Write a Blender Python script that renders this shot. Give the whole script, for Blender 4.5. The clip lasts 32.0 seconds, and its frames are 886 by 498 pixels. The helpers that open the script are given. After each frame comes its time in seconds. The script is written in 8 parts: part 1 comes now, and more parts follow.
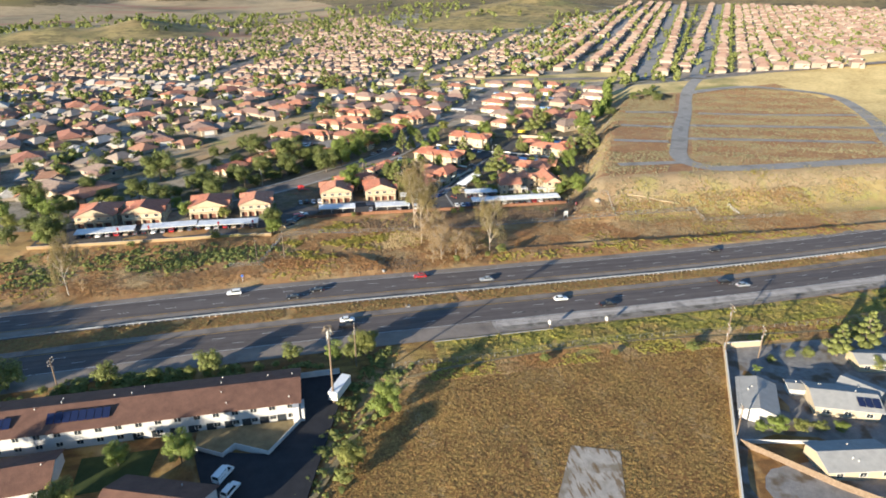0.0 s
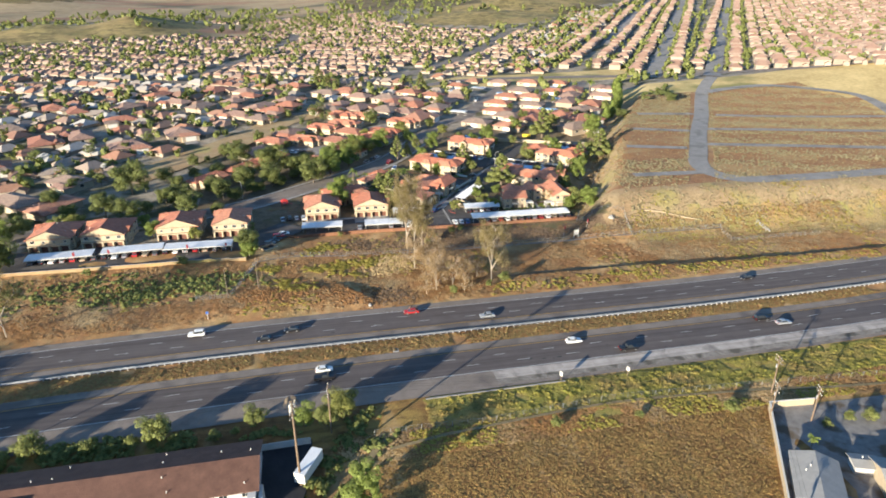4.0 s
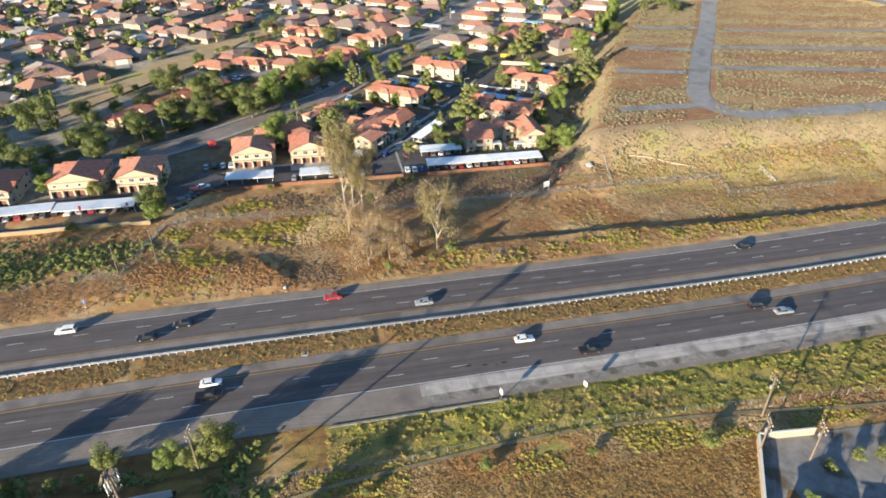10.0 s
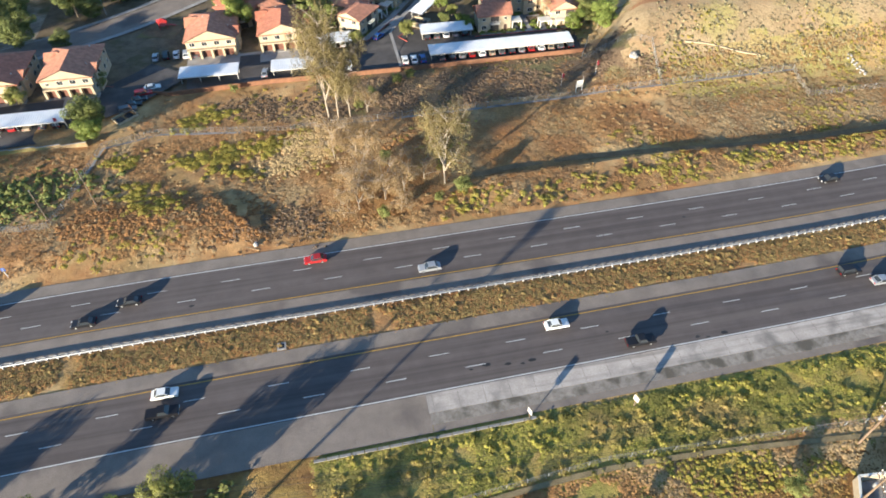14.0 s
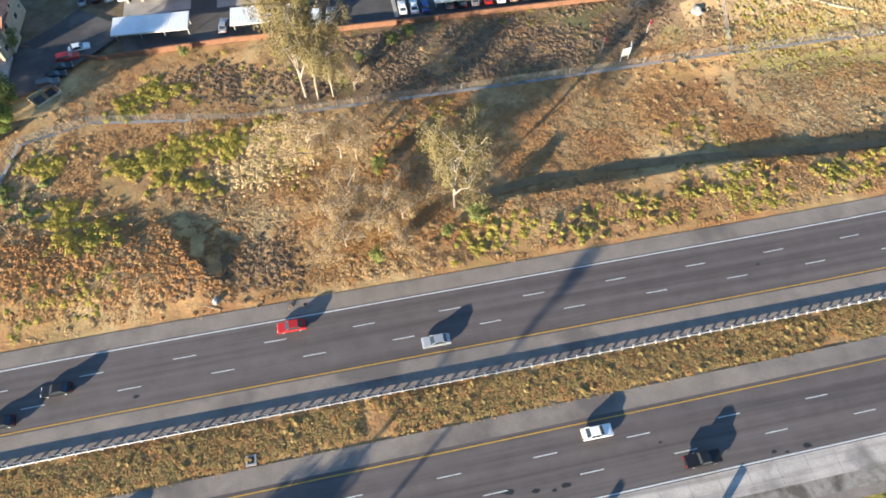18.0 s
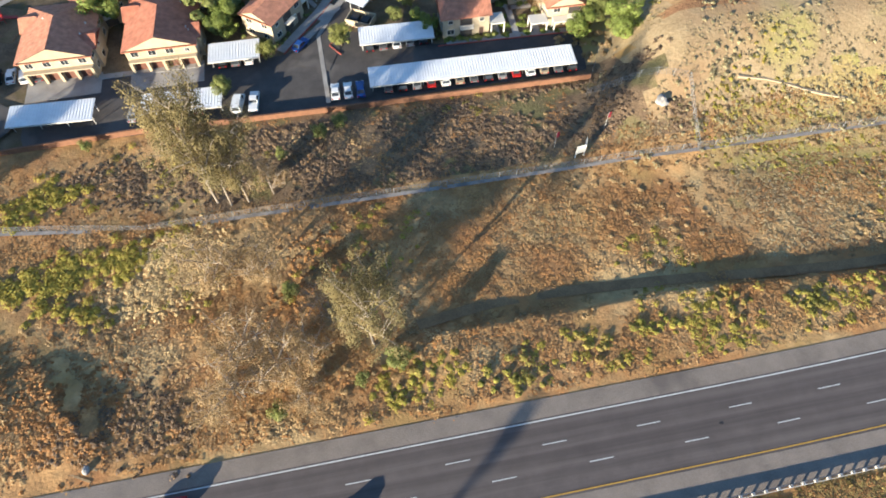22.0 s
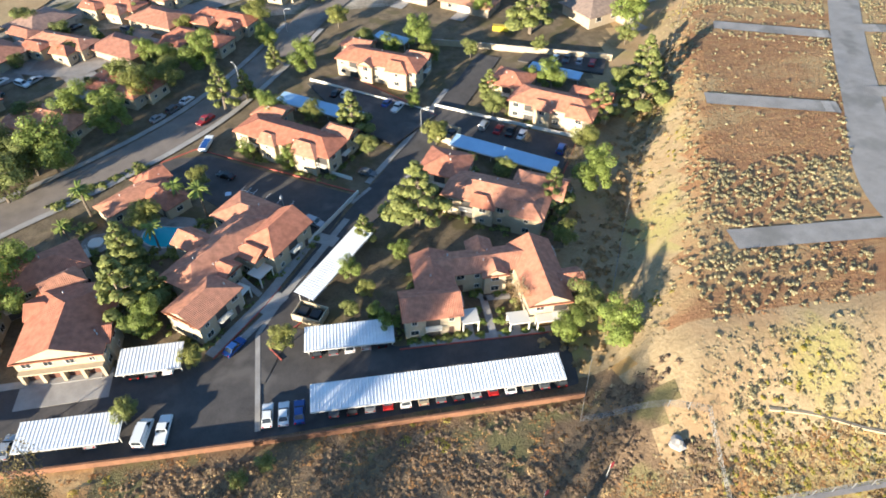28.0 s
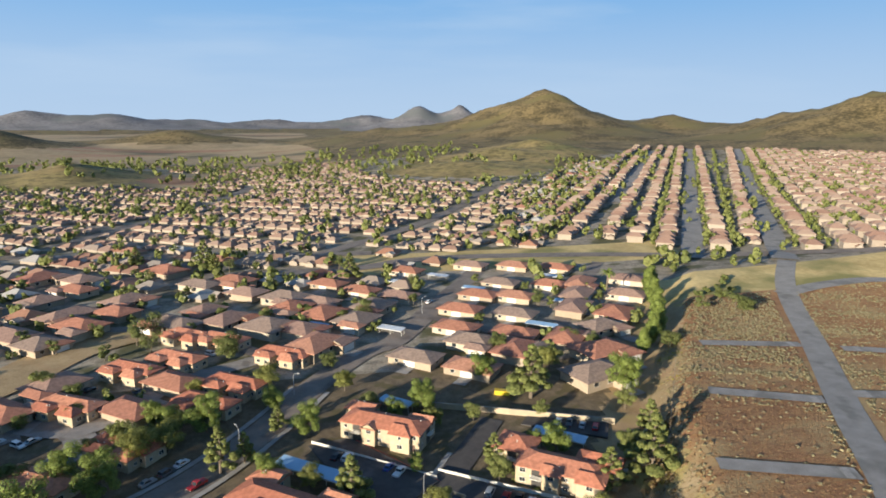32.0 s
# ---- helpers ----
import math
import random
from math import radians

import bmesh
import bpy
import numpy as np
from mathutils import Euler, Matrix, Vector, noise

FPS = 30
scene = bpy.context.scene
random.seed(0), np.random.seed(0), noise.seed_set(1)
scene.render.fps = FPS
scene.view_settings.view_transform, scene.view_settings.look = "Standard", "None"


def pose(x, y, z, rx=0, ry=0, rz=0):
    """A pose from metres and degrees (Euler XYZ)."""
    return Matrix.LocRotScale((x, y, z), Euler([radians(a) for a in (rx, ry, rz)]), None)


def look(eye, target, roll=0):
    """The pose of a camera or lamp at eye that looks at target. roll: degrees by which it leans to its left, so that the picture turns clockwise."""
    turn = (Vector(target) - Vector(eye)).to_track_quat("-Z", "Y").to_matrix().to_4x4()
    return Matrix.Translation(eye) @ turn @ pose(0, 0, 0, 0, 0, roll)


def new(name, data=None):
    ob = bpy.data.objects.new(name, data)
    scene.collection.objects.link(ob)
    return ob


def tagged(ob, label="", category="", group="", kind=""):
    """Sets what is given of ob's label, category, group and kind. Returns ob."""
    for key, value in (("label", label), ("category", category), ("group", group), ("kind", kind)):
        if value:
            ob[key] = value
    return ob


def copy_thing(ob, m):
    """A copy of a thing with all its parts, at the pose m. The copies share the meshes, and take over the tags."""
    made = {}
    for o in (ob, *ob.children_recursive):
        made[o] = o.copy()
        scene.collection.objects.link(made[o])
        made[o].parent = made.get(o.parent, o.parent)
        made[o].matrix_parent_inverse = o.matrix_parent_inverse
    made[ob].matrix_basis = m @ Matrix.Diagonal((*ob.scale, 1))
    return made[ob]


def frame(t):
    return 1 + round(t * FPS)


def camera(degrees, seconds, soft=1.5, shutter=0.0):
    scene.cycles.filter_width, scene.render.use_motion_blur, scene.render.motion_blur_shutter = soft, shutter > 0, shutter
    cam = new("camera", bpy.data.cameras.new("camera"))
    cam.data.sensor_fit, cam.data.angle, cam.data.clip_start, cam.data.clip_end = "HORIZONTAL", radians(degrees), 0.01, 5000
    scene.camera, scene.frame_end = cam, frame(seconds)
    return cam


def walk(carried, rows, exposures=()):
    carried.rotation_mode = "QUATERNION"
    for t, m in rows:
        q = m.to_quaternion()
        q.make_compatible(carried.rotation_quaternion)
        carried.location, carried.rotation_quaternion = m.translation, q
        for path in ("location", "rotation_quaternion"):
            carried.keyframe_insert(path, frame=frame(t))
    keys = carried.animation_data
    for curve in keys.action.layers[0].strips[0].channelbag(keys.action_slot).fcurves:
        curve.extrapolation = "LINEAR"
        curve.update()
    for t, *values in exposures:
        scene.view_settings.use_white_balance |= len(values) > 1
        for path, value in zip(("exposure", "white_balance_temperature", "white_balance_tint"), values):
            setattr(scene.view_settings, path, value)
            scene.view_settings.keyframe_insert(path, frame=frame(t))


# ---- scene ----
cam = camera(69.56, 32.0, 1.8)
PATH = [
    (0, (-74.17, -204.75, 102.38), (-65.10, -159.82, 82.40), 0.06),
    (0.5, (-73.26, -200.97, 102.28), (-64.24, -156.04, 82.29), 0.01),
    (1, (-72.36, -196.90, 102.14), (-63.34, -152.03, 82.01), 0.02),
    (1.5, (-71.47, -192.63, 102.00), (-62.50, -147.85, 81.65), 0.00),
    (2, (-70.61, -188.25, 101.85), (-61.68, -143.49, 81.44), -0.05),
    (2.5, (-69.67, -184.00, 101.70), (-60.77, -139.21, 81.35), -0.11),
    (3, (-68.47, -180.15, 101.54), (-59.65, -135.33, 81.22), -0.19),
    (3.5, (-66.96, -176.76, 101.36), (-58.18, -131.93, 81.04), -0.23),
    (5.5, (-57.00, -168.53, 100.42), (-48.41, -123.74, 79.93), -0.40),
    (6, (-53.96, -166.58, 100.29), (-45.45, -122.31, 78.67), -0.38),
    (6.5, (-50.79, -164.57, 100.19), (-42.22, -120.34, 78.50), -0.28),
    (7, (-47.65, -162.37, 100.11), (-39.05, -118.15, 78.41), -0.24),
    (7.5, (-44.91, -159.57, 100.04), (-36.31, -115.41, 78.23), -0.23),
    (8, (-42.70, -156.08, 100.00), (-34.41, -113.29, 75.49), -0.32),
    (8.5, (-40.97, -151.92, 99.96), (-32.89, -109.92, 74.06), -0.42),
    (9, (-39.61, -147.19, 99.94), (-31.58, -105.21, 74.00), -0.47),
    (9.5, (-38.53, -142.03, 99.92), (-30.58, -100.19, 73.71), -0.58),
    (10, (-37.61, -136.57, 99.93), (-29.74, -94.96, 73.35), -0.69),
    (10.5, (-36.78, -130.97, 99.95), (-28.98, -89.58, 73.02), -0.80),
    (11, (-36.01, -125.31, 99.96), (-28.25, -84.19, 72.60), -0.87),
    (11.5, (-35.24, -119.65, 99.90), (-27.51, -78.85, 72.05), -0.79),
    (12, (-34.44, -114.02, 99.74), (-26.77, -73.29, 71.78), -0.79),
    (12.5, (-33.59, -108.43, 99.51), (-25.99, -68.00, 71.09), -0.79),
    (13, (-32.65, -102.92, 99.31), (-25.46, -64.33, 68.33), -0.96),
    (13.5, (-31.66, -97.47, 99.21), (-25.01, -61.23, 65.40), -1.14),
    (14, (-30.69, -91.96, 99.17), (-24.62, -58.29, 62.71), -1.37),
    (14.5, (-29.76, -86.36, 99.14), (-24.33, -55.34, 60.30), -1.57),
    (16.5, (-27.12, -62.42, 98.27), (-22.16, -36.07, 56.07), -0.74),
    (17, (-26.26, -56.80, 97.99), (-21.44, -31.27, 55.27), -0.62),
    (17.5, (-25.29, -51.32, 97.71), (-20.53, -25.84, 54.95), -0.79),
    (18, (-24.17, -45.94, 97.41), (-19.47, -20.53, 54.61), -0.76),
    (18.5, (-22.83, -40.80, 97.12), (-18.15, -15.33, 54.36), -0.84),
    (19, (-21.21, -36.05, 96.85), (-16.58, -10.53, 54.10), -0.96),
    (19.5, (-19.30, -31.86, 96.60), (-14.69, -6.25, 53.90), -1.02),
    (20, (-17.06, -28.36, 96.38), (-12.46, -2.70, 53.71), -1.06),
    (20.5, (-14.47, -25.64, 96.19), (-9.96, 0.02, 53.52), -1.22),
    (21, (-11.56, -23.67, 96.05), (-7.10, 2.04, 53.39), -1.27),
    (21.5, (-8.42, -22.29, 95.91), (-4.00, 3.41, 53.25), -1.36),
    (22, (-5.21, -21.25, 95.76), (-0.74, 4.37, 53.06), -1.23),
    (22.5, (-2.11, -20.23, 95.56), (2.52, 5.21, 52.77), -0.77),
    (23, (0.65, -18.87, 95.29), (5.42, 6.60, 52.53), -0.50),
    (23.5, (2.89, -16.80, 94.95), (7.68, 8.79, 52.27), -0.51),
    (24, (4.64, -13.95, 94.60), (9.36, 11.81, 52.00), -0.74),
    (24.5, (5.98, -10.42, 94.24), (10.57, 15.54, 51.75), -1.07),
    (26.5, (8.26, 9.17, 92.88), (13.47, 36.94, 51.62), -0.34),
    (27, (8.42, 12.21, 92.78), (13.99, 41.77, 52.83), -0.26),
    (27.5, (8.35, 14.45, 92.74), (14.63, 47.52, 55.77), -0.24),
    (28, (8.09, 15.82, 92.74), (14.96, 51.58, 58.47), -0.18),
    (28.5, (7.75, 16.51, 92.74), (15.17, 54.61, 61.23), -0.04),
    (29, (7.43, 16.79, 92.73), (15.37, 57.20, 64.36), 0.04),
    (29.5, (7.16, 16.89, 92.73), (15.51, 59.20, 67.44), 0.10),
    (30, (6.93, 16.91, 92.73), (15.65, 60.97, 70.75), 0.13),
    (30.5, (6.76, 16.93, 92.72), (15.77, 62.53, 74.28), 0.20),
    (31, (6.66, 16.97, 92.68), (15.89, 63.74, 77.60), 0.23),
    (31.5, (6.70, 17.01, 92.62), (16.04, 64.66, 80.70), 0.29),
    (32, (6.96, 17.04, 92.55), (16.30, 65.12, 82.52), 0.13),
]
walk(cam, [(t, look(e, g, r)) for t, e, g, r in PATH], [(0, 1.64, 6050, 10), (6, 1.62, 6050, 10), (9, 1.68, 6050, 10), (12, 1.70, 6050, 10), (17, 2.08, 6050, 10), (19, 2.0, 6050, 10), (22, 1.82, 6050, 10), (24, 1.8, 6050, 10), (27, 1.97, 6050, 10), (28, 2.02, 6050, 10), (29, 2.04, 6050, 10), (30, 1.92, 6050, 10), (31, 1.5, 6050, 10), (32, 1.12, 6050, 10)])

# ---- world, sun ----
SUN_EL, SUN_DIR = radians(11.0), Vector((-0.772, -0.636, 0)).normalized()
world = bpy.data.worlds.new("sky")
scene.world = world
world.use_nodes = True
wn = world.node_tree.nodes
sky = wn.new("ShaderNodeTexSky")
sky.sky_type, sky.sun_disc = "NISHITA", False
sky.sun_elevation, sky.sun_rotation = SUN_EL, math.atan2(SUN_DIR.x, SUN_DIR.y)
sky.air_density, sky.dust_density, sky.ozone_density = 0.8, 0.0, 2.2
wn["Background"].inputs[1].default_value = 0.068
wl_ = world.node_tree.links
cool = wn.new("ShaderNodeMixRGB")
cool.blend_type = "MULTIPLY"
cool.inputs[0].default_value, cool.inputs[2].default_value = 1.0, (0.90, 0.97, 1.10, 1)
wl_.new(sky.outputs[0], cool.inputs[1])
# pale milky air along the horizon, clear blue above it, thin streaks of high cloud
wdir = wn.new("ShaderNodeTexCoord").outputs["Generated"]
split, low, blend, whole, dome, cmap, cnoise, cramp, cmix = (wn.new("ShaderNode" + k) for k in ("SeparateXYZ", "MapRange", "MixRGB", "MapRange", "MixRGB", "Mapping", "TexNoise", "MapRange", "MixRGB"))
wl_.new(wdir, split.inputs[0])
low.inputs["From Min"].default_value, low.inputs["From Max"].default_value = -0.02, 0.30
whole.inputs["From Min"].default_value, whole.inputs["From Max"].default_value = 0.25, 0.75
blend.inputs[1].default_value, blend.inputs[2].default_value = (3.3, 4.2, 5.2, 1), (0.75, 2.6, 5.0, 1)
for node in (low, whole):
    node.interpolation_type = "SMOOTHSTEP"
    wl_.new(split.outputs["Z"], node.inputs["Value"])
wl_.new(low.outputs[0], blend.inputs[0])
wl_.new(whole.outputs[0], dome.inputs[0])
wl_.new(blend.outputs[0], dome.inputs[1])
wl_.new(cool.outputs[0], dome.inputs[2])
cmap.inputs["Scale"].default_value = (1.0, 1.0, 7.0)
cnoise.inputs["Scale"].default_value, cnoise.inputs["Detail"].default_value = 2.0, 6
cramp.inputs["From Min"].default_value, cramp.inputs["From Max"].default_value, cramp.inputs["To Max"].default_value = 0.48, 0.72, 0.7
wl_.new(wdir, cmap.inputs["Vector"])
wl_.new(cmap.outputs[0], cnoise.inputs["Vector"])
wl_.new(cnoise.outputs["Fac"], cramp.inputs["Value"])
wl_.new(cramp.outputs[0], cmix.inputs[0])
wl_.new(dome.outputs[0], cmix.inputs[1])
cmix.inputs[2].default_value = (3.4, 4.3, 5.3, 1)
wl_.new(cmix.outputs[0], wn["Background"].inputs[0])
sun = new("sun", bpy.data.lights.new("sun", "SUN"))
sun.data.energy, sun.data.angle, sun.data.color = 5.0, radians(0.7), (1.0, 0.865, 0.65)
sun.matrix_world = look(SUN_DIR * 300 * math.cos(SUN_EL) + Vector((0, 0, 300 * math.sin(SUN_EL))), (0, 0, 0))


# ---- materials ----
def material(name, dark, light, scale=1.0, rough=0.8, bump=0.3, grain=8.0, extra=None, amount=0.5, metal=0.0, spec=0.3, spread=0.12):
    """Two-scale noise between two colours, an optional third in patches, fine bump."""
    m = bpy.data.materials.new(name)
    m.use_nodes = True
    n, l = m.node_tree.nodes, m.node_tree.links
    b = n["Principled BSDF"]
    b.inputs["Roughness"].default_value, b.inputs["Metallic"].default_value = rough, metal
    b.inputs["Specular IOR Level"].default_value = spec
    co = n.new("ShaderNodeNewGeometry").outputs["Position"]
    big, small = n.new("ShaderNodeTexNoise"), n.new("ShaderNodeTexNoise")
    for tex, s, d in ((big, scale, 5), (small, scale * grain, 4)):
        tex.inputs["Scale"].default_value, tex.inputs["Detail"].default_value, tex.inputs["Roughness"].default_value = s, d, 0.62
        l.new(co, tex.inputs["Vector"])
    mix = n.new("ShaderNodeMath")
    mix.operation = "MULTIPLY_ADD"
    mix.inputs[1].default_value = 0.45
    half = n.new("ShaderNodeMath")
    half.operation = "MULTIPLY"
    half.inputs[1].default_value = 0.55
    l.new(big.outputs["Fac"], half.inputs[0])
    l.new(small.outputs["Fac"], mix.inputs[0])
    l.new(half.outputs[0], mix.inputs[2])
    ramp = n.new("ShaderNodeValToRGB")
    ramp.color_ramp.elements[0].position, ramp.color_ramp.elements[1].position = 0.5 - spread, 0.5 + spread
    ramp.color_ramp.elements[0].color, ramp.color_ramp.elements[1].color = (*dark, 1), (*light, 1)
    l.new(mix.outputs[0], ramp.inputs[0])
    out = ramp.outputs[0]
    if extra:
        patch = n.new("ShaderNodeTexNoise")
        patch.inputs["Scale"].default_value, patch.inputs["Detail"].default_value = scale * 0.45, 6
        shift = n.new("ShaderNodeVectorMath")
        shift.inputs[1].default_value = (31, 17, 5)
        l.new(co, shift.inputs[0])
        l.new(shift.outputs[0], patch.inputs["Vector"])
        pr = n.new("ShaderNodeValToRGB")
        pr.color_ramp.elements[0].position, pr.color_ramp.elements[1].position = 0.62 - amount * 0.25, 0.72 - amount * 0.25
        l.new(patch.outputs["Fac"], pr.inputs[0])
        mx = n.new("ShaderNodeMixRGB")
        mx.inputs[2].default_value = (*extra, 1)
        l.new(pr.outputs[0], mx.inputs[0])
        l.new(out, mx.inputs[1])
        out = mx.outputs[0]
    l.new(out, b.inputs["Base Color"])
    if bump:
        bp = n.new("ShaderNodeBump")
        bp.inputs["Strength"].default_value, bp.inputs["Distance"].default_value = bump, 0.5 / max(scale, 0.2) * 0.3
        l.new(mix.outputs[0], bp.inputs["Height"])
        l.new(bp.outputs[0], b.inputs["Normal"])
    return m


def varied(name, colours, rough=0.7, by="object", bump_scale=0.0, ridges=0.0, spec=0.3, metal=0.0, tint=0.25, leaf=0.0):
    """Colour picked from a list by the object's or the island's random number, with a little grain."""
    m = bpy.data.materials.new(name)
    m.use_nodes = True
    n, l = m.node_tree.nodes, m.node_tree.links
    b = n["Principled BSDF"]
    b.inputs["Roughness"].default_value, b.inputs["Specular IOR Level"].default_value, b.inputs["Metallic"].default_value = rough, spec, metal
    rnd = n.new("ShaderNodeObjectInfo").outputs["Random"] if by == "object" else n.new("ShaderNodeNewGeometry").outputs["Random Per Island"]
    ramp = n.new("ShaderNodeValToRGB")
    ramp.color_ramp.interpolation = "CONSTANT" if by == "object" else "LINEAR"
    el = ramp.color_ramp.elements
    while len(el) < len(colours):
        el.new(0.5)
    for k, c in enumerate(colours):
        el[k].position, el[k].color = k / len(colours), (*c, 1)
    l.new(rnd, ramp.inputs[0])
    co = n.new("ShaderNodeNewGeometry").outputs["Position"]
    tex = n.new("ShaderNodeTexNoise")
    tex.inputs["Scale"].default_value, tex.inputs["Detail"].default_value = 0.9, 6
    l.new(co, tex.inputs["Vector"])
    mr = n.new("ShaderNodeMapRange")
    mr.inputs["From Min"].default_value, mr.inputs["From Max"].default_value = 0.3, 0.7
    mr.inputs["To Min"].default_value, mr.inputs["To Max"].default_value = 1 - tint, 1 + tint
    l.new(tex.outputs["Fac"], mr.inputs["Value"])
    scl = n.new("ShaderNodeVectorMath")
    scl.operation = "SCALE"
    l.new(ramp.outputs[0], scl.inputs[0])
    l.new(mr.outputs[0], scl.inputs["Scale"])
    l.new(scl.outputs[0], b.inputs["Base Color"])
    if leaf:
        tl = n.new("ShaderNodeBsdfTranslucent")
        l.new(scl.outputs[0], tl.inputs["Color"])
        ms = n.new("ShaderNodeMixShader")
        ms.inputs[0].default_value = leaf
        l.new(b.outputs[0], ms.inputs[1])
        l.new(tl.outputs[0], ms.inputs[2])
        l.new(ms.outputs[0], n["Material Output"].inputs["Surface"])
    if ridges:
        # ribs of tile running down each slope
        geo = n.new("ShaderNodeNewGeometry")
        cro, nor, dot, mul, sine = (n.new("ShaderNode" + k) for k in ("VectorMath", "VectorMath", "VectorMath", "Math", "Math"))
        cro.operation, nor.operation, dot.operation, mul.operation, sine.operation = "CROSS_PRODUCT", "NORMALIZE", "DOT_PRODUCT", "MULTIPLY", "SINE"
        cro.inputs[1].default_value = (0, 0, 1)
        mul.inputs[1].default_value = 2 * math.pi / ridges
        l.new(geo.outputs["True Normal"], cro.inputs[0])
        l.new(cro.outputs[0], nor.inputs[0])
        l.new(nor.outputs[0], dot.inputs[0])
        l.new(geo.outputs["Position"], dot.inputs[1])
        l.new(dot.outputs["Value"], mul.inputs[0])
        l.new(mul.outputs[0], sine.inputs[0])
        bp = n.new("ShaderNodeBump")
        bp.inputs["Strength"].default_value, bp.inputs["Distance"].default_value = 0.6, 0.05
        l.new(sine.outputs[0], bp.inputs["Height"])
        l.new(bp.outputs[0], b.inputs["Normal"])
    return m


def plain(name, colour, rough=0.6, metal=0.0, spec=0.4):
    m = bpy.data.materials.new(name)
    m.use_nodes = True
    b = m.node_tree.nodes["Principled BSDF"]
    b.inputs["Base Color"].default_value = (*colour, 1)
    b.inputs["Roughness"].default_value, b.inputs["Metallic"].default_value, b.inputs["Specular IOR Level"].default_value = rough, metal, spec
    return m


def patches(m, colour, scale, amount, shift, stretch=(1, 1, 1), soft=0.1, strength=1.0):
    """Lays soft-edged patches of another colour over a material."""
    n, l = m.node_tree.nodes, m.node_tree.links
    tex, mp, rmp, mx = n.new("ShaderNodeTexNoise"), n.new("ShaderNodeMapping"), n.new("ShaderNodeMapRange"), n.new("ShaderNodeMixRGB")
    mp.inputs["Location"].default_value, mp.inputs["Scale"].default_value = shift, stretch
    tex.inputs["Scale"].default_value, tex.inputs["Detail"].default_value, tex.inputs["Roughness"].default_value = scale, 7, 0.6
    l.new(n.new("ShaderNodeNewGeometry").outputs["Position"], mp.inputs["Vector"])
    l.new(mp.outputs[0], tex.inputs["Vector"])
    edge = 0.66 - 0.3 * amount
    rmp.inputs["From Min"].default_value, rmp.inputs["From Max"].default_value, rmp.inputs["To Max"].default_value = edge - soft / 2, edge + soft / 2, strength
    l.new(tex.outputs["Fac"], rmp.inputs["Value"])
    l.new(rmp.outputs[0], mx.inputs[0])
    socket = n["Principled BSDF"].inputs["Base Color"]
    l.new(socket.links[0].from_socket, mx.inputs[1])
    mx.inputs[2].default_value = (*colour, 1)
    l.new(mx.outputs[0], socket)
    return m


M_BANK = material("dry_bank", (0.28, 0.145, 0.058), (0.56, 0.325, 0.13), 0.22, 0.95, 0.4, 9, (0.35, 0.175, 0.062), 0.35, spread=0.16)
patches(M_BANK, (0.50, 0.35, 0.165), 0.05, 0.42, (3, 8, 0), soft=0.12, strength=0.85)
patches(M_BANK, (0.31, 0.20, 0.07), 0.055, 0.36, (40, 21, 0), soft=0.12, strength=0.7)
patches(M_BANK, (0.34, 0.15, 0.055), 0.06, 0.36, (70, 5, 0), soft=0.1, strength=0.7)
patches(M_BANK, (0.14, 0.10, 0.05), 0.3, 0.42, (11, 50, 0), soft=0.16, strength=0.4)
M_FIELD = material("dry_field", (0.125, 0.06, 0.02), (0.265, 0.14, 0.047), 0.35, 0.95, 0.8, 9, (0.36, 0.20, 0.065), 0.35, spread=0.14)
patches(M_FIELD, (0.30, 0.215, 0.06), 0.06, 0.36, (5, 9, 0), soft=0.15, strength=0.7)
patches(M_FIELD, (0.10, 0.055, 0.022), 0.5, 0.4, (8, 4, 0), (0.25, 1.0, 1), 0.12, 0.6)
patches(M_FIELD, (0.36, 0.25, 0.12), 0.12, 0.28, (33, 2, 0), (1, 0.35, 1), 0.1, 0.7)
M_VERGE = material("green_verge", (0.22, 0.165, 0.045), (0.42, 0.32, 0.09), 0.5, 0.95, 0.8, 8, (0.24, 0.21, 0.05), 0.5, spread=0.15)
patches(M_VERGE, (0.40, 0.27, 0.11), 0.07, 0.38, (3, 3, 0), (0.5, 1.4, 1), 0.1, 0.85)
M_YARD = material("planted_yard", (0.09, 0.068, 0.042), (0.20, 0.15, 0.092), 0.35, 0.95, 0.5, 9, (0.105, 0.085, 0.04), 0.4)
M_GRASSHILL = material("green_hill_grass", (0.17, 0.13, 0.046), (0.33, 0.255, 0.095), 0.018, 0.95, 0.6, 9, (0.15, 0.14, 0.048), 0.4, spread=0.1)
patches(M_GRASSHILL, (0.085, 0.07, 0.027), 0.07, 0.42, (9, 2, 0), soft=0.1, strength=0.75)
patches(M_GRASSHILL, (0.34, 0.24, 0.10), 0.02, 0.35, (1, 22, 0), soft=0.15, strength=0.6)
M_GOLD = material("golden_hill_grass", (0.40, 0.29, 0.115), (0.62, 0.47, 0.21), 0.04, 0.95, 0.6, 9, (0.22, 0.20, 0.07), 0.35, spread=0.12)
M_SCRUB = material("hill_scrub", (0.062, 0.048, 0.019), (0.205, 0.15, 0.066), 0.014, 0.95, 0.9, 8, (0.135, 0.11, 0.042), 0.4, spread=0.08)
# far range: the haze of the distance is put into this grey base colour
M_HAZEROCK = material("haze_tinted_granite", (0.11, 0.106, 0.108), (0.21, 0.198, 0.195), 0.008, 0.95, 0.9, 8, (0.13, 0.135, 0.13), 0.4, spread=0.09)
M_SLOPE = material("sandy_slope", (0.245, 0.172, 0.088), (0.40, 0.295, 0.163), 0.12, 0.95, 0.4, 14, (0.33, 0.27, 0.10), 0.3)
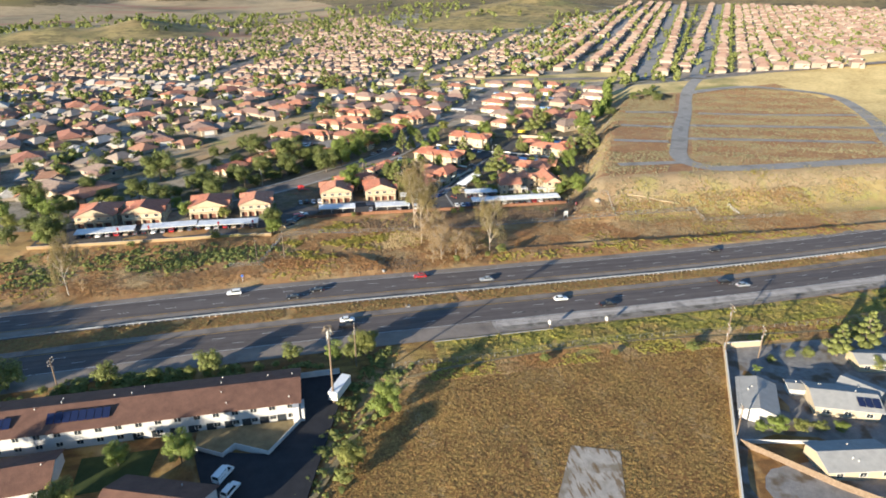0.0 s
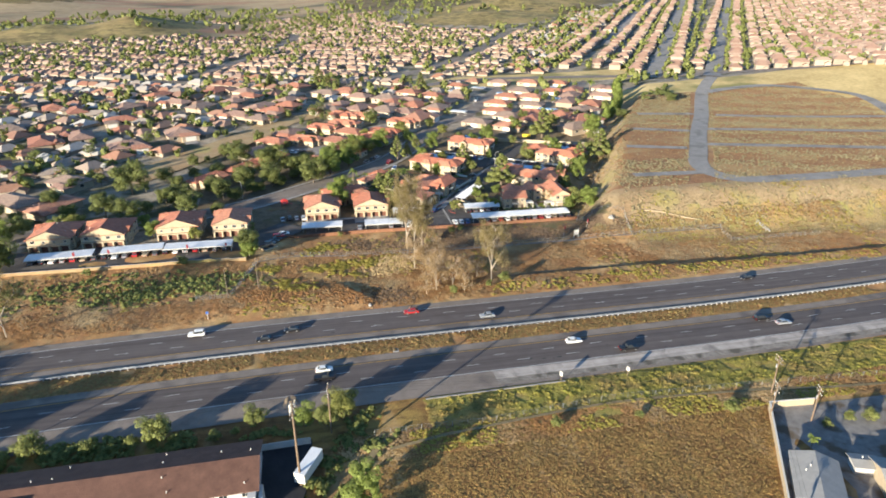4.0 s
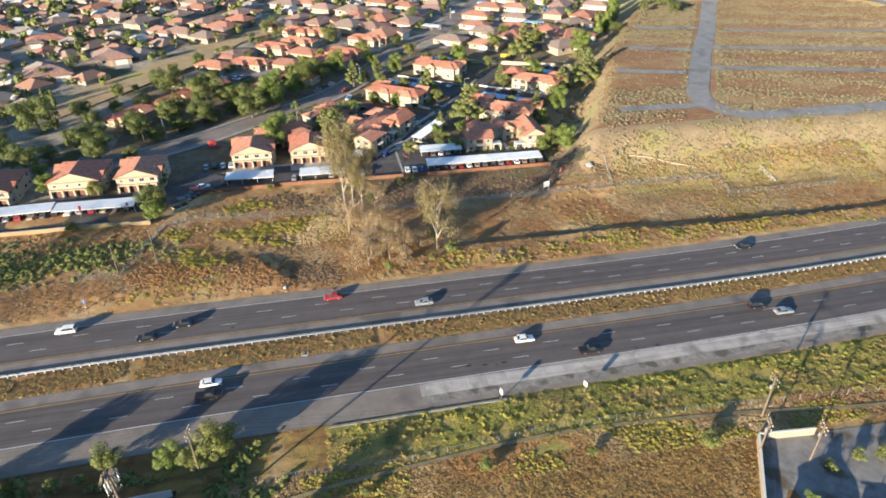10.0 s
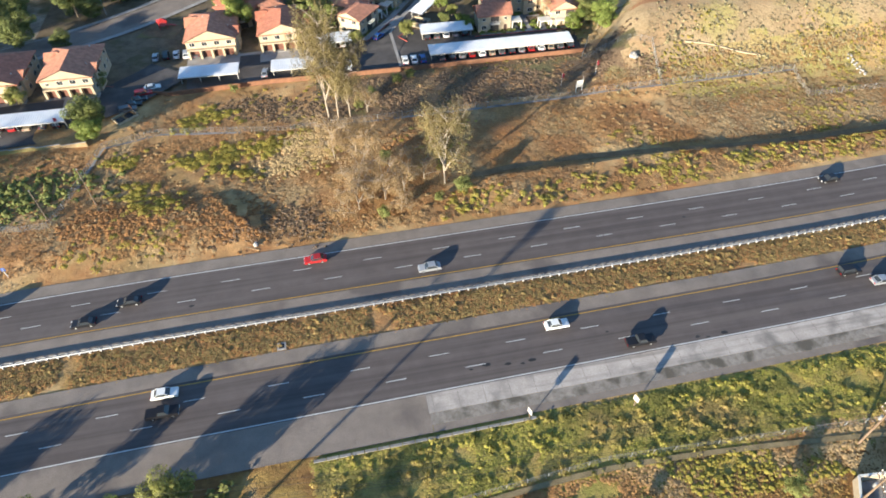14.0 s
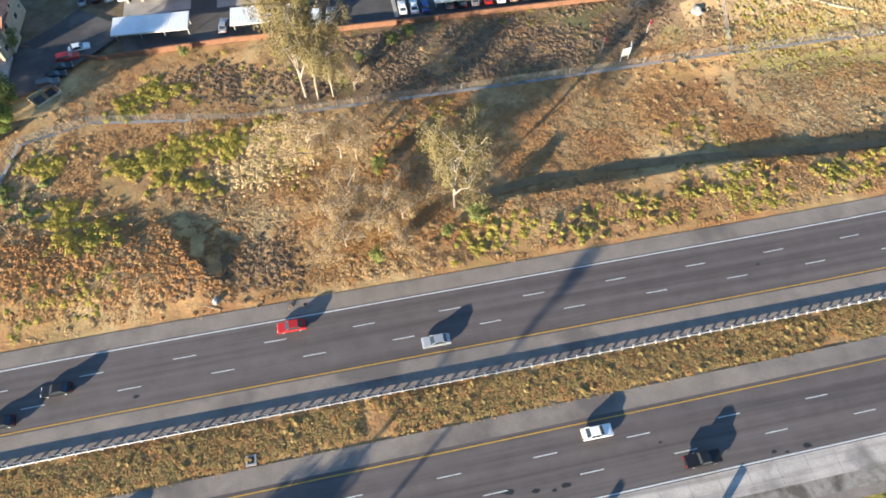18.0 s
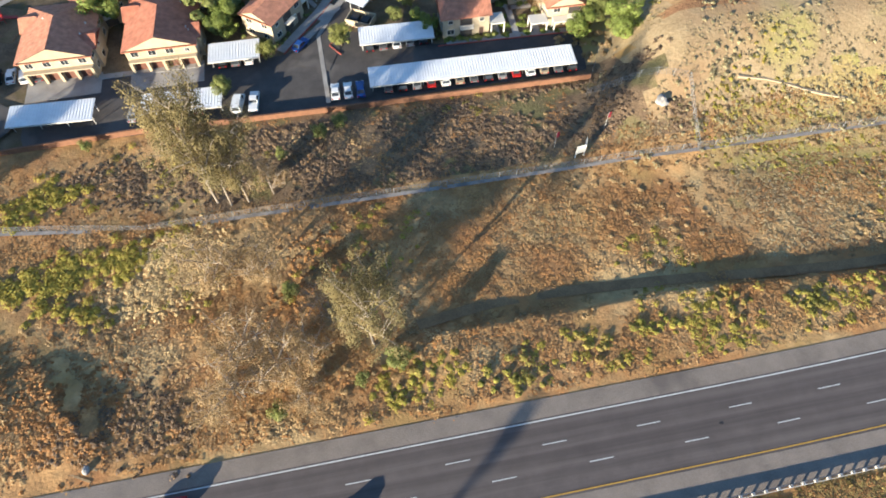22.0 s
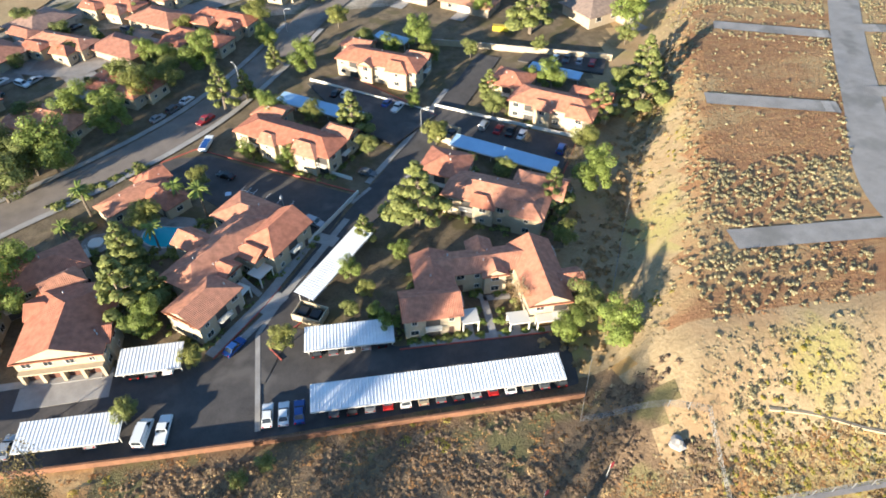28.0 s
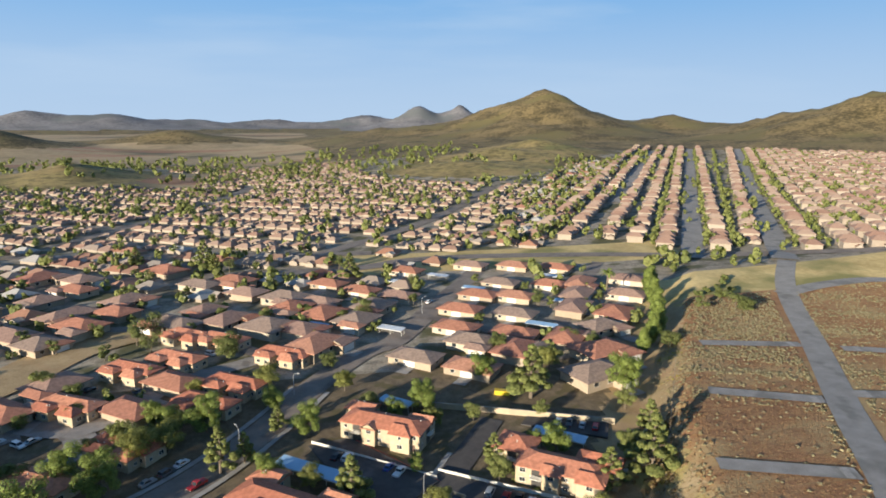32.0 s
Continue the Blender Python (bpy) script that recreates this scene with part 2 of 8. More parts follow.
patches(M_SLOPE, (0.33, 0.20, 0.10), 0.05, 0.36, (9, 30, 0), soft=0.15, strength=0.6)
M_GOLDBANK = material("golden_green_bank", (0.255, 0.183, 0.068), (0.40, 0.30, 0.123), 0.2, 0.95, 0.4, 9, (0.30, 0.27, 0.075), 0.45, spread=0.16)
patches(M_GOLDBANK, (0.40, 0.24, 0.10), 0.06, 0.34, (15, 5, 0), soft=0.12, strength=0.7)
M_URBAN = material("yards_and_paving", (0.17, 0.14, 0.10), (0.37, 0.315, 0.24), 0.13, 0.9, 0.3, 7, (0.09, 0.085, 0.038), 0.55, spread=0.1)
M_LOT = material("lot_soil", (0.211, 0.103, 0.047), (0.333, 0.175, 0.082), 0.15, 0.95, 0.6, 14, (0.257, 0.123, 0.055), 0.35)
patches(M_LOT, (0.38, 0.28, 0.135), 0.05, 0.36, (14, 33, 0), (0.7, 1.2, 1), 0.14, 0.8)
patches(M_LOT, (0.40, 0.27, 0.12), 0.9, 0.35, (4, 7, 0), (0.12, 1.0, 1), 0.2, 0.5)
M_VALLEY = material("valley_fields", (0.25, 0.185, 0.10), (0.37, 0.28, 0.16), 0.006, 0.95, 0.2, 8, (0.10, 0.09, 0.05), 0.5)
patches(M_VALLEY, (0.30, 0.13, 0.08), 0.004, 0.25, (5, 2, 0), (0.6, 1.6, 1), 0.06, 0.6)
M_ASPHALT = material("asphalt", (0.088, 0.073, 0.068), (0.124, 0.104, 0.096), 0.25, 0.85, 0.15, 40)
patches(M_ASPHALT, (0.056, 0.046, 0.044), 0.55, 0.5, (0, 1, 0), (0.012, 1.0, 1), 0.2, 0.6)
patches(M_ASPHALT, (0.135, 0.115, 0.104), 0.6, 0.35, (7, 2, 0), (0.02, 1.0, 1), 0.15, 0.5)
M_OLDASPHALT = material("worn_asphalt", (0.162, 0.134, 0.112), (0.25, 0.208, 0.172), 0.2, 0.88, 0.2, 30, (0.130, 0.108, 0.094), 0.3)
M_CONCRETE = material("concrete", (0.24, 0.22, 0.20), (0.36, 0.34, 0.31), 0.4, 0.85, 0.15, 20)
M_COURT = material("court_concrete", (0.20, 0.18, 0.165), (0.30, 0.275, 0.25), 0.4, 0.88, 0.15, 16, (0.16, 0.145, 0.13), 0.3)
M_PAD = material("cracked_pad_concrete", (0.27, 0.24, 0.205), (0.40, 0.36, 0.31), 0.4, 0.9, 0.2, 16, (0.20, 0.165, 0.12), 0.4)
patches(M_PAD, (0.15, 0.095, 0.045), 0.5, 0.36, (6, 1, 0), (1.6, 0.3, 1), 0.06, 0.85)
M_SHOULDER = material("shoulder_concrete", (0.165, 0.152, 0.140), (0.275, 0.262, 0.238), 0.25, 0.85, 0.15, 16)
M_GRAVEL = material("grey_brown_gravel", (0.185, 0.162, 0.137), (0.31, 0.275, 0.235), 0.5, 0.95, 0.5, 14, (0.10, 0.088, 0.07), 0.4)
patches(M_GRAVEL, (0.13, 0.11, 0.085), 1.1, 0.38, (6, 2, 0), soft=0.14, strength=0.5)
M_HARD = material("hard_shoulder_concrete", (0.32, 0.282, 0.248), (0.48, 0.425, 0.375), 0.25, 0.85, 0.15, 16, (0.20, 0.18, 0.16), 0.3)
patches(M_HARD, (0.15, 0.135, 0.12), 0.6, 0.4, (3, 3, 0), (0.03, 1, 1), 0.15, 0.6)
M_WHITE_LINE = material("white_road_paint", (0.42, 0.42, 0.40), (0.62, 0.62, 0.6), 1.5, 0.7, 0.0, 10)
M_YELLOW_LINE = material("yellow_road_paint", (0.34, 0.20, 0.04), (0.48, 0.29, 0.06), 1.5, 0.7, 0.0, 10)
M_STEEL = material("galvanised_steel", (0.33, 0.335, 0.34), (0.48, 0.485, 0.49), 2.0, 0.5, 0.0, 10, metal=0.6)
M_ROOFTILE = varied("clay_roof_tile", [(0.405, 0.158, 0.094), (0.43, 0.178, 0.107), (0.37, 0.138, 0.082), (0.445, 0.198, 0.12)], 0.8, "object", ridges=0.33)
M_STUCCO = varied("cream_stucco", [(0.405, 0.323, 0.211), (0.432, 0.348, 0.234), (0.384, 0.310, 0.211)], 0.9, "object", tint=0.08)
M_TRIM = plain("white_trim", (0.60, 0.57, 0.50), 0.6)
M_GLASS = plain("window_glass", (0.03, 0.035, 0.04), 0.08, 0.0, 0.6)
M_GARAGE = plain("brown_garage_door", (0.14, 0.06, 0.04), 0.6)
M_CARPORT = material("white_carport_sheet", (0.60, 0.61, 0.62), (0.76, 0.76, 0.75), 0.3, 0.5, 0.0, 12)
M_POST = plain("painted_steel_post", (0.5, 0.48, 0.44), 0.5)
M_BARK = material("bark", (0.10, 0.075, 0.05), (0.2, 0.16, 0.12), 3.0, 0.95, 0.5, 6)
M_PALEBARK = material("pale_bark", (0.22, 0.175, 0.13), (0.40, 0.335, 0.26), 2.0, 0.9, 0.3, 6)
M_LEAF = varied("green_leaves", [(0.135, 0.175, 0.036), (0.195, 0.24, 0.052), (0.26, 0.30, 0.07), (0.165, 0.205, 0.046)], 0.65, "island", tint=0.4, leaf=0.35)
M_LEAF_OLIVE = varied("olive_leaves", [(0.165, 0.172, 0.042), (0.23, 0.235, 0.06), (0.30, 0.295, 0.085), (0.195, 0.198, 0.05)], 0.65, "island", tint=0.4, leaf=0.35)
M_LEAF_DARK = varied("dark_leaves", [(0.12, 0.143, 0.04), (0.18, 0.20, 0.058), (0.245, 0.255, 0.078)], 0.7, "island", tint=0.4, leaf=0.35)
M_LEAF_OAK = varied("deep_green_leaves", [(0.105, 0.128, 0.038), (0.155, 0.175, 0.05), (0.21, 0.225, 0.068), (0.13, 0.148, 0.046)], 0.7, "island", tint=0.4, leaf=0.35)
M_LEAF_GREY = varied("grey_green_leaves", [(0.16, 0.128, 0.055), (0.20, 0.158, 0.068), (0.24, 0.19, 0.086)], 0.8, "island", tint=0.2, leaf=0.3, spec=0.1)
M_LEAF_DRY = varied("dry_twigs", [(0.30, 0.195, 0.095), (0.37, 0.25, 0.125), (0.42, 0.295, 0.155), (0.32, 0.225, 0.105)], 0.9, "island", tint=0.3, leaf=0.3)
M_WEED = varied("yellow_green_weeds", [(0.36, 0.32, 0.055), (0.43, 0.375, 0.075), (0.48, 0.405, 0.10), (0.39, 0.31, 0.075)], 0.85, "island", tint=0.15, leaf=0.5)
M_STRAW = varied("dry_straw_tufts", [(0.43, 0.24, 0.092), (0.48, 0.28, 0.112), (0.39, 0.21, 0.078), (0.45, 0.255, 0.10)], 0.9, "island", tint=0.15, leaf=0.3)
patches(M_STRAW, (0.36, 0.18, 0.068), 0.045, 0.5, (70, 5, 0), soft=0.12, strength=0.85)
patches(M_STRAW, (0.60, 0.44, 0.22), 0.05, 0.40, (3, 8, 0), soft=0.12, strength=0.8)
patches(M_STRAW, (0.20, 0.14, 0.075), 0.04, 0.42, (20, 60, 0), soft=0.1, strength=0.75)
M_LUSH = varied("lush_weeds", [(0.27, 0.265, 0.042), (0.36, 0.335, 0.058), (0.44, 0.38, 0.085), (0.33, 0.27, 0.075)], 0.85, "island", tint=0.15, leaf=0.3)
patches(M_LUSH, (0.40, 0.27, 0.10), 0.09, 0.42, (12, 3, 0), (0.5, 1.3, 1), 0.14, 0.85)
patches(M_LUSH, (0.13, 0.13, 0.035), 0.16, 0.38, (2, 40, 0), soft=0.12, strength=0.8)
M_MEDIAN = varied("median_grass", [(0.29, 0.19, 0.075), (0.34, 0.235, 0.092), (0.25, 0.16, 0.065), (0.30, 0.225, 0.075)], 0.9, "island", tint=0.3, leaf=0.3)
# brown soil, its colour darkened to stand in for missing tree shade
M_PARCEL = material("shade_darkened_soil", (0.12, 0.078, 0.045), (0.25, 0.165, 0.09), 0.25, 0.95, 0.7, 10, (0.16, 0.135, 0.055), 0.4)
M_RUSTLOT = varied("rust_lot_grass", [(0.304, 0.152, 0.068), (0.374, 0.199, 0.090), (0.257, 0.126, 0.056), (0.421, 0.263, 0.117)], 0.9, "island", tint=0.3, leaf=0.2)
M_DRYSAND = varied("pale_slope_grass", [(0.325, 0.24, 0.122), (0.40, 0.30, 0.158), (0.30, 0.225, 0.10), (0.44, 0.34, 0.19)], 0.9, "island", tint=0.25, leaf=0.2)
M_SAGE = varied("sage_brush", [(0.23, 0.20, 0.102), (0.315, 0.27, 0.145), (0.40, 0.34, 0.19)], 0.9, "island", tint=0.3, leaf=0.3)
M_DRAIN = material("weedy_drain_soil", (0.15, 0.115, 0.06), (0.27, 0.21, 0.11), 0.5, 0.95, 0.4, 10)
M_LOTROAD = material("bleached_asphalt", (0.21, 0.195, 0.178), (0.31, 0.288, 0.262), 0.2, 0.9, 0.2, 30, (0.18, 0.168, 0.15), 0.3)
M_FENCE = material("dull_fence_wire", (0.17, 0.165, 0.155), (0.27, 0.265, 0.25), 2.0, 0.7, 0.0, 10)
M_RAIL = material("weathered_rail_steel", (0.24, 0.245, 0.25), (0.38, 0.385, 0.39), 1.2, 0.55, 0.0, 10, metal=0.4)
M_WOOD = material("weathered_pole_wood", (0.12, 0.08, 0.05), (0.22, 0.16, 0.11), 2.0, 0.9, 0.3, 8)


# ---- helpers ----
def step(a, b, t):
    t = min(1.0, max(0.0, (t - a) / (b - a)))
    return t * t * (3 - 2 * t)


class Build:
    """Collects vertices and faces of one mesh."""

    def __init__(self):
        self.v, self.f, self.m = [], [], []

    def face(self, pts, slot=0):
        k = len(self.v)
        self.v.extend(tuple(p) for p in pts)
        self.f.append(tuple(range(k, k + len(pts))))
        self.m.append(slot)

    def box(self, x0, y0, z0, x1, y1, z1, slot=0, bottom=True):
        k = len(self.v)
        self.v.extend([(x0, y0, z0), (x1, y0, z0), (x1, y1, z0), (x0, y1, z0), (x0, y0, z1), (x1, y0, z1), (x1, y1, z1), (x0, y1, z1)])
        quads = [(4, 5, 6, 7), (0, 1, 5, 4), (1, 2, 6, 5), (2, 3, 7, 6), (3, 0, 4, 7)] + ([(3, 2, 1, 0)] if bottom else [])
        self.f.extend(tuple(k + i for i in q) for q in quads)
        self.m.extend([slot] * len(quads))
        return self

    def tube(self, path, radii, sides=6, slot=0):
        rings = []
        for i, (p, r) in enumerate(zip(path, radii)):
            p = Vector(p)
            d = (Vector(path[min(i + 1, len(path) - 1)]) - Vector(path[max(i - 1, 0)])).normalized()
            a = d.orthogonal().normalized()
            b = d.cross(a)
            k = len(self.v)
            self.v.extend(tuple(p + r * (math.cos(2 * math.pi * s / sides) * a + math.sin(2 * math.pi * s / sides) * b)) for s in range(sides))
            rings.append(k)
        for k, j in zip(rings, rings[1:]):
            for s in range(sides):
                self.f.append((k + s, k + (s + 1) % sides, j + (s + 1) % sides, j + s))
                self.m.append(slot)
        self.f.append(tuple(rings[-1] + s for s in range(sides)))
        self.m.append(slot)
        return self

    def mesh(self, name, *mats):
        me = bpy.data.meshes.new(name)
        me.from_pydata(self.v, [], self.f)
        for mt in mats:
            me.materials.append(mt)
        if len(mats) > 1:
            me.polygons.foreach_set("material_index", self.m)
        me.update()
        return me


def part(name, build, mat, parent, label=""):
    me = build.mesh(name, mat) if isinstance(build, Build) else build
    ob = new(name, me)
    ob.parent = parent
    if label:
        ob["label"] = label
    return ob


def thing(name, m, label, category, group="", kind=""):
    ob = new(name)
    ob.matrix_basis = m
    ob.empty_display_size = 0.2
    return tagged(ob, label, category, group, kind)


def single(name, build, mats, label, category, group="", kind="", m=None):
    mats = mats if isinstance(mats, (list, tuple)) else [mats]
    ob = new(name, build.mesh(name, *mats))
    if m is not None:
        ob.matrix_basis = m
    return tagged(ob, label, category, group, kind)


# ---- ground ----
HILLS_MAIN = [  # x, y, height, radius along x, radius along y
    (786, 2200, 186, 200, 290), (620, 2270, 90, 230, 260), (430, 2330, 55, 230, 240), (240, 2400, 42, 200, 200), (980, 2220, 78, 220, 240),
    (1227, 2110, 92, 190, 240), (1420, 1980, 66, 230, 240), (1430, 1470, 138, 240, 240), (1640, 1450, 160, 280, 260), (1300, 1680, 84, 170, 220)]
HILLS_FAR = [
    (-491, 2480, 52, 170, 140), (-330, 2520, 22, 150, 130), (-640, 2440, 22, 150, 130), (-367, 1090, 36, 95, 150), (-490, 1030, 28, 120, 130), (-270, 1180, 10, 80, 60),
    (-950, 2150, 70, 150, 150), (640, 4050, 150, 190, 200), (880, 4000, 156, 170, 200), (-1700, 4400, 136, 420, 260), (-1280, 4450, 132, 330, 260), (-900, 4650, 88, 480, 260)]
HILLS_NEAR = [
    (-300, 4800, 86, 500, 160), (350, 4850, 100, 420, 160), (800, 4850, 92, 420, 160), (1400, 4700, 120, 500, 200),
    (440, 1270, 32, 110, 120), (330, 1150, 24, 110, 90), (240, 1010, 14, 110, 110), (480, 330, 26, 130, 120), (640, 260, 40, 170, 160)]
GREEN_HILLS = HILLS_NEAR[4:7] + HILLS_FAR[3:5]
HILLS = HILLS_MAIN + HILLS_FAR + HILLS_NEAR


def pad_side(x, y):
    """Metres east of the foot of the raised building pad."""
    return (x + 13 * step(95, 200, y) - 44.6) * 0.843 - (y - 73.6) * 0.538


def ground_z(x, y):
    # a sharp ledge north of the road east of the gum trees, a long fall west of them
    east, brow = step(-9, 3, x), 20.3 - 4.0 * step(35, 95, x)
    z = -1.6 * ((1 - east) * step(9, 45, y) + east * step(brow, brow + 1.3, y)) + 0.25 * east * step(9, 16, y) * step(brow + 2, brow, y)
    z += -0.4 * step(60, 80, y) + 4.5 * step(150, 330, y)
    # the eroded mound west of the gully
    gully = -48.5 - 0.62 * (y - 10)
    z += 1.25 * step(0, 4, gully - x + 2.0 * noise.noise(Vector((x * 0.2, y * 0.2, 3)))) * step(8.6, 16, y) * step(36, 20, y) * step(-120, -80, x)
    z += 2.6 * step(-70, -120, x) * step(25, 60, y) * step(120, 80, y)
    # raised building pad east of the apartments
    s1 = pad_side(x, y)
    z += (11.5 - 7.5 * step(120, 300, y)) * step(-1, 14, s1) * step(43, 77, y + 0.05 * (x - 70)) * step(380, 320, y)
    # the plain falls to the north west and rises to the north east
    along = x * 0.52 + y * 0.855
    z += 17 * step(450, 1300, along) * step(-250, 500, x) - 14 * step(450, 900, y) * step(150, -250, x) * step(2600, 2000, y)
    z -= 2.2 * step(-46, -60, y) * step(-40, -60, x) * 0.4
    top = 0.0
    for hx, hy, h, rx, ry in HILLS:
        q = ((x - hx) / rx) ** 2 + ((y - hy) / ry) ** 2
        if q < 25:
            top += (h * math.exp(-0.85 * q ** 0.62)) ** 5
    z += top ** 0.2 * step(120, 330, y + 0.4 * max(0.0, x - 250))
    if y > 900 or x > 250:
        far = step(900, 1300, y) + step(250, 330, x) * step(60, 120, y) * 0.25
        rough = min(max(0.0, z - 22), 85) * 0.009
        z += min(1.0, far) * rough * 22 * (noise.fractal(Vector((x, y, 0)) * 0.006, 0.9, 2.1, 6))
    return z


def surface_z(x, y):
    """The ground with the small bumps of the rough grass."""
    z = ground_z(x, y)
    if -190 < x < 200 and 9 < y < 72 or -190 < x < 40 and y < -58 and not (-33 < x < -8 and -115 < y < -91):
        z += 0.35 * noise.noise(Vector((x, y, 0)) * 0.09)
    return z


def axis(lo, hi, fine_lo, fine_hi, fine, growth):
    out = list(np.arange(fine_lo, fine_hi + 0.01, fine))
    s, v = fine, fine_lo
    while v > lo:
        s *= growth
        v -= s
        out.insert(0, v)
    s, v = fine, fine_hi
    while v < hi:
        s *= growth
        v += s
        out.append(v)
    return out


def zone(x, y, z):
    s1 = pad_side(x, y)
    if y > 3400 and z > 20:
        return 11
    if y < -41:
        return 7 if y > -57 + 0.01 * x and x > -44 else 0
    # plot under the gum trees: soil with the shade in its colour
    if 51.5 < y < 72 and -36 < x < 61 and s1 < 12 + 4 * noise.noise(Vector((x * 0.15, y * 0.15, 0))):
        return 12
    if s1 > (-13 if y > 78 else 6) and 57 + 6 * noise.noise(Vector((x * 0.06, 0.3, 0))) < y < 330 and x < max(235 + (y - 100) * 0.45, 322 - 0.5 * abs(y - 225)):
        return 5 if s1 > 9.5 and 76 < y < 286 else (10 if y >= 286 else 3)
    if x > 62 + 8 * noise.noise(Vector((y * 0.09, 0.7, 0))) and 36 + 5 * noise.noise(Vector((x * 0.05, 0.1, 0))) < y < 70:
        return 13
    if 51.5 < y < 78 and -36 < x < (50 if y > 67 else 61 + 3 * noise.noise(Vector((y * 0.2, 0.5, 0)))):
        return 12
    if y < 78 and x < 260:
        return 1
    if x > max(235 + (y - 100) * 0.45, 322 - 0.5 * abs(y - 225)) and y < 360:
        return 10
    if any(((x - hx) / rx) ** 2 + ((y - hy) / ry) ** 2 < 1.5 for hx, hy, h, rx, ry in GREEN_HILLS):
        return 9
    if y < 240 and x > -125:
        return 8
    if 380 < y < 432 and 20 < x < 245:
        return 10
    if y > 1300 + max(0.0, -x) * 0.2 or z > 27 or (y > 950 and z > 16 and x < 500) or (abs(x + 400) < 230 and abs(y - 1095) < 130 and z > -7):
        return 6 if z < 6 and x < 450 else 2
    return 4


gx = axis(-5200, 5200, -190, 200, 3.0, 1.032)
gy = sorted(axis(-900, 5600, -130, 330, 3.0, 1.021) + [14.6 + 0.75 * k for k in range(11)])
verts, nx = [], len(gx)
for yy in gy:
    for xx in gx:
        zz = surface_z(xx, yy)
        if -60 < yy < 8:
            zz -= 0.12
        verts.append((xx, yy, zz))
faces, slots = [], []
for j in range(len(gy) - 1):
    for i in range(nx - 1):
        k = j * nx + i
        faces.append((k, k + 1, k + 1 + nx, k + nx))
        slots.append(zone((gx[i] + gx[i + 1]) / 2, (gy[j] + gy[j + 1]) / 2, verts[k][2]))
me = bpy.data.meshes.new("ground")
me.from_pydata(verts, [], faces)
for mt in (M_FIELD, M_BANK, M_SCRUB, M_SLOPE, M_URBAN, M_LOT, M_VALLEY, M_VERGE, M_YARD, M_GRASSHILL, M_GOLD, M_HAZEROCK, M_PARCEL, M_GOLDBANK):
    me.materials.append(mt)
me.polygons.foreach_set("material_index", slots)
me.polygons.foreach_set("use_smooth", [True] * len(faces))
me.update()
ground = tagged(new("ground", me), "dry grassy ground running up to scrub hills", "ground", kind="structure")


# ---- freeway ----
def bend(x):
    return 0.00034 * max(0.0, x - 40) ** 2 - 0.0003 * max(0.0, -60 - x) ** 2


def strip(build, y0, y1, z, x0=-420, x1=520, slope=0.0, every=10.0, slot=0):
    """A band along the freeway between two offsets."""
    n = max(1, int((x1 - x0) / every))
    k = len(build.v)
    for i in range(n + 1):
        x = x0 + (x1 - x0) * i / n
        for y in (y0, y1):
            build.v.append((x, y + bend(x) + slope * x, z))
    for i in range(n):
        build.f.append((k + 2 * i, k + 2 * i + 2, k + 2 * i + 3, k + 2 * i + 1))
        build.m.append(slot)


NEAR = 0.0093
b = Build()
strip(b, -12.5, 6.8, 0.02)
single("carriageway_north", b, M_ASPHALT, "dark asphalt carriageway with three lanes", "road", kind="structure")
b = Build()
strip(b, -33.9, -19.2, 0.02, slope=NEAR)
single("carriageway_south", b, M_ASPHALT, "dark asphalt carriageway with three lanes", "road", kind="structure")
b = Build()
strip(b, -37.7, -33.9, 0.025, -24, 520, slope=NEAR)
single("hard_shoulder", b, M_HARD, "pale concrete hard shoulder beside the lanes", "road shoulder", kind="structure")
b = Build()
strip(b, -39.95, -37.72, 0.018, -24, 520, slope=NEAR)
single("gravel_shoulder", b, M_GRAVEL, "grey-brown gravel strip outside the concrete shoulder", "road shoulder", kind="structure")
b = Build()
strip(b, -41.3, -33.9, 0.022, -420, -23.9, slope=NEAR)
strip(b, -41.3, -39.97, 0.022, -23.8, 520, slope=NEAR)
single("hard_shoulder_west", b, M_OLDASPHALT, "worn grey asphalt shoulder beside the lanes", "road shoulder", kind="structure")
b = Build()
strip(b, -12.1, -7.6, 0.035)
strip(b, 3.9, 6.8, 0.035)
single("inner_shoulder", b, M_OLDASPHALT, "worn grey asphalt shoulder", "road shoulder", kind="structure")
b = Build()
strip(b, -22.2, -19.2, 0.035, slope=NEAR)
single("inner_shoulder_south", b, M_OLDASPHALT, "worn grey asphalt shoulder", "road shoulder", kind="structure")
b = Build()
strip(b, 3.45, 3.65, 0.05)
strip(b, -33.75, -33.55, 0.05, slope=NEAR)
for x0, y, sl in ((0.0, 0.0, 0.0), (6.1, -3.64, 0.0), (-20.1, -26.3, NEAR), (-14.0, -30.0, NEAR)):
    for k in range(-26, 34):
        x = x0 + k * 14.63
        strip(b, y - 0.07, y + 0.07, 0.05, x - 1.83, x + 1.83, sl, 4.0)
single("white_lane_marking", b, M_WHITE_LINE, "white edge lines and lane dashes", "road marking", kind="structure")
b = Build()
strip(b, -7.3, -7.1, 0.05)
strip(b, -22.95, -22.75, 0.05, slope=NEAR)
single("yellow_edge_marking", b, M_YELLOW_LINE, "faded yellow edge lines", "road marking", kind="structure")


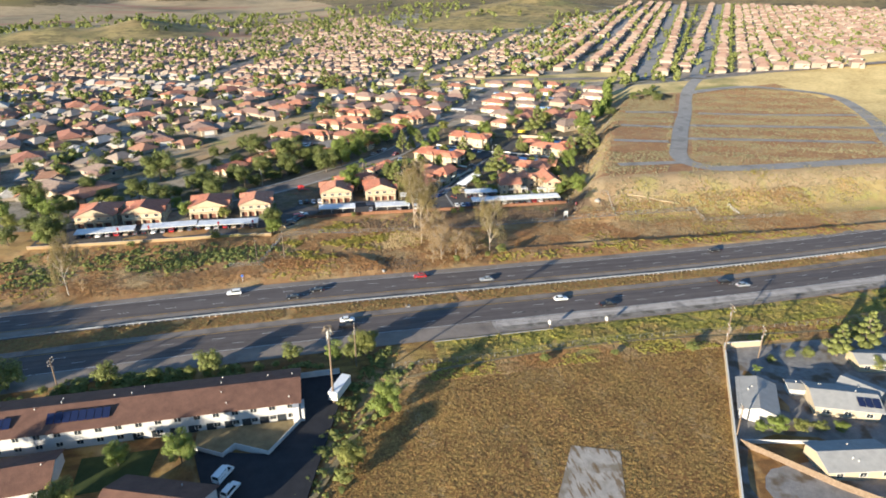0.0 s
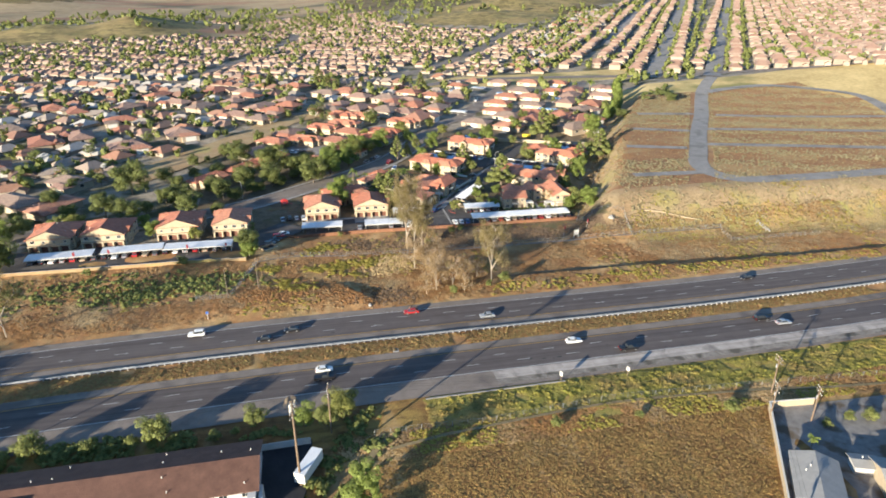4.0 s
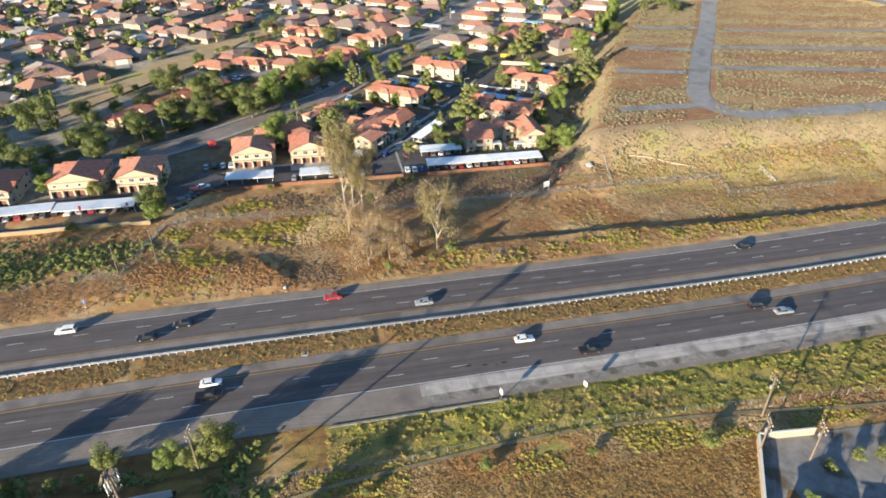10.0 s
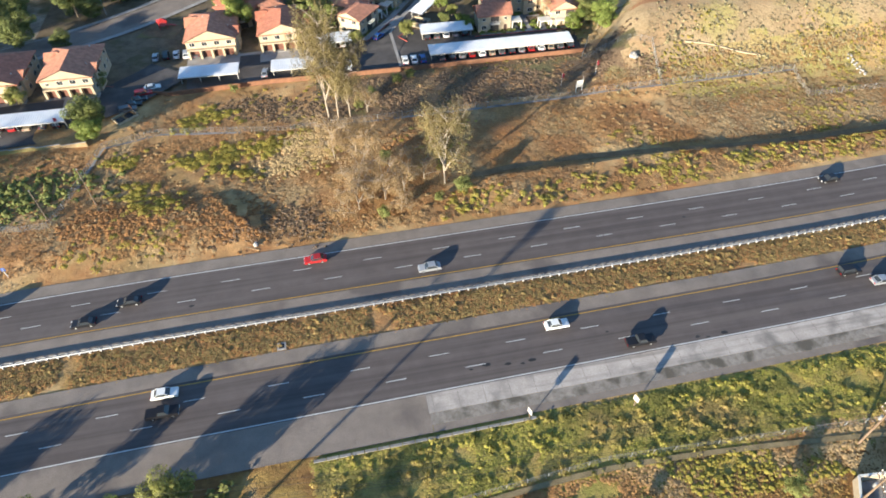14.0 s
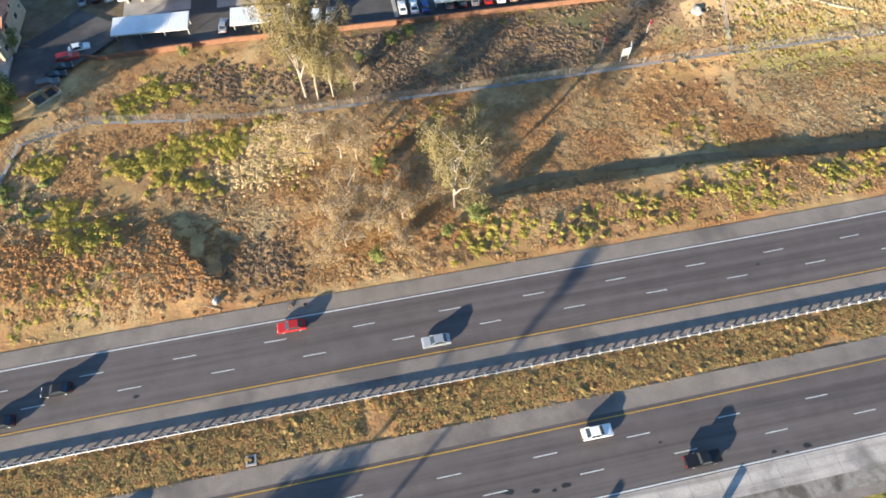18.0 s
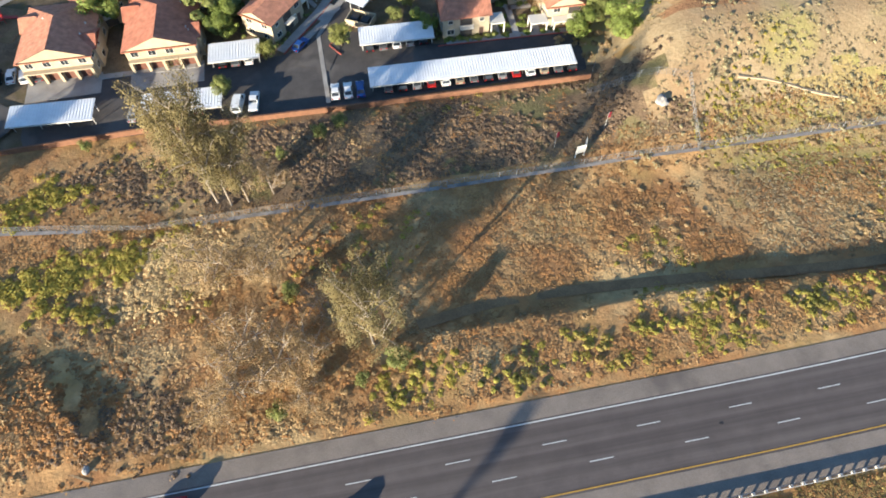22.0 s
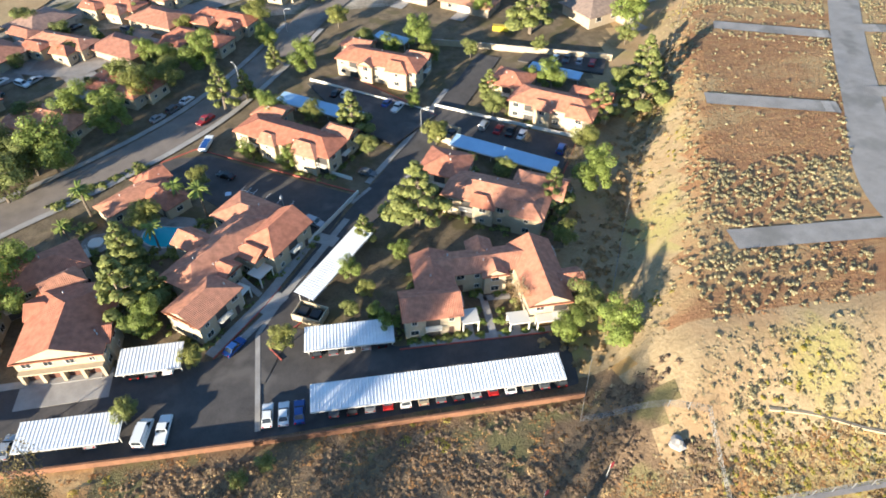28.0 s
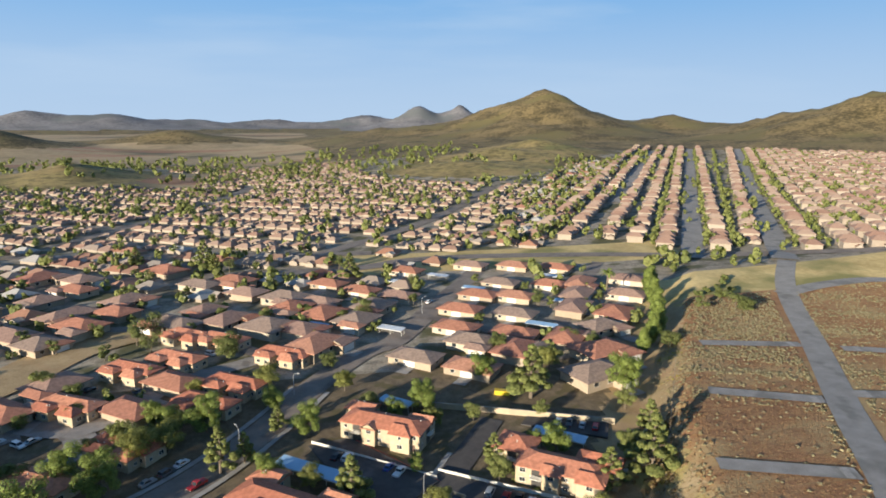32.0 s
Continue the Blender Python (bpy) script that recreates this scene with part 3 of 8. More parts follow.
# ---- paved areas, streets ----
def ribbon(build, line, width, lift=0.12, every=6.0):
    """A band of the given width laid over the ground along a line."""
    pts = []
    for (x0, y0), (x1, y1) in zip(line, line[1:]):
        n = max(1, int(math.hypot(x1 - x0, y1 - y0) / every))
        pts += [(x0 + (x1 - x0) * i / n, y0 + (y1 - y0) * i / n) for i in range(n)]
    pts.append(line[-1])
    k = len(build.v)
    for i, (x, y) in enumerate(pts):
        a, c = pts[max(0, i - 1)], pts[min(len(pts) - 1, i + 1)]
        d = math.hypot(c[0] - a[0], c[1] - a[1]) or 1
        ux, uy = -(c[1] - a[1]) / d * width / 2, (c[0] - a[0]) / d * width / 2
        zz = max(ground_z(x, y), ground_z(x + ux, y + uy), ground_z(x - ux, y - uy)) + lift
        build.v += [(x + ux, y + uy, zz), (x - ux, y - uy, zz)]
    for i in range(len(pts) - 1):
        build.f.append((k + 2 * i, k + 2 * i + 1, k + 2 * i + 3, k + 2 * i + 2))
        build.m.append(0)


def smooth(line, n=6):
    """A rounder line through the given points."""
    out = []
    p = [line[0]] + list(line) + [line[-1]]
    for i in range(1, len(p) - 2):
        for s in range(n):
            t = s / n
            out.append(tuple(0.5 * (2 * p[i][c] + (p[i + 1][c] - p[i - 1][c]) * t + (2 * p[i - 1][c] - 5 * p[i][c] + 4 * p[i + 1][c] - p[i + 2][c]) * t * t + (3 * p[i][c] - p[i - 1][c] - 3 * p[i + 1][c] + p[i + 2][c]) * t ** 3) for c in (0, 1)))
    return out + [line[-1]]


def slab(name, outline, mat, label, category, lift=0.1, z=None, kind="structure"):
    bb = Build()
    zz = z if z is not None else max(ground_z(x, y) for x, y in outline) + lift
    bb.face([(x, y, zz) for x, y in outline])
    n = len(outline)
    for i in range(n):
        a, c = outline[i], outline[(i + 1) % n]
        bb.face([(a[0], a[1], zz - 0.6), (c[0], c[1], zz - 0.6), (c[0], c[1], zz), (a[0], a[1], zz)])
    return single(name, bb, mat, label, category, kind=kind)


def streets(name, lines, width, mat, label, lift=0.12):
    bb = Build()
    for ln in lines:
        ribbon(bb, smooth(ln) if len(ln) > 2 else ln, width, lift)
    return single(name, bb, mat, label, "street", kind="structure")


PADZ = -1.95
M_LOTASPHALT = material("parking_asphalt", (0.054, 0.049, 0.047), (0.088, 0.079, 0.073), 0.3, 0.88, 0.15, 20, (0.112, 0.100, 0.09), 0.3)
slab("parking_court", [(-78, 80), (-76, 76.5), (44, 74.6), (46, 90), (14, 90.2), (-2, 97), (-8, 100), (-20, 93.5), (-54, 94), (-74, 96), (-84, 101), (-86, 92)], M_LOTASPHALT, "dark asphalt parking court with faded patches", "parking court", z=PADZ)
slab("parking_lot", [(-39, 158), (-29, 163), (10, 137), (1, 121), (-4, 120), (-22, 139)], M_LOTASPHALT, "dark asphalt parking lot beside the pool", "parking lot", z=PADZ + 0.03)
slab("parking_lot", [(1, 192), (13, 195), (35, 167), (22, 155), (12, 166)], M_LOTASPHALT, "dark asphalt parking lot with painted bays", "parking lot", lift=0.1)
slab("parking_lot", [(41, 170), (69, 148), (61, 136), (36, 155)], M_LOTASPHALT, "dark asphalt parking lot with painted bays", "parking lot", lift=0.13)
slab("parking_lot", [(66, 193), (89, 180), (94, 190), (72, 201)], M_LOTASPHALT, "dark asphalt parking lot with painted bays", "parking lot", lift=0.1)
streets("parking_court_west", [[(-190, 65.5), (-150, 65.5), (-125, 65.5), (-104, 67)]], 20, M_LOTASPHALT, "dark asphalt court in front of the garages", 0.1)
streets("parking_ramp", [[(-108, 68), (-96, 73), (-84, 84), (-79, 90)]], 15, M_LOTASPHALT, "dark asphalt ramp between the parking courts", 0.16)
streets("private_drive", [[(-14, 88), (-6, 104), (8, 125), (26, 150), (42, 174), (58, 198)]], 7.4, M_LOTASPHALT, "dark asphalt drive between the apartment houses", 0.16)
bb = Build()
for ln in ([(-11.6, 77), (-11.9, 98)], [(-11.9, 98), (-7.4, 106)], [(-7.4, 106), (2.8, 121.6)], [(9, 134), (14, 139)], [(22, 140), (28, 147)]):
    ribbon(bb, ln, 0.9, 0.2)
single("concrete_gutter", bb, M_CONCRETE, "pale concrete gutters set in the asphalt", "gutter", kind="structure")
bb = Build()
ribbon(bb, [(-20.6, 94.6), (-11.2, 106.2), (-0.2, 123.2)], 2.0, 0.3)
for ln in ([(-11.2, 103.2), (-7.0, 107.6)], [(-0.6, 124.2), (4.6, 121.0)], [(31.9, 88.6), (32.2, 98.8), (30.2, 101.4)], [(27.6, 88.9), (27.9, 95)], [(36.6, 88.4), (36.8, 93.4)], [(39.6, 88.4), (39.7, 91.6)], [(32.2, 98.8), (37.6, 98.4)]):
    ribbon(bb, ln, 3.2 if ln[0][1] > 100 else 1.5, 0.26)
single("footpath", bb, M_CONCRETE, "pale concrete footpaths beside the drive and in the court", "footpath", kind="structure")
bb = Build()
for ln in ([(-12.4, 137.4), (-9.6, 141.6)], [(-9.6, 135.3), (-6.8, 139.5)], [(-6.9, 133.4), (-4.1, 137.6)], [(-18.3, 141.6), (-15.5, 145.8)], [(-16.9, 140.6), (-14.1, 144.8)], [(-15.5, 139.6), (-12.7, 143.8)], [(-18.3, 141.6), (-15.5, 139.6)], [(-17.4, 143.0), (-14.6, 141.0)], [(-16.5, 144.4), (-13.7, 142.4)]):
    ribbon(bb, ln, 0.14, 0.02)
for v in range(len(bb.v)):
    bb.v[v] = (bb.v[v][0], bb.v[v][1], PADZ + 0.045)
single("bay_marking", bb, M_WHITE_LINE, "white painted bay lines and hatching", "road marking", kind="structure")
bb = Build()
for x, y in ((-19.6, 143.4), (-13.6, 139.4)):
    bb.box(x - 0.7, y - 0.7, PADZ + 0.034, x + 0.7, y + 0.7, PADZ + 0.04)
single("bay_panel", bb, plain("bay_panel_paint", (0.45, 0.55, 0.66), 0.7), "pale blue painted panels in the reserved bays", "road marking", kind="structure")
streets("residential_street", [[(-190, 92), (-140, 103), (-100, 122), (-69, 145), (-50, 159), (-29, 179), (-12, 204), (3, 232), (21, 257), (37, 270), (62, 314), (90, 363), (106, 398)]], 11, M_OLDASPHALT, "wide worn asphalt residential street")
bb = Build()
for side in (6.6, -6.6):
    base = smooth([(-190, 92), (-140, 103), (-100, 122), (-69, 145), (-50, 159), (-29, 179), (-12, 204), (3, 232)])
    line = []
    for (x0, y0), (x1, y1) in zip(base, base[1:]):
        d = math.hypot(x1 - x0, y1 - y0) or 1
        line.append((x0 - (y1 - y0) / d * side, y0 + (x1 - x0) / d * side))
    ribbon(bb, line, 1.8, 0.3)
single("pavement", bb, M_CONCRETE, "pale concrete pavement along the street", "pavement", kind="structure")
streets("cross_road", [[(-330, 372), (-120, 392), (17, 396), (60, 412), (106, 415), (180, 402), (241, 380), (290, 359), (345, 331), (470, 290)]], 13, M_OLDASPHALT, "wide worn asphalt cross road", 0.25)
UA, VA = (0.522, 0.853), (0.853, -0.522)


def grid_point(u, v, o=(241, 380)):
    return (o[0] + UA[0] * u + VA[0] * v, o[1] + UA[1] * u + VA[1] * v)


streets("straight_street", [[grid_point(-12, 0), grid_point(1080, 0)], [grid_point(-20, 50), grid_point(1080, 96)], [grid_point(250, -74), grid_point(1000, -74)]], 15, M_LOTROAD, "long straight bleached asphalt streets between houses", 0.3)
streets("side_street", [[(-17, 262), (-60, 300), (-130, 300)], [(4, 320), (-60, 380)], [(-40, 226), (-90, 215)], [(98, 250), (124, 298), (176, 380)], [(50, 300), (100, 250)], [(75, 340), (120, 306)], [(-20, 330), (40, 290)]], 7, M_OLDASPHALT, "narrow asphalt side streets between the houses", 0.16)
streets("far_street", [[(-600, 560), (-250, 480), (40, 440)], [(-700, 720), (-330, 640), (-150, 600)], [(-180, 500), (-115, 787), (-90, 960)], [(-1, 434), (101, 570), (220, 790)]], 11, M_OLDASPHALT, "asphalt streets of the estate", 0.3)
streets("lot_road", [[(272, 334), (234, 287), (190, 216), (158, 167), (136, 131), (121, 106), (118, 90), (127, 78), (152, 75), (204, 74), (300, 70)], [(226, 280), (256, 287), (288, 284), (314, 256), (326, 230), (314, 192), (290, 150), (262, 112), (238, 74)]], 9.5, M_LOTROAD, "empty grey asphalt road through the building lots", 0.2)
streets("lot_stub", [[(126, 187), (156, 173)], [(101, 145), (131, 134)], [(80, 94.4), (114, 91.6)], [(150, 229), (186, 219)], [(198, 212), (240, 196), (300, 178)], [(166, 176), (225, 158), (290, 138)], [(143, 140), (190, 126), (250, 108)]], 5.5, M_LOTROAD, "grey asphalt stub roads between bare lots", 0.22)

# dirt strips and a track
streets("dirt_track", [[(-2, 23.2), (14, 25), (40, 23.5), (77, 20), (130, 20)]], 1.9, material("bare_track_soil", (0.17, 0.10, 0.05), (0.30, 0.185, 0.09), 0.3, 0.95, 0.4, 12), "bare dirt track through dry grass", 0.14)
bb = Build()
ribbon(bb, smooth([(-168, 172), (-132, 218), (-106, 252), (-90, 282), (-64, 302)]), 24, 0.14)
single("bare_soil_strip", bb, M_SLOPE, "bare pale soil strip between the houses", "bare ground", kind="structure")
streets("paved_court", [[(-94, 223), (-69, 213), (-57, 225), (-44, 244), (-24, 255), (-13, 263)], [(-72, 187), (-64, 203), (-69, 213)], [(-100, 205), (-84, 214)]], 9, M_COURT, "pale grey concrete courts between the town houses", 0.14)
bb = Build()
ribbon(bb, smooth([(-55, -58.5), (-32, -56), (3, -53.5), (40, -56), (75, -60), (140, -62)]), 0.9, 0.2)
ribbon(bb, smooth([(-82, -100), (-67, -73), (-56, -54)]), 1.6, 0.25)
single("drain_channel", bb, M_DRAIN, "shallow concrete drain channel in weeds", "drain", kind="structure")
slab("concrete_pad", [(-21, -94), (-10.5, -98), (-16, -112), (-30, -109)], M_PAD, "cracked bare concrete pad in the field", "concrete pad", lift=0.12)
bb = Build()
ribbon(bb, [(-96, 38), (-92, 52.6), (-79, 56.8), (-62, 54.2), (-48, 51.3), (-28.4, 51.2), (1.6, 50.6), (28.8, 50.3), (58, 49.1), (97.5, 48)], 0.8, 0.12)
single("fence_path", bb, M_COURT, "narrow grey concrete drain strip along the wire fence", "path", kind="structure")


# ---- guard rail ----
def guard_rail():
    root = thing("guard_rail", pose(0, 0, 0), "grey galvanised steel guard rail along the median", "guard rail")
    for y, sd in ((-12.25, 1), (-12.65, -1)):
        bb = Build()
        n = 94
        for i in range(n + 1):
            x = -420 + i * 10
            for dz, dy in ((0.48, 0), (0.56, 0.06), (0.64, 0), (0.72, 0.06), (0.8, 0)):
                bb.v.append((x, y + bend(x) + sd * dy, dz))
        for i in range(n):
            for c in range(4):
                k = i * 5 + c
                bb.f.append((k, k + 5, k + 6, k + 1))
                bb.m.append(0)
        part("rail_beam", bb, M_RAIL, root)
    bb = Build().box(-0.08, -0.18, -0.3, 0.08, 0.18, 0.76)
    me = bb.mesh("post", M_POST)
    blk = Build().box(-0.13, -0.19, 0.50, 0.13, 0.19, 0.79).mesh("cap", M_RAIL)
    for k in range(-75, 75):
        x = k * 1.905
        ob = part("post", me, None, root)
        ob.location = (x, -12.45 + bend(x), 0)
        ob = part("spacer_block", blk, None, ob)


guard_rail()


# ---- buildings ----
def hip_roof(x0, y0, x1, y1, z, pitch=0.36, over=0.55, gable=""):
    """A tiled hip roof over a rectangle; gable: which ends (of l and h) stay upright."""
    bb = Build()
    x0, y0, x1, y1 = x0 - over, y0 - over, x1 + over, y1 + over
    long_x = (x1 - x0) >= (y1 - y0)
    half = (y1 - y0) / 2 if long_x else (x1 - x0) / 2
    rise = half * pitch
    lo, hi = (0.0 if "l" in gable else half), (0.0 if "h" in gable else half)
    if long_x:
        ym = (y0 + y1) / 2
        r0, r1 = (x0 + lo, ym, z + rise), (x1 - hi, ym, z + rise)
    else:
        xm = (x0 + x1) / 2
        r0, r1 = (xm, y0 + lo, z + rise), (xm, y1 - hi, z + rise)
    a, b, c, d = (x0, y0, z), (x1, y0, z), (x1, y1, z), (x0, y1, z)
    if long_x:
        sides = [[a, b, r1, r0], [c, d, r0, r1]] + ([[b, c, r1]] if hi else []) + ([[d, a, r0]] if lo else [])
    else:
        sides = [[b, c, r1, r0], [d, a, r0, r1]] + ([[a, b, r0]] if lo else []) + ([[c, d, r1]] if hi else [])
    for s in sides:
        bb.face(s)
    for p, q in ((a, b), (b, c), (c, d), (d, a)):
        bb.face([(p[0], p[1], z - 0.22), (q[0], q[1], z - 0.22), q, p])
    bb.face([(v[0], v[1], z - 0.22) for v in (d, c, b, a)])
    return bb


def gable_ends(r, eave, pitch, g):
    """Upright triangles of wall under the open ends of a gabled roof."""
    gb = Build()
    x0, y0, x1, y1 = r[:4]
    lx = (x1 - x0) >= (y1 - y0)
    rise = ((y1 - y0) if lx else (x1 - x0)) / 2 * pitch + 0.14
    for end, at in (("l", 0), ("h", 1)):
        if end in g:
            if lx:
                ex = (x0, x1)[at]
                gb.face([(ex, y0, eave - 0.25), (ex, y1, eave - 0.25), (ex, y1, eave), (ex, (y0 + y1) / 2, eave + rise), (ex, y0, eave)])
            else:
                ey = (y0, y1)[at]
                gb.face([(x0, ey, eave - 0.25), (x1, ey, eave - 0.25), (x1, ey, eave), ((x0 + x1) / 2, ey, eave + rise), (x0, ey, eave)])
    return gb


def window_meshes(w, h):
    fr = Build()
    t = 0.09
    fr.box(-w / 2 - t, -0.06, -t, w / 2 + t, 0.0, 0).box(-w / 2 - t, -0.06, h, w / 2 + t, 0, h + t)
    fr.box(-w / 2 - t, -0.06, 0, -w / 2, 0, h).box(w / 2, -0.06, 0, w / 2 + t, 0, h).box(-0.03, -0.05, 0, 0.03, 0, h)
    return fr.mesh("window", M_TRIM), Build().box(-w / 2, -0.02, 0, w / 2, 0.01, h).mesh("pane", M_GLASS)


WIN = window_meshes(1.5, 1.2)
WIN_SMALL = window_meshes(0.9, 0.9)
ring = Build()
for y in (-0.06, 0.0):
    for o in (0.09, 0.0):
        ring.v += [(-0.75 - o, y, -o), (0.75 + o, y, -o), (0.75 + o, y, 1.2 + o), (-0.75 - o, y, 1.2 + o)]
for k in range(4):
    j = (k + 1) % 4
    ring.f += [(k, j, 4 + j, 4 + k), (k, 8 + k, 8 + j, j), (4 + k, 4 + j, 12 + j, 12 + k)]
ring.m = [0] * 12
RING = ring.mesh("window", M_TRIM)
DOOR_ME = Build().box(-0.5, -0.04, 0, 0.5, 0.02, 2.05).mesh("door", plain("dark_door_paint", (0.10, 0.06, 0.045), 0.6))
GDOOR = Build()
for zz in range(4):
    GDOOR.box(-1.25, -0.05, 0.02 + zz * 0.53, 1.25, 0.02, 0.02 + zz * 0.53 + 0.51)
GDOOR = GDOOR.mesh("garage_door", M_GARAGE)
PILLAR = Build().box(-0.3, -1.1, 0, 0.3, 0.0, 2.9).mesh("pillar", M_STUCCO)
BALC = Build()
BALC.box(-1.5, -1.3, -0.12, 1.5, 0, 0).box(-1.5, -1.3, 0.95, 1.5, -1.22, 1.05)
for k in range(11):
    BALC.box(-1.45 + k * 0.29, -1.28, 0, -1.41 + k * 0.29, -1.24, 0.95)
BALC = BALC.mesh("balcony", M_TRIM)
# flat dark panel on the uncut wall, coloured like the shade inside a recess
SHADE_PANEL = Build().box(-1.35, -0.03, 0, 1.35, 0.01, 2.15).mesh("balcony_opening", plain("balcony_shade", (0.05, 0.045, 0.04), 0.6))
VENT = Build().tube([(0, 0, -0.3), (0, 0, 0.45)], [0.12, 0.12], 6).mesh("roof_vent", M_TRIM)
CHIM = Build().box(-0.5, -0.35, -1.2, 0.5, 0.35, 0.9).box(-0.58, -0.43, 0.9, 0.58, 0.43, 1.02).mesh("chimney", M_STUCCO)


def inside(px, py, rects, skip):
    return any(i != skip and r[0] - 0.05 < px < r[2] + 0.05 and r[1] - 0.05 < py < r[3] + 0.05 for i, r in enumerate(rects))


def apartment(x, y, turn, rects, label, eave=5.5, gables="", garages=0, balconies=True, mat=None, z=None, group="apartment houses round the drive"):
    """A two-storey stucco house of several wings under tiled hip roofs."""
    root = thing("apartment_house", pose(x, y, ground_z(x, y) if z is None else z, 0, 0, turn), label, "apartment house", group)
    rng = random.Random(int(x * 7 + y * 13))
    for i, r in enumerate(rects):
        part("wall", Build().box(r[0], r[1], -1.2, r[2], r[3], eave - 0.03 * i - 0.1, bottom=False), mat or M_STUCCO, root)
    for i, r in enumerate(rects):
        g = r[4] if len(r) > 4 else ""
        ro = part("roof", hip_roof(r[0], r[1], r[2], r[3], eave - 0.06 * i, 0.56 if g and i > 1 else 0.38, 0.55, g), M_ROOFTILE, root)
        for k in range(2):
            v = part("roof_vent", VENT, None, ro)
            px, py = rng.uniform(r[0] + 1, r[2] - 1), rng.uniform(r[1] + 1, r[3] - 1)
            edge = min(px - r[0], r[2] - px, py - r[1], r[3] - py)
            v.location = (px, py, eave - 0.06 * i + (edge + 0.5) * 0.38)
        if g:  # upright end walls under the gables
            for end in g:
                part("gable_wall", gable_ends(r, eave, 0.56 if i > 1 else 0.38, end), mat or M_STUCCO, root)
        for side in range(4):
            if side == 0:
                p, q, ang = (r[0], r[1]), (r[2], r[1]), 0
            elif side == 1:
                p, q, ang = (r[2], r[1]), (r[2], r[3]), 90
            elif side == 2:
                p, q, ang = (r[2], r[3]), (r[0], r[3]), 180
            else:
                p, q, ang = (r[0], r[3]), (r[0], r[1]), 270
            length = math.hypot(q[0] - p[0], q[1] - p[1])
            n = int(length // 3.3)
            if n < 1:
                continue
            nxn, nyn = math.sin(radians(ang)), -math.cos(radians(ang))
            for k in range(n):
                t = (k + 0.5) / n
                cx, cy = p[0] + (q[0] - p[0]) * t, p[1] + (q[1] - p[1]) * t
                if inside(cx + nxn * 0.5, cy + nyn * 0.5, rects, i) or inside(cx + nxn * 1.2 + (q[0] - p[0]) / length, cy + nyn * 1.2, rects, i):
                    continue
                for level in ((0, 1) if eave > 5 else (0,)):
                    here = Matrix.Translation((cx + nxn * 0.012, cy + nyn * 0.012, 0)) @ Matrix.Rotation(radians(ang), 4, "Z")
                    if level == 0 and garages and side == 0 and r[1] <= min(s[1] for s in rects) + 0.1:
                        continue
                    if balconies and level == 1 and side in (0, 1) and k % 3 == 1:
                        o = part("balcony", BALC, None, root)
                        o.matrix_local = here @ Matrix.Translation((0, 0, 2.9))
                        o2 = part("balcony_opening", SHADE_PANEL, None, o)
                        continue
                    if balconies and level == 0 and side in (0, 1) and k % 3 == 1:
                        o = part("patio_opening", SHADE_PANEL, None, root)
                        o.matrix_local = here @ Matrix.Translation((0, 0, 0.05))
                        continue
                    if level == 0 and k % 4 == 2:
                        o = part("door", DOOR_ME, None, root)
                        o.matrix_local = here
                        continue
                    w = WIN if rng.random() < 0.65 else WIN_SMALL
                    o = part("window", w[0], None, root)
                    o.matrix_local = here @ Matrix.Translation((0, 0, 0.95 + level * 2.75))
                    part("pane", w[1], None, o)
    if garages:
        r = min(rects, key=lambda s: s[1])
        wdt = (r[2] - r[0] - 1.0) / garages
        for k in range(garages):
            cx = r[0] + 0.5 + wdt * (k + 0.5)
            o = part("garage_door", GDOOR, None, root)
            o.location = (cx, r[1] - 0.02, 0)
        for k in range(garages + 1):
            o = part("pillar", PILLAR, None, root)
            o.location = (r[0] + 0.5 + wdt * k, r[1] + 0.02, 0)
        sl = Build().box(r[0] + 0.2, r[1] - 1.15, 2.75, r[2] - 0.2, r[1] - 0.02, 3.05)
        part("porch_slab", sl, mat or M_STUCCO, root)
    return root


TYPE_A = [(0, 0, 28, 9), (-1, 8.5, 7, 15, "h"), (20, 8.5, 28, 13.5, "h"), (8.5, -1.3, 13, 3, "l"), (18.5, -1.5, 25, 4, "l")]
TYPE_B = [(-1, 0, 22, 9.5), (-9.5, 6.5, 1, 16.5), (13, 7, 24.5, 14.5, "h"), (6.5, -1.3, 11, 3, "l"), (15.5, -1.5, 22, 4, "l")]
HOUSE_U = [(4, 11.6, 30.5, 17.4), (3.4, 6, 10.4, 17.8, "h"), (0, 1.4, 10.4, 8.4, "lh"), (23.6, 1.2, 31.6, 18, "lh"), (16.8, 10.2, 21.2, 15.5, "l"), (15.2, 14.8, 19.6, 20.3, "h"), (29, 4, 35, 9.4, "h")]
HOUSE_LONG = [(6, 7, 30, 15.5), (0, 0, 11, 8.2, "l"), (21, 0, 33, 8.6, "h"), (25, 9, 34, 20), (14.5, 13.5, 19.5, 21, "h"), (12, 4.6, 16, 9.5, "l"), (18.4, 2.6, 22.6, 8.5, "l")]
court_house = apartment(15.5, 90.2, -1.5, HOUSE_U, "cream two-storey apartment house with red tile roof round a court", z=PADZ)
for x0, y0, x1, y1 in ((10.7, 1.0, 14.0, 4.6), (19.4, -0.6, 23.4, 2.4), (24.6, -1.0, 31.2, 1.0)):
    porch = part("porch", Build().box(x0, y0, 2.55, x1, y1, 2.8), M_TRIM, court_house, "flat white porch roof")
    for cx in (x0 + 0.2, x1 - 0.2):
        for cy in (y0 + 0.2, y1 - 0.2):
            part("column", Build().box(cx - 0.13, cy - 0.13, -0.5, cx + 0.13, cy + 0.13, 2.55), M_TRIM, porch)
apartment(30.3, 126.4, -31, TYPE_B, "cream two-storey apartment house with balconies and red tile roof")
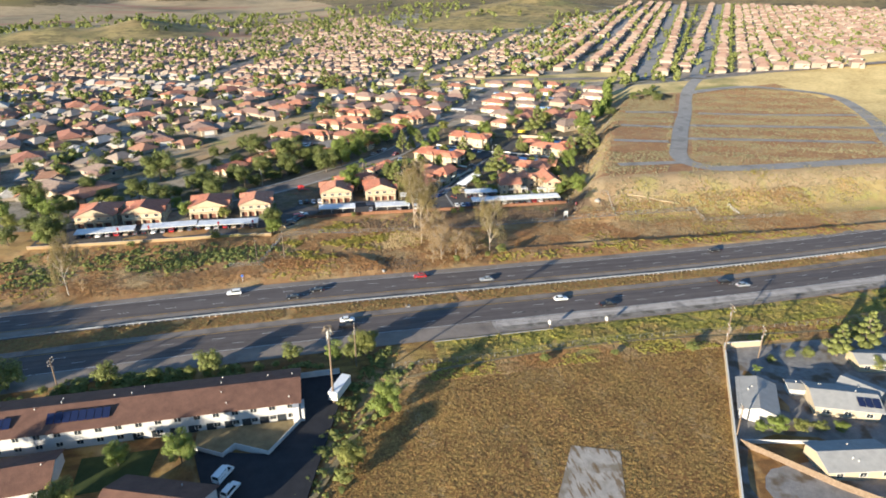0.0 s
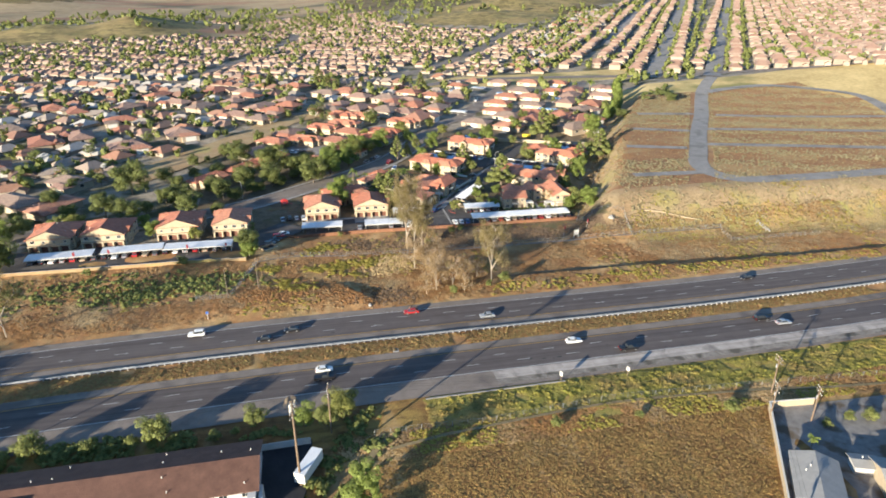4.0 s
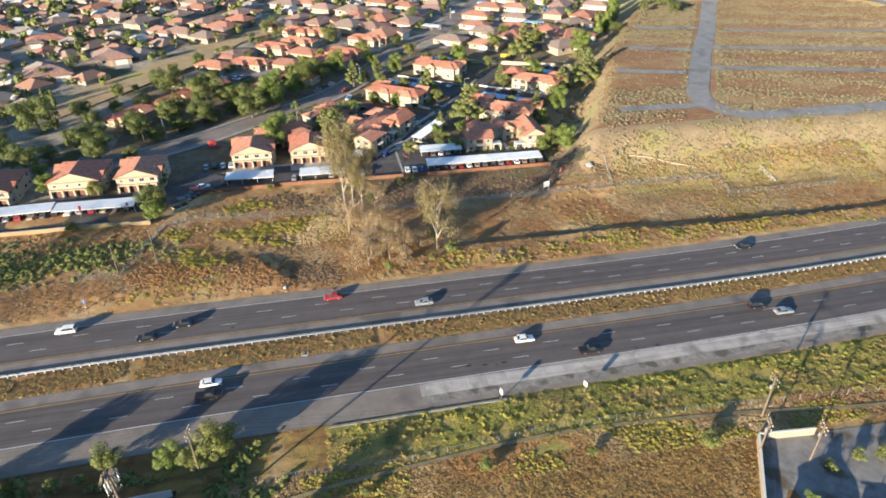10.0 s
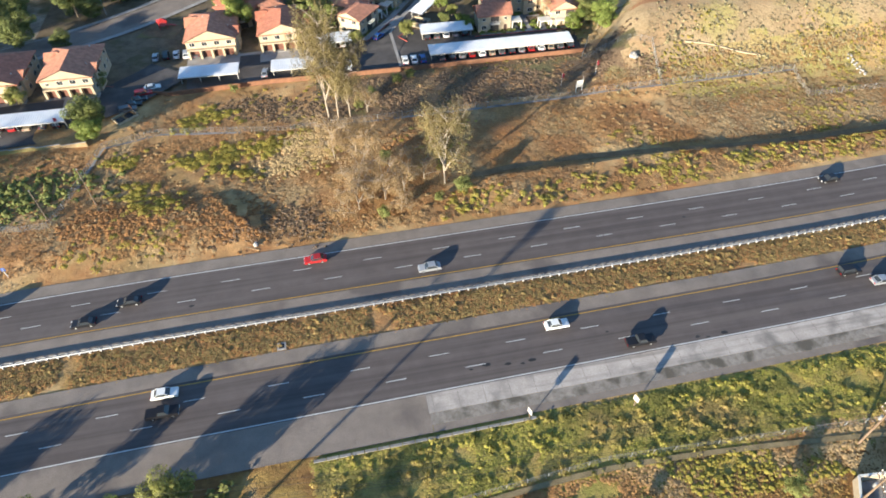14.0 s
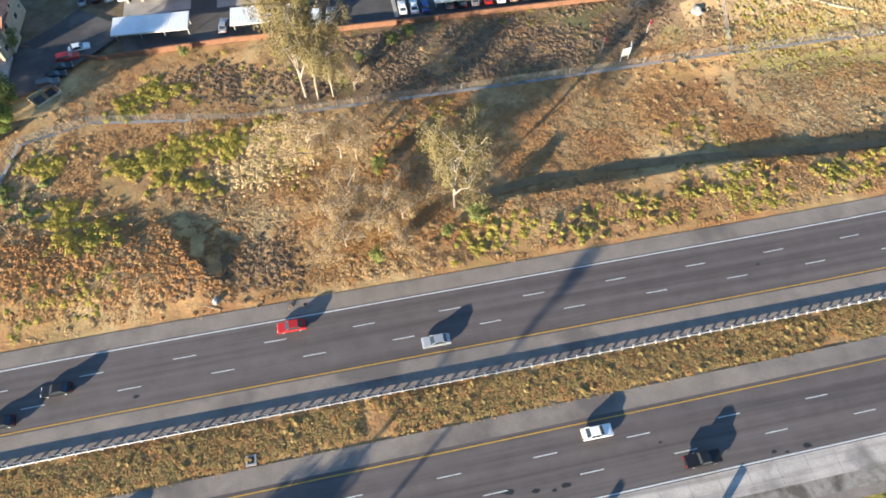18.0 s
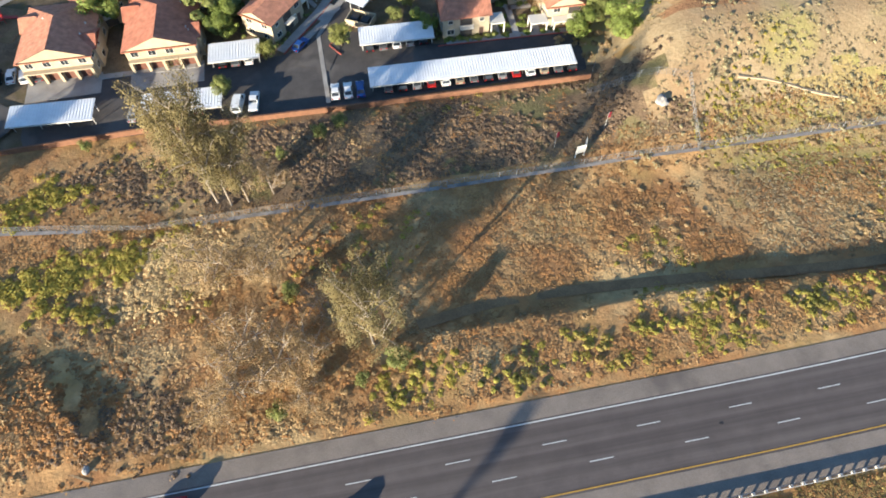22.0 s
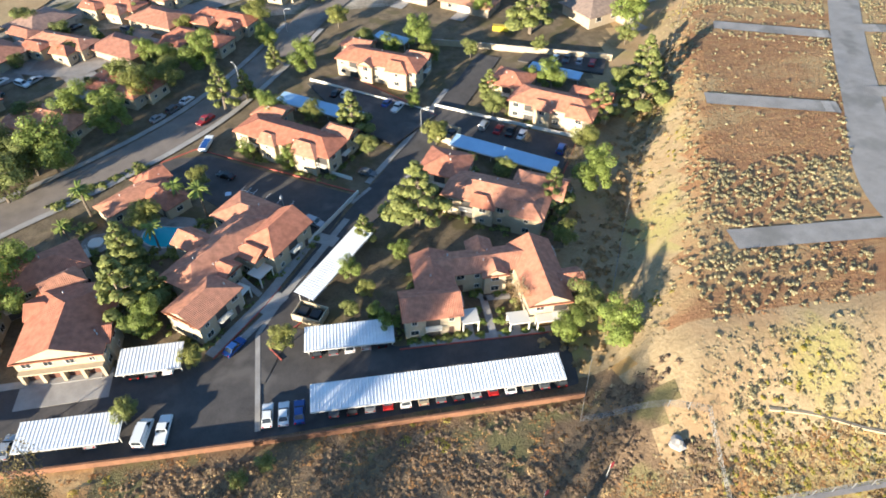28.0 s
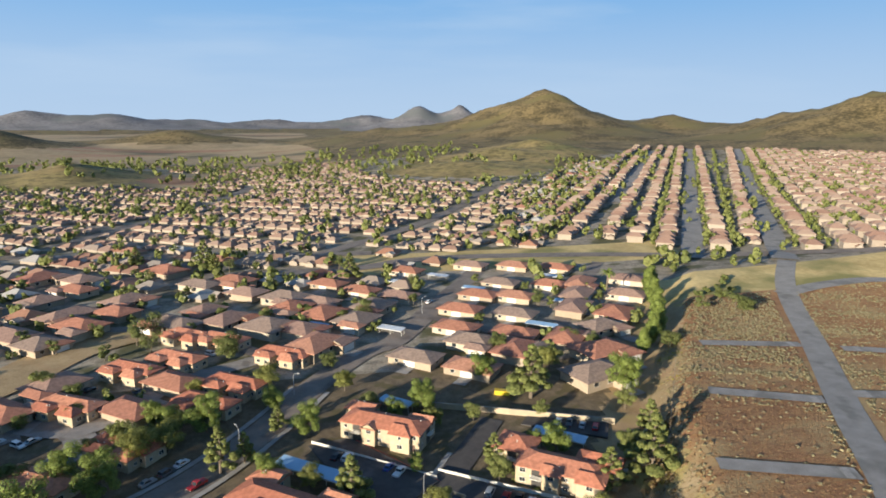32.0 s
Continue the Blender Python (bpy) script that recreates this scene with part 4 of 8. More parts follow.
apartment(-17.6, 162.4, -36.4, TYPE_A, "cream two-storey apartment house with balconies and red tile roof")
apartment(10.6, 195.6, -32, [(0, 0, 25.5, 9), (-3, 8.5, 6, 14, "h"), (18, 8.5, 25.5, 12, "h"), (8, -1.3, 12, 3, "l"), (17, -1.5, 23, 4, "l")], "cream two-storey apartment house with balconies and red tile roof")
apartment(55.8, 163.0, -35.8, TYPE_B, "cream two-storey apartment house with balconies and red tile roof")
long_house = apartment(-21.4, 97.3, 50.6, HOUSE_LONG, "long stepped apartment house with red tile roofs beside the drive", z=PADZ)
for x0, y0, x1, y1 in ((11.2, 0.4, 13.8, 3.4), (16.4, 0.2, 20.4, 3.6)):
    porch = part("porch", Build().box(x0, y0, 2.6, x1, y1, 2.85), M_TRIM, long_house, "flat white porch roof")
    for cx in (x0 + 0.2, x1 - 0.2):
        part("column", Build().box(cx - 0.13, y0 + 0.1, -0.5, cx + 0.13, y0 + 0.36, 2.6), M_TRIM, porch)
for x0 in (14.2, 21.0):
    steps = Build()
    for k in range(15):
        steps.box(x0, -0.6 + k * 0.28, k * 0.18, x0 + 1.2, -0.3 + k * 0.28, k * 0.18 + 0.2)
    part("stair", steps, M_CONCRETE, long_house, "open concrete stair to the upper floor")
for gx0, gy0, gw in ((-52.3, 95.2, 14.6), (-74, 96.0, 14.6), (-132, 78.5, 16), (-110.5, 78.5, 13.5), (-178, 75.5, 15.5), (-159, 75.5, 16)):
    apartment(gx0, gy0, -2, [(0, 0, gw, 17.5, "l"), (gw - 5, 2.5, gw + 0.7, 8, "h"), (-0.6, 10, 5, 15, "l")], "cream two-storey house over four brown garage doors", garages=4, balconies=False, group="garage houses beside the parking court")
apartment(-62, 109, 28, [(0, 0, 20, 9), (2, 8, 10, 13, "h"), (11, -4, 18, 1, "l")], "cream two-storey apartment house with red tile roof among trees", z=PADZ)
# clubhouse round the pool
apartment(-44, 136, 42, [(0, 0, 14, 5.5), (9, -8, 15, 2), (11, 2, 17, 8, "h")], "low cream clubhouse with red tile roof above a pool", eave=3.3, balconies=False, group="", z=PADZ)


def round_slab(w, d, z0, z1, wave=0.0, n=36):
    """A free-form rounded plate, with a waist where wave is given."""
    bb = Build()
    ring = []
    for k in range(n):
        a = 2 * math.pi * k / n
        r = 1.0 + wave * math.cos(2 * a + 0.6) - wave * 1.3 * math.sin(a) ** 5
        ring.append((w / 2 * r * math.copysign(abs(math.cos(a)) ** 0.8, math.cos(a)), d / 2 * r * math.copysign(abs(math.sin(a)) ** 0.8, math.sin(a))))
    bb.face([(x, y, z1) for x, y in ring])
    for k in range(n):
        p, q = ring[k], ring[(k + 1) % n]
        bb.face([(p[0], p[1], z0), (q[0], q[1], z0), (q[0], q[1], z1), (p[0], p[1], z1)])
    return bb


def pool(x, y, w, d, turn):
    root = thing("swimming_pool", pose(x, y, ground_z(x, y) + 0.12, 0, 0, turn), "turquoise free-form swimming pool in a pale deck", "swimming pool")
    part("deck", round_slab(w + 7.5, d + 6, -0.8, 0.0), M_COURT, root)
    part("coping", round_slab(w + 0.7, d + 0.7, -0.2, 0.05, 0.1), M_TRIM, root)
    part("water", round_slab(w, d, 0.0, 0.09, 0.1), plain("pool_water", (0.05, 0.42, 0.50), 0.08), root, "clear turquoise water")


pool(-32.3, 130.6, 9.5, 7, -12)
pool(-94, 196, 12, 7, 25)
spa = thing("round_patio", pose(-47, 130.8, ground_z(-47, 130.8)), "round pale concrete patio with a low wall", "patio", kind="structure")
part("paving", round_slab(6.5, 6.5, -0.6, 0.22), M_COURT, spa)
part("rim", round_slab(3.2, 3.2, 0.0, 0.55), M_TRIM, spa)


# ---- carports ----
def carport(x, y, w, d, turn, mat, label, z=None, slope=0.05):
    z = ground_z(x, y) if z is None else z
    root = thing("carport", pose(x, y, z, 0, 0, turn), label, "carport", "carports over the parking bays")
    sheet = Build()
    n = int(w / 0.6)
    for k in range(n):
        a, c = -w / 2 + k * w / n, -w / 2 + (k + 1) * w / n
        m1, m2 = a + (c - a) * 0.3, a + (c - a) * 0.55
        prof = [(a, 0), (m1, 0), (m1 + 0.04, 0.05), (m2, 0.05), (m2 + 0.04, 0), (c, 0)]
        for (xa, za), (xb, zb) in zip(prof, prof[1:]):
            sheet.face([(xa, -d / 2, 2.6 + za), (xb, -d / 2, 2.6 + zb), (xb, d / 2, 2.6 + zb + slope * d), (xa, d / 2, 2.6 + za + slope * d)])
    part("roof_sheet", sheet, mat, root)
    fas = Build().box(-w / 2, -d / 2 - 0.05, 2.3, w / 2, -d / 2, 2.62).box(-w / 2, d / 2, 2.3 + slope * d, w / 2, d / 2 + 0.05, 2.62 + slope * d)
    part("fascia", fas, M_POST, root)
    pm = Build().box(-0.07, -0.07, -0.6, 0.07, 0.07, 2.6).mesh("post", M_POST)
    nb = max(2, int(w / 5.4) + 1)
    for k in range(nb):
        o = part("post", pm, None, root)
        o.location = (-w / 2 + 0.5 + (w - 1.0) * k / (nb - 1), -d / 2 + 1.3, 0)
        o = part("post", pm, None, root)
        o.location = (-w / 2 + 0.5 + (w - 1.0) * k / (nb - 1), d / 2 - 0.8, 0.05)
    return root


M_BLUESHEET = material("pale_blue_sheet", (0.30, 0.46, 0.62), (0.38, 0.55, 0.70), 0.3, 0.45, 0.0, 12)
for x, y, w, d, tn in ((19.5, 79.2, 44, 5.4, -2.2), (5.2, 92.6, 16.4, 5.4, -3), (-30.1, 94.0, 11, 5.6, -2), (-41, 81.2, 16.4, 5.5, -3), (-67, 83.0, 17, 5.6, -3.5)):
    carport(x, y, w, d, tn, M_CARPORT, "long carport with a ribbed white metal roof", z=PADZ)
for x, y, w, d, tn in ((-163, 64.2, 23, 5.5, 2), (-138, 65.5, 22, 5.5, 2), (-114, 64.5, 25, 5.5, -2)):
    carport(x, y, w, d, tn, M_CARPORT, "carport with a ribbed pale metal roof by the bank")
for x, y, w, d, tn in ((4.5, 174, 28, 5, -36.5), (48, 143.5, 28, 5, -37.5), (29, 210.5, 12, 4.5, -42), (74, 181, 16, 4.5, -38)):
    carport(x, y, w, d, tn, M_BLUESHEET, "carport with a flat pale blue metal roof")
carport(4, 112.5, 22, 4.5, 52, M_CARPORT, "carport with a ribbed white roof beside the drive", z=PADZ + 0.1)
M_BLOCKWALL = material("brown_block_wall", (0.155, 0.075, 0.042), (0.25, 0.12, 0.066), 0.8, 0.9, 0.4, 6)


def wall_run(name, line, h, thick, mat, label, z=None, cap=None, gap=0.0):
    """A free-standing wall along a line, in straight panels with a coping."""
    root = thing(name, pose(0, 0, 0), label, "wall" if "fence" not in name else "fence")
    for (x0, y0), (x1, y1) in zip(line, line[1:]):
        d = math.hypot(x1 - x0, y1 - y0)
        n = max(1, int(d / 6))
        for k in range(n):
            a, c = k / n, (k + 1) / n
            xa, ya, xb, yb = x0 + (x1 - x0) * a, y0 + (y1 - y0) * a, x0 + (x1 - x0) * c, y0 + (y1 - y0) * c
            zz = min(ground_z(xa, ya), ground_z(xb, yb)) if z is None else z
            ob = part("panel", Build().box(0, -thick / 2, -0.7, d / n - 0.02, thick / 2, h), mat, root)
            ob.matrix_local = Matrix.Translation((xa, ya, zz)) @ Matrix.Rotation(math.atan2(y1 - y0, x1 - x0), 4, "Z")
            if cap:
                part("coping", Build().box(-0.02, -thick / 2 - 0.06, h, d / n, thick / 2 + 0.06, h + 0.08), cap, ob)
    return root


wall_run("boundary_wall", [(-85, 78), (-78, 76), (-50, 76.4), (-28, 75.2), (-4, 74.3), (44, 73.0)], 1.3, 0.25, M_BLOCKWALL, "low red-brown block wall behind the carports", z=PADZ, cap=M_BLOCKWALL)
wall_run("boundary_wall", [(-190, 55), (-126, 53.5), (-96, 54.5)], 1.2, 0.25, M_SLOPE, "low tan block wall behind the carports", cap=M_CONCRETE)
wall_run("garden_wall", [(-2, 121), (11, 137.5)], 1.2, 0.2, M_TRIM, "low white wall beside the parking lot")
wall_run("garden_wall", [(-15, 161), (10, 143)], 1.0, 0.2, M_TRIM, "low white garden wall before the apartments")
wall_run("garden_wall", [(36, 172.5), (70, 150)], 1.0, 0.2, M_TRIM, "low white garden wall above the parking lot")
wall_run("garden_wall", [(2, 193.5), (35, 169)], 1.0, 0.2, M_TRIM, "low white garden wall above the parking lot")
wall_run("estate_wall", [(25, 214), (52, 205), (95, 188)], 2.0, 0.25, M_STUCCO, "long cream wall closing the housing estate", cap=M_CONCRETE)


def bin_store(x, y, turn):
    root = thing("bin_store", pose(x, y, PADZ + 0.1, 0, 0, turn), "walled bin enclosure with dark bins inside", "bin store")
    for a in ((-3, -2, 3, -1.8), (-3, 1.8, 3, 2), (-3, -1.8, -2.8, 1.8), (2.8, -1.8, 3, 1.8)):
        part("wall", Build().box(a[0], a[1], -0.4, a[2], a[3], 1.6), M_STUCCO, root)
    for k in (-1.4, 1.2):
        part("bin", Build().box(k - 0.9, -1.0, 0.05, k + 0.9, 1.0, 1.3), plain("dark_bin", (0.02, 0.022, 0.025), 0.5), root)


bin_store(-1.8, 100.8, -30)
bin_store(-88.5, 66, 40)
bin_store(37, 157, 50)


# ---- houses ----
M_ROOF_EST = varied("estate_roof_tile", [(0.36, 0.16, 0.10), (0.30, 0.135, 0.09), (0.37, 0.185, 0.12), (0.27, 0.17, 0.13), (0.33, 0.15, 0.095), (0.25, 0.18, 0.14), (0.31, 0.20, 0.15)], 0.8, "object", ridges=0.5)
M_WALL_EST = varied("estate_stucco", [(0.342, 0.274, 0.196), (0.396, 0.339, 0.260), (0.315, 0.248, 0.176), (0.369, 0.309, 0.224)], 0.9, "object", tint=0.08)
M_GDOOR = plain("white_garage_door", (0.62, 0.58, 0.52), 0.6)


def house_template(rects, eave, garage, seed):
    root = thing("house", pose(0, 0, 0), "single-storey stucco house with a red tile hip roof", "house", "houses of the estate")
    wl = Build()
    for i, r in enumerate(rects):
        wl.box(r[0], r[1], -1.5, r[2], r[3], eave - 0.05 - 0.02 * i, bottom=False)
    part("wall", wl, M_WALL_EST, root)
    for i, r in enumerate(rects):
        part("roof", hip_roof(r[0], r[1], r[2], r[3], eave - 0.05 * i, 0.36, 0.85, r[4] if len(r) > 4 else ""), M_ROOF_EST, root)
        if len(r) > 4:
            part("gable_wall", gable_ends(r, eave, 0.36, r[4]), M_WALL_EST, root)
    r = rects[garage]
    g = part("garage_door", Build().box(-2.3, -0.05, 0, 2.3, 0.02, 2.1), M_GDOOR, root)
    g.location = ((r[0] + r[2]) / 2, r[1] - 0.02, 0)
    rng = random.Random(seed)
    r = rects[0]
    for k in range(2):
        o = part("window", RING, None, root)
        part("pane", WIN[1], None, o)
        o.matrix_local = Matrix.Translation((r[0] + (k + 0.6) * (r[2] - r[0]) / 3, r[1] - 0.012, 0.95))
    o = part("window", RING, None, root)
    part("pane", WIN[1], None, o)
    o.matrix_local = Matrix.Translation((r[2] + 0.012, r[1] + 0.5 * (r[3] - r[1]), 0.95)) @ Matrix.Rotation(radians(90), 4, "Z")
    return root


HOUSES = [house_template([(-7, -5, 7, 5), (1.5, -8, 7.5, -4, "l")], 2.7, 1, 1), house_template([(-8, -4.5, 8, 4.5), (-8, -7.5, -2, -3.5, "l")], 2.7, 1, 2),
          house_template([(-9, -5.5, 9, 5.5)], 2.8, 0, 3), house_template([(-6, -7, 6, 7), (-1, -9, 6.5, -5, "l")], 2.7, 1, 4)]
FIRST = [True] * 4
DRIVES, GARAGES = [], ((1.7, 7.3, -8), (-7.8, -2.2, -7.5), (-2.6, 2.6, -5.5), (-0.5, 6, -9))


SPOTS = [(30, 99), (43, 130), (-4, 158), (23, 194), (67, 163), (-12, 112), (-45, 101), (-67, 102), (-52, 115), (-36, 142)]


def house(x, y, turn, k, scale=1.0, label=""):
    SPOTS.append((x, y))
    DRIVES.append((pose(x, y, 0, 0, 0, turn) @ Matrix.Scale(scale, 4), GARAGES[k]))
    scale *= 1.08
    m = pose(x, y, ground_z(x, y) + 0.1, 0, 0, turn) @ Matrix.Scale(scale, 4)
    if FIRST[k]:
        FIRST[k] = False
        HOUSES[k].matrix_basis = m
        ob = HOUSES[k]
    else:
        ob = copy_thing(HOUSES[k], m)
    if label:
        ob["label"] = label
    return ob


for x, y in ((55, 376), (95, 382), (120, 375), (142, 364), (101, 338), (126, 328), (10, 355), (26, 338), (44, 324), (5, 321), (84, 318), (101, 312), (70, 297), (93, 286), (63, 274), (86, 263), (41, 246), (60, 233), (170, 329), (156, 303)):
    house(x, y, -37, 2, 0.93)
for x, y in ((124, 263), (113, 238), (102, 219)):
    house(x, y, 20, 0, 1.1)
rl = random.Random(5)
for x, y in ((-128, 347), (-118, 366), (-123, 388), (-87, 339), (-106, 318), (-146, 394), (-57, 364), (-82, 399), (-40, 368), (-31, 343), (-11, 329), (-35, 300), (-17, 288), (3, 263), (-190, 385), (-170, 350), (-150, 330), (-205, 340), (-192, 168), (-207, 140), (-188, 131)):
    house(x, y, rl.choice((-37, 53, -37, 143)), rl.choice((0, 1, 3)), rl.uniform(0.95, 1.15))
for x, y in ((-264, 284), (-256, 347), (-281, 363), (-236, 332), (-198, 296), (-152, 253), (-178, 229), (-212, 257), (-231, 247), (-240, 200), (-262, 230), (-285, 260), (-300, 310), (-250, 165), (-275, 190), (-310, 215)):
    house(x, y, rl.choice((20, -70, 110)), rl.choice((0, 1, 3)), rl.uniform(0.95, 1.15), "single-storey stucco house with a pale tile roof")
TOWN = [(0, 0, 21, 7.5), (2, -4, 9, 1, "l"), (13, -4, 19, 1, "l")]
for x, y, tn in ((-58, 286, -35), (-44, 279, -35), (-19, 259, -33), (-34, 236, -33), (-42, 223, -33), (-72, 254, -33), (-84, 228, -30), (-60, 200, -33), (-78, 184, -30), (-58, 262, -35), (-128, 150, 50), (-112, 166, 50), (-98, 182, 50)):
    apartment(x, y, tn, TOWN, "low cream town house with a long red tile roof", eave=3.6, balconies=False, group="town houses beyond the street")
    SPOTS.append((x + 8, y - 2))
# the rest of the estate, in rows beside the streets
STREET = smooth([(-190, 92), (-140, 103), (-100, 122), (-69, 145), (-50, 159), (-29, 179), (-12, 204), (3, 232), (21, 257), (37, 270), (62, 314), (90, 363), (106, 398)])
CROSS = smooth([(-330, 372), (-120, 392), (17, 396), (60, 412), (106, 415), (180, 402), (241, 380)])
FILL = []
for i in range(-22, 26):
    for j in range(-6, 22):
        x, y = -60 + i * 14.8 + j * 11.5 * 0.8, 250 - i * 11.2 + j * 11.5 * 1.6
        if not (150 < y < 408 and -330 < x < 150) or pad_side(x, y) > -14 or (y < 200 and x > -150) or (x > -25 and y < 235):
            continue
        if min(math.hypot(x - a, y - c) for a, c in SPOTS) < 15.0 or min(math.hypot(x - a, y - c) for a, c in STREET + CROSS) < 13:
            continue
        if -172 < x < -60 and abs((y - 188) - (x + 160) * 1.2) < 26:
            continue
        FILL.append((x, y))
        if x < -120 or y > 330:
            SPOTS.append((x, y))
        else:
            house(x, y, rl.choice((-37, -37, 53, 143)), rl.choice((0, 1, 2, 3)), rl.uniform(0.9, 1.05))


# ---- trees ----
def leaf_cards(rng, centres, radii, count, size, flat=0.75, droop=0.0):
    """Many small leaf clumps spread through several round masses; returns vertices and quads."""
    w = np.array([r ** 2 for r in radii])
    pick = rng.choice(len(radii), count, p=w / w.sum())
    d = rng.normal(size=(count, 3))
    d /= np.linalg.norm(d, axis=1)[:, None]
    rad = np.array(radii)[pick][:, None] * (rng.uniform(0.35, 1.0, (count, 1)) ** 0.5)
    pos = np.array(centres)[pick] + d * rad * np.array([1, 1, flat])
    pos[:, 2] -= droop * rng.uniform(0, 1, count)
    nrm = d + rng.normal(scale=0.5, size=(count, 3)) + np.array([0, 0, 0.55])
    nrm /= np.linalg.norm(nrm, axis=1)[:, None]
    a = np.cross(nrm, rng.normal(size=(count, 3)))
    a /= np.linalg.norm(a, axis=1)[:, None]
    b = np.cross(nrm, a)
    s = size * rng.uniform(0.55, 1.3, (count, 1))
    soft = d + np.array([0, 0, 0.35])
    quad = np.stack([pos - a * s - b * s * 0.6, pos + a * s * 0.7 - b * s * 0.8, pos + a * s + b * s * 0.6, pos - a * s * 0.6 + b * s * 0.9], 1)
    return quad.reshape(-1, 3), soft + 0.75 * nrm


def cards_mesh(name, cards, mat):
    verts, soft = cards
    me = bpy.data.meshes.new(name)
    n = len(verts) // 4
    me.from_pydata(verts.tolist(), [], np.arange(n * 4).reshape(-1, 4).tolist())
    me.materials.append(mat)
    me.update()
    me.polygons.foreach_set("use_smooth", [True] * n)
    soft = np.repeat(soft / np.linalg.norm(soft, axis=1)[:, None], 4, 0)
    me.normals_split_custom_set_from_vertices(soft.tolist())
    return me


def limb_paths(rng, height, spread, n, start):
    out = []
    for k in range(n):
        ang = 2 * math.pi * k / n + rng.uniform(-0.5, 0.5)
        z0 = height * rng.uniform(start, 0.7)
        z1 = min(height * 0.92, z0 + height * rng.uniform(0.2, 0.4))
        r = spread * rng.uniform(0.5, 0.95)
        out.append([(0, 0, z0), (0.45 * r * math.cos(ang), 0.45 * r * math.sin(ang), z0 + (z1 - z0) * 0.6), (r * math.cos(ang), r * math.sin(ang), z1)])
    return out


def tree_template(kind, seed, height, spread, leaf, bark, cards=850, size=0.42, label=""):
    rng = np.random.default_rng(seed)
    root = thing("tree", pose(0, 0, 0), label, "tree")
    bb = Build()
    lean = rng.uniform(-0.05, 0.05, 2) * height
    top = 0.8 if kind != "pine" else 0.97
    girth = 0.45 if kind == "gum" else 1.0
    bb.tube([(0, 0, -0.6), (lean[0] * 0.3, lean[1] * 0.3, height * 0.3), (lean[0], lean[1], height * top)], [girth * height * 0.028, girth * height * 0.02, girth * height * 0.006], 6)
    centres, radii = [], []
    if kind == "broad":
        for p in limb_paths(rng, height, spread, 7, 0.3):
            bb.tube(p, [height * 0.013, height * 0.009, height * 0.003], 5)
            centres.append((p[2][0], p[2][1], p[2][2] * rng.uniform(0.85, 1.05)))
            radii.append(spread * rng.uniform(0.35, 0.55))
        centres += [(0, 0, height * 0.82), (spread * 0.2, 0, height * 0.6), (-spread * 0.25, spread * 0.2, height * 0.66)]
        radii += [spread * 0.5, spread * 0.55, spread * 0.5]
        for k in range(5):
            ang = 1.26 * k + rng.uniform(-0.3, 0.3)
            centres.append((spread * 0.55 * math.cos(ang), spread * 0.55 * math.sin(ang), height * rng.uniform(0.3, 0.48)))
            radii.append(spread * rng.uniform(0.3, 0.45))
        for k in range(18):
            ang, up = rng.uniform(0, 6.28), rng.uniform(0.3, 0.95)
            out = spread * (1.0 - 1.1 * abs(up - 0.5)) * rng.uniform(0.65, 1.05)
            centres.append((out * math.cos(ang), out * math.sin(ang), height * up))
            radii.append(spread * rng.uniform(0.14, 0.3))
    elif kind == "pine":
        for k in range(34):
            t = 0.2 + 0.78 * k / 33
            ang = k * 2.4
            r = spread * (1.05 - t) * rng.uniform(0.6, 1.1)
            p = [(0, 0, height * t), (r * 0.9 * math.cos(ang), r * 0.9 * math.sin(ang), height * t + 0.04 * height)]
            bb.tube(p, [height * 0.008, height * 0.002], 4)
            centres.append(p[1])
            radii.append(max(0.4, spread * (1.12 - t) * rng.uniform(0.22, 0.42)))
    elif kind == "gum":
        for p in limb_paths(rng, height, spread, 9, 0.12):
            bb.tube(p, [height * 0.010, height * 0.007, height * 0.0025], 5)
            for j in range(6):
                f = rng.uniform(0.2, 1.0)
                q = Vector(p[1]).lerp(Vector(p[2]), f)
                e = q + Vector((rng.normal() * spread * 0.32, rng.normal() * spread * 0.32, height * rng.uniform(-0.02, 0.2)))
                bb.tube([q, q.lerp(e, 0.5) + Vector((0, 0, 0.2)), e], [height * 0.004, height * 0.003, height * 0.001], 4)
                centres += [tuple(e), tuple(q.lerp(e, 0.55))]
                radii += [spread * rng.uniform(0.14, 0.27), spread * rng.uniform(0.1, 0.18)]
        centres.append((lean[0], lean[1], height * 0.88))
        radii.append(spread * 0.3)
    elif kind == "column":
        for k in range(9):
            centres.append((rng.normal() * spread * 0.15, rng.normal() * spread * 0.15, height * (0.14 + 0.8 * k / 8)))
            radii.append(spread * (1.0 - 0.55 * abs(k - 3) / 6))
    part("trunk", bb, bark, root)
    part("crown", cards_mesh("crown", leaf_cards(rng, centres, radii, cards, size, 0.9 if kind == "gum" else 0.75, 2.0 if kind == "gum" else 0.3), leaf), None, root)
    return root


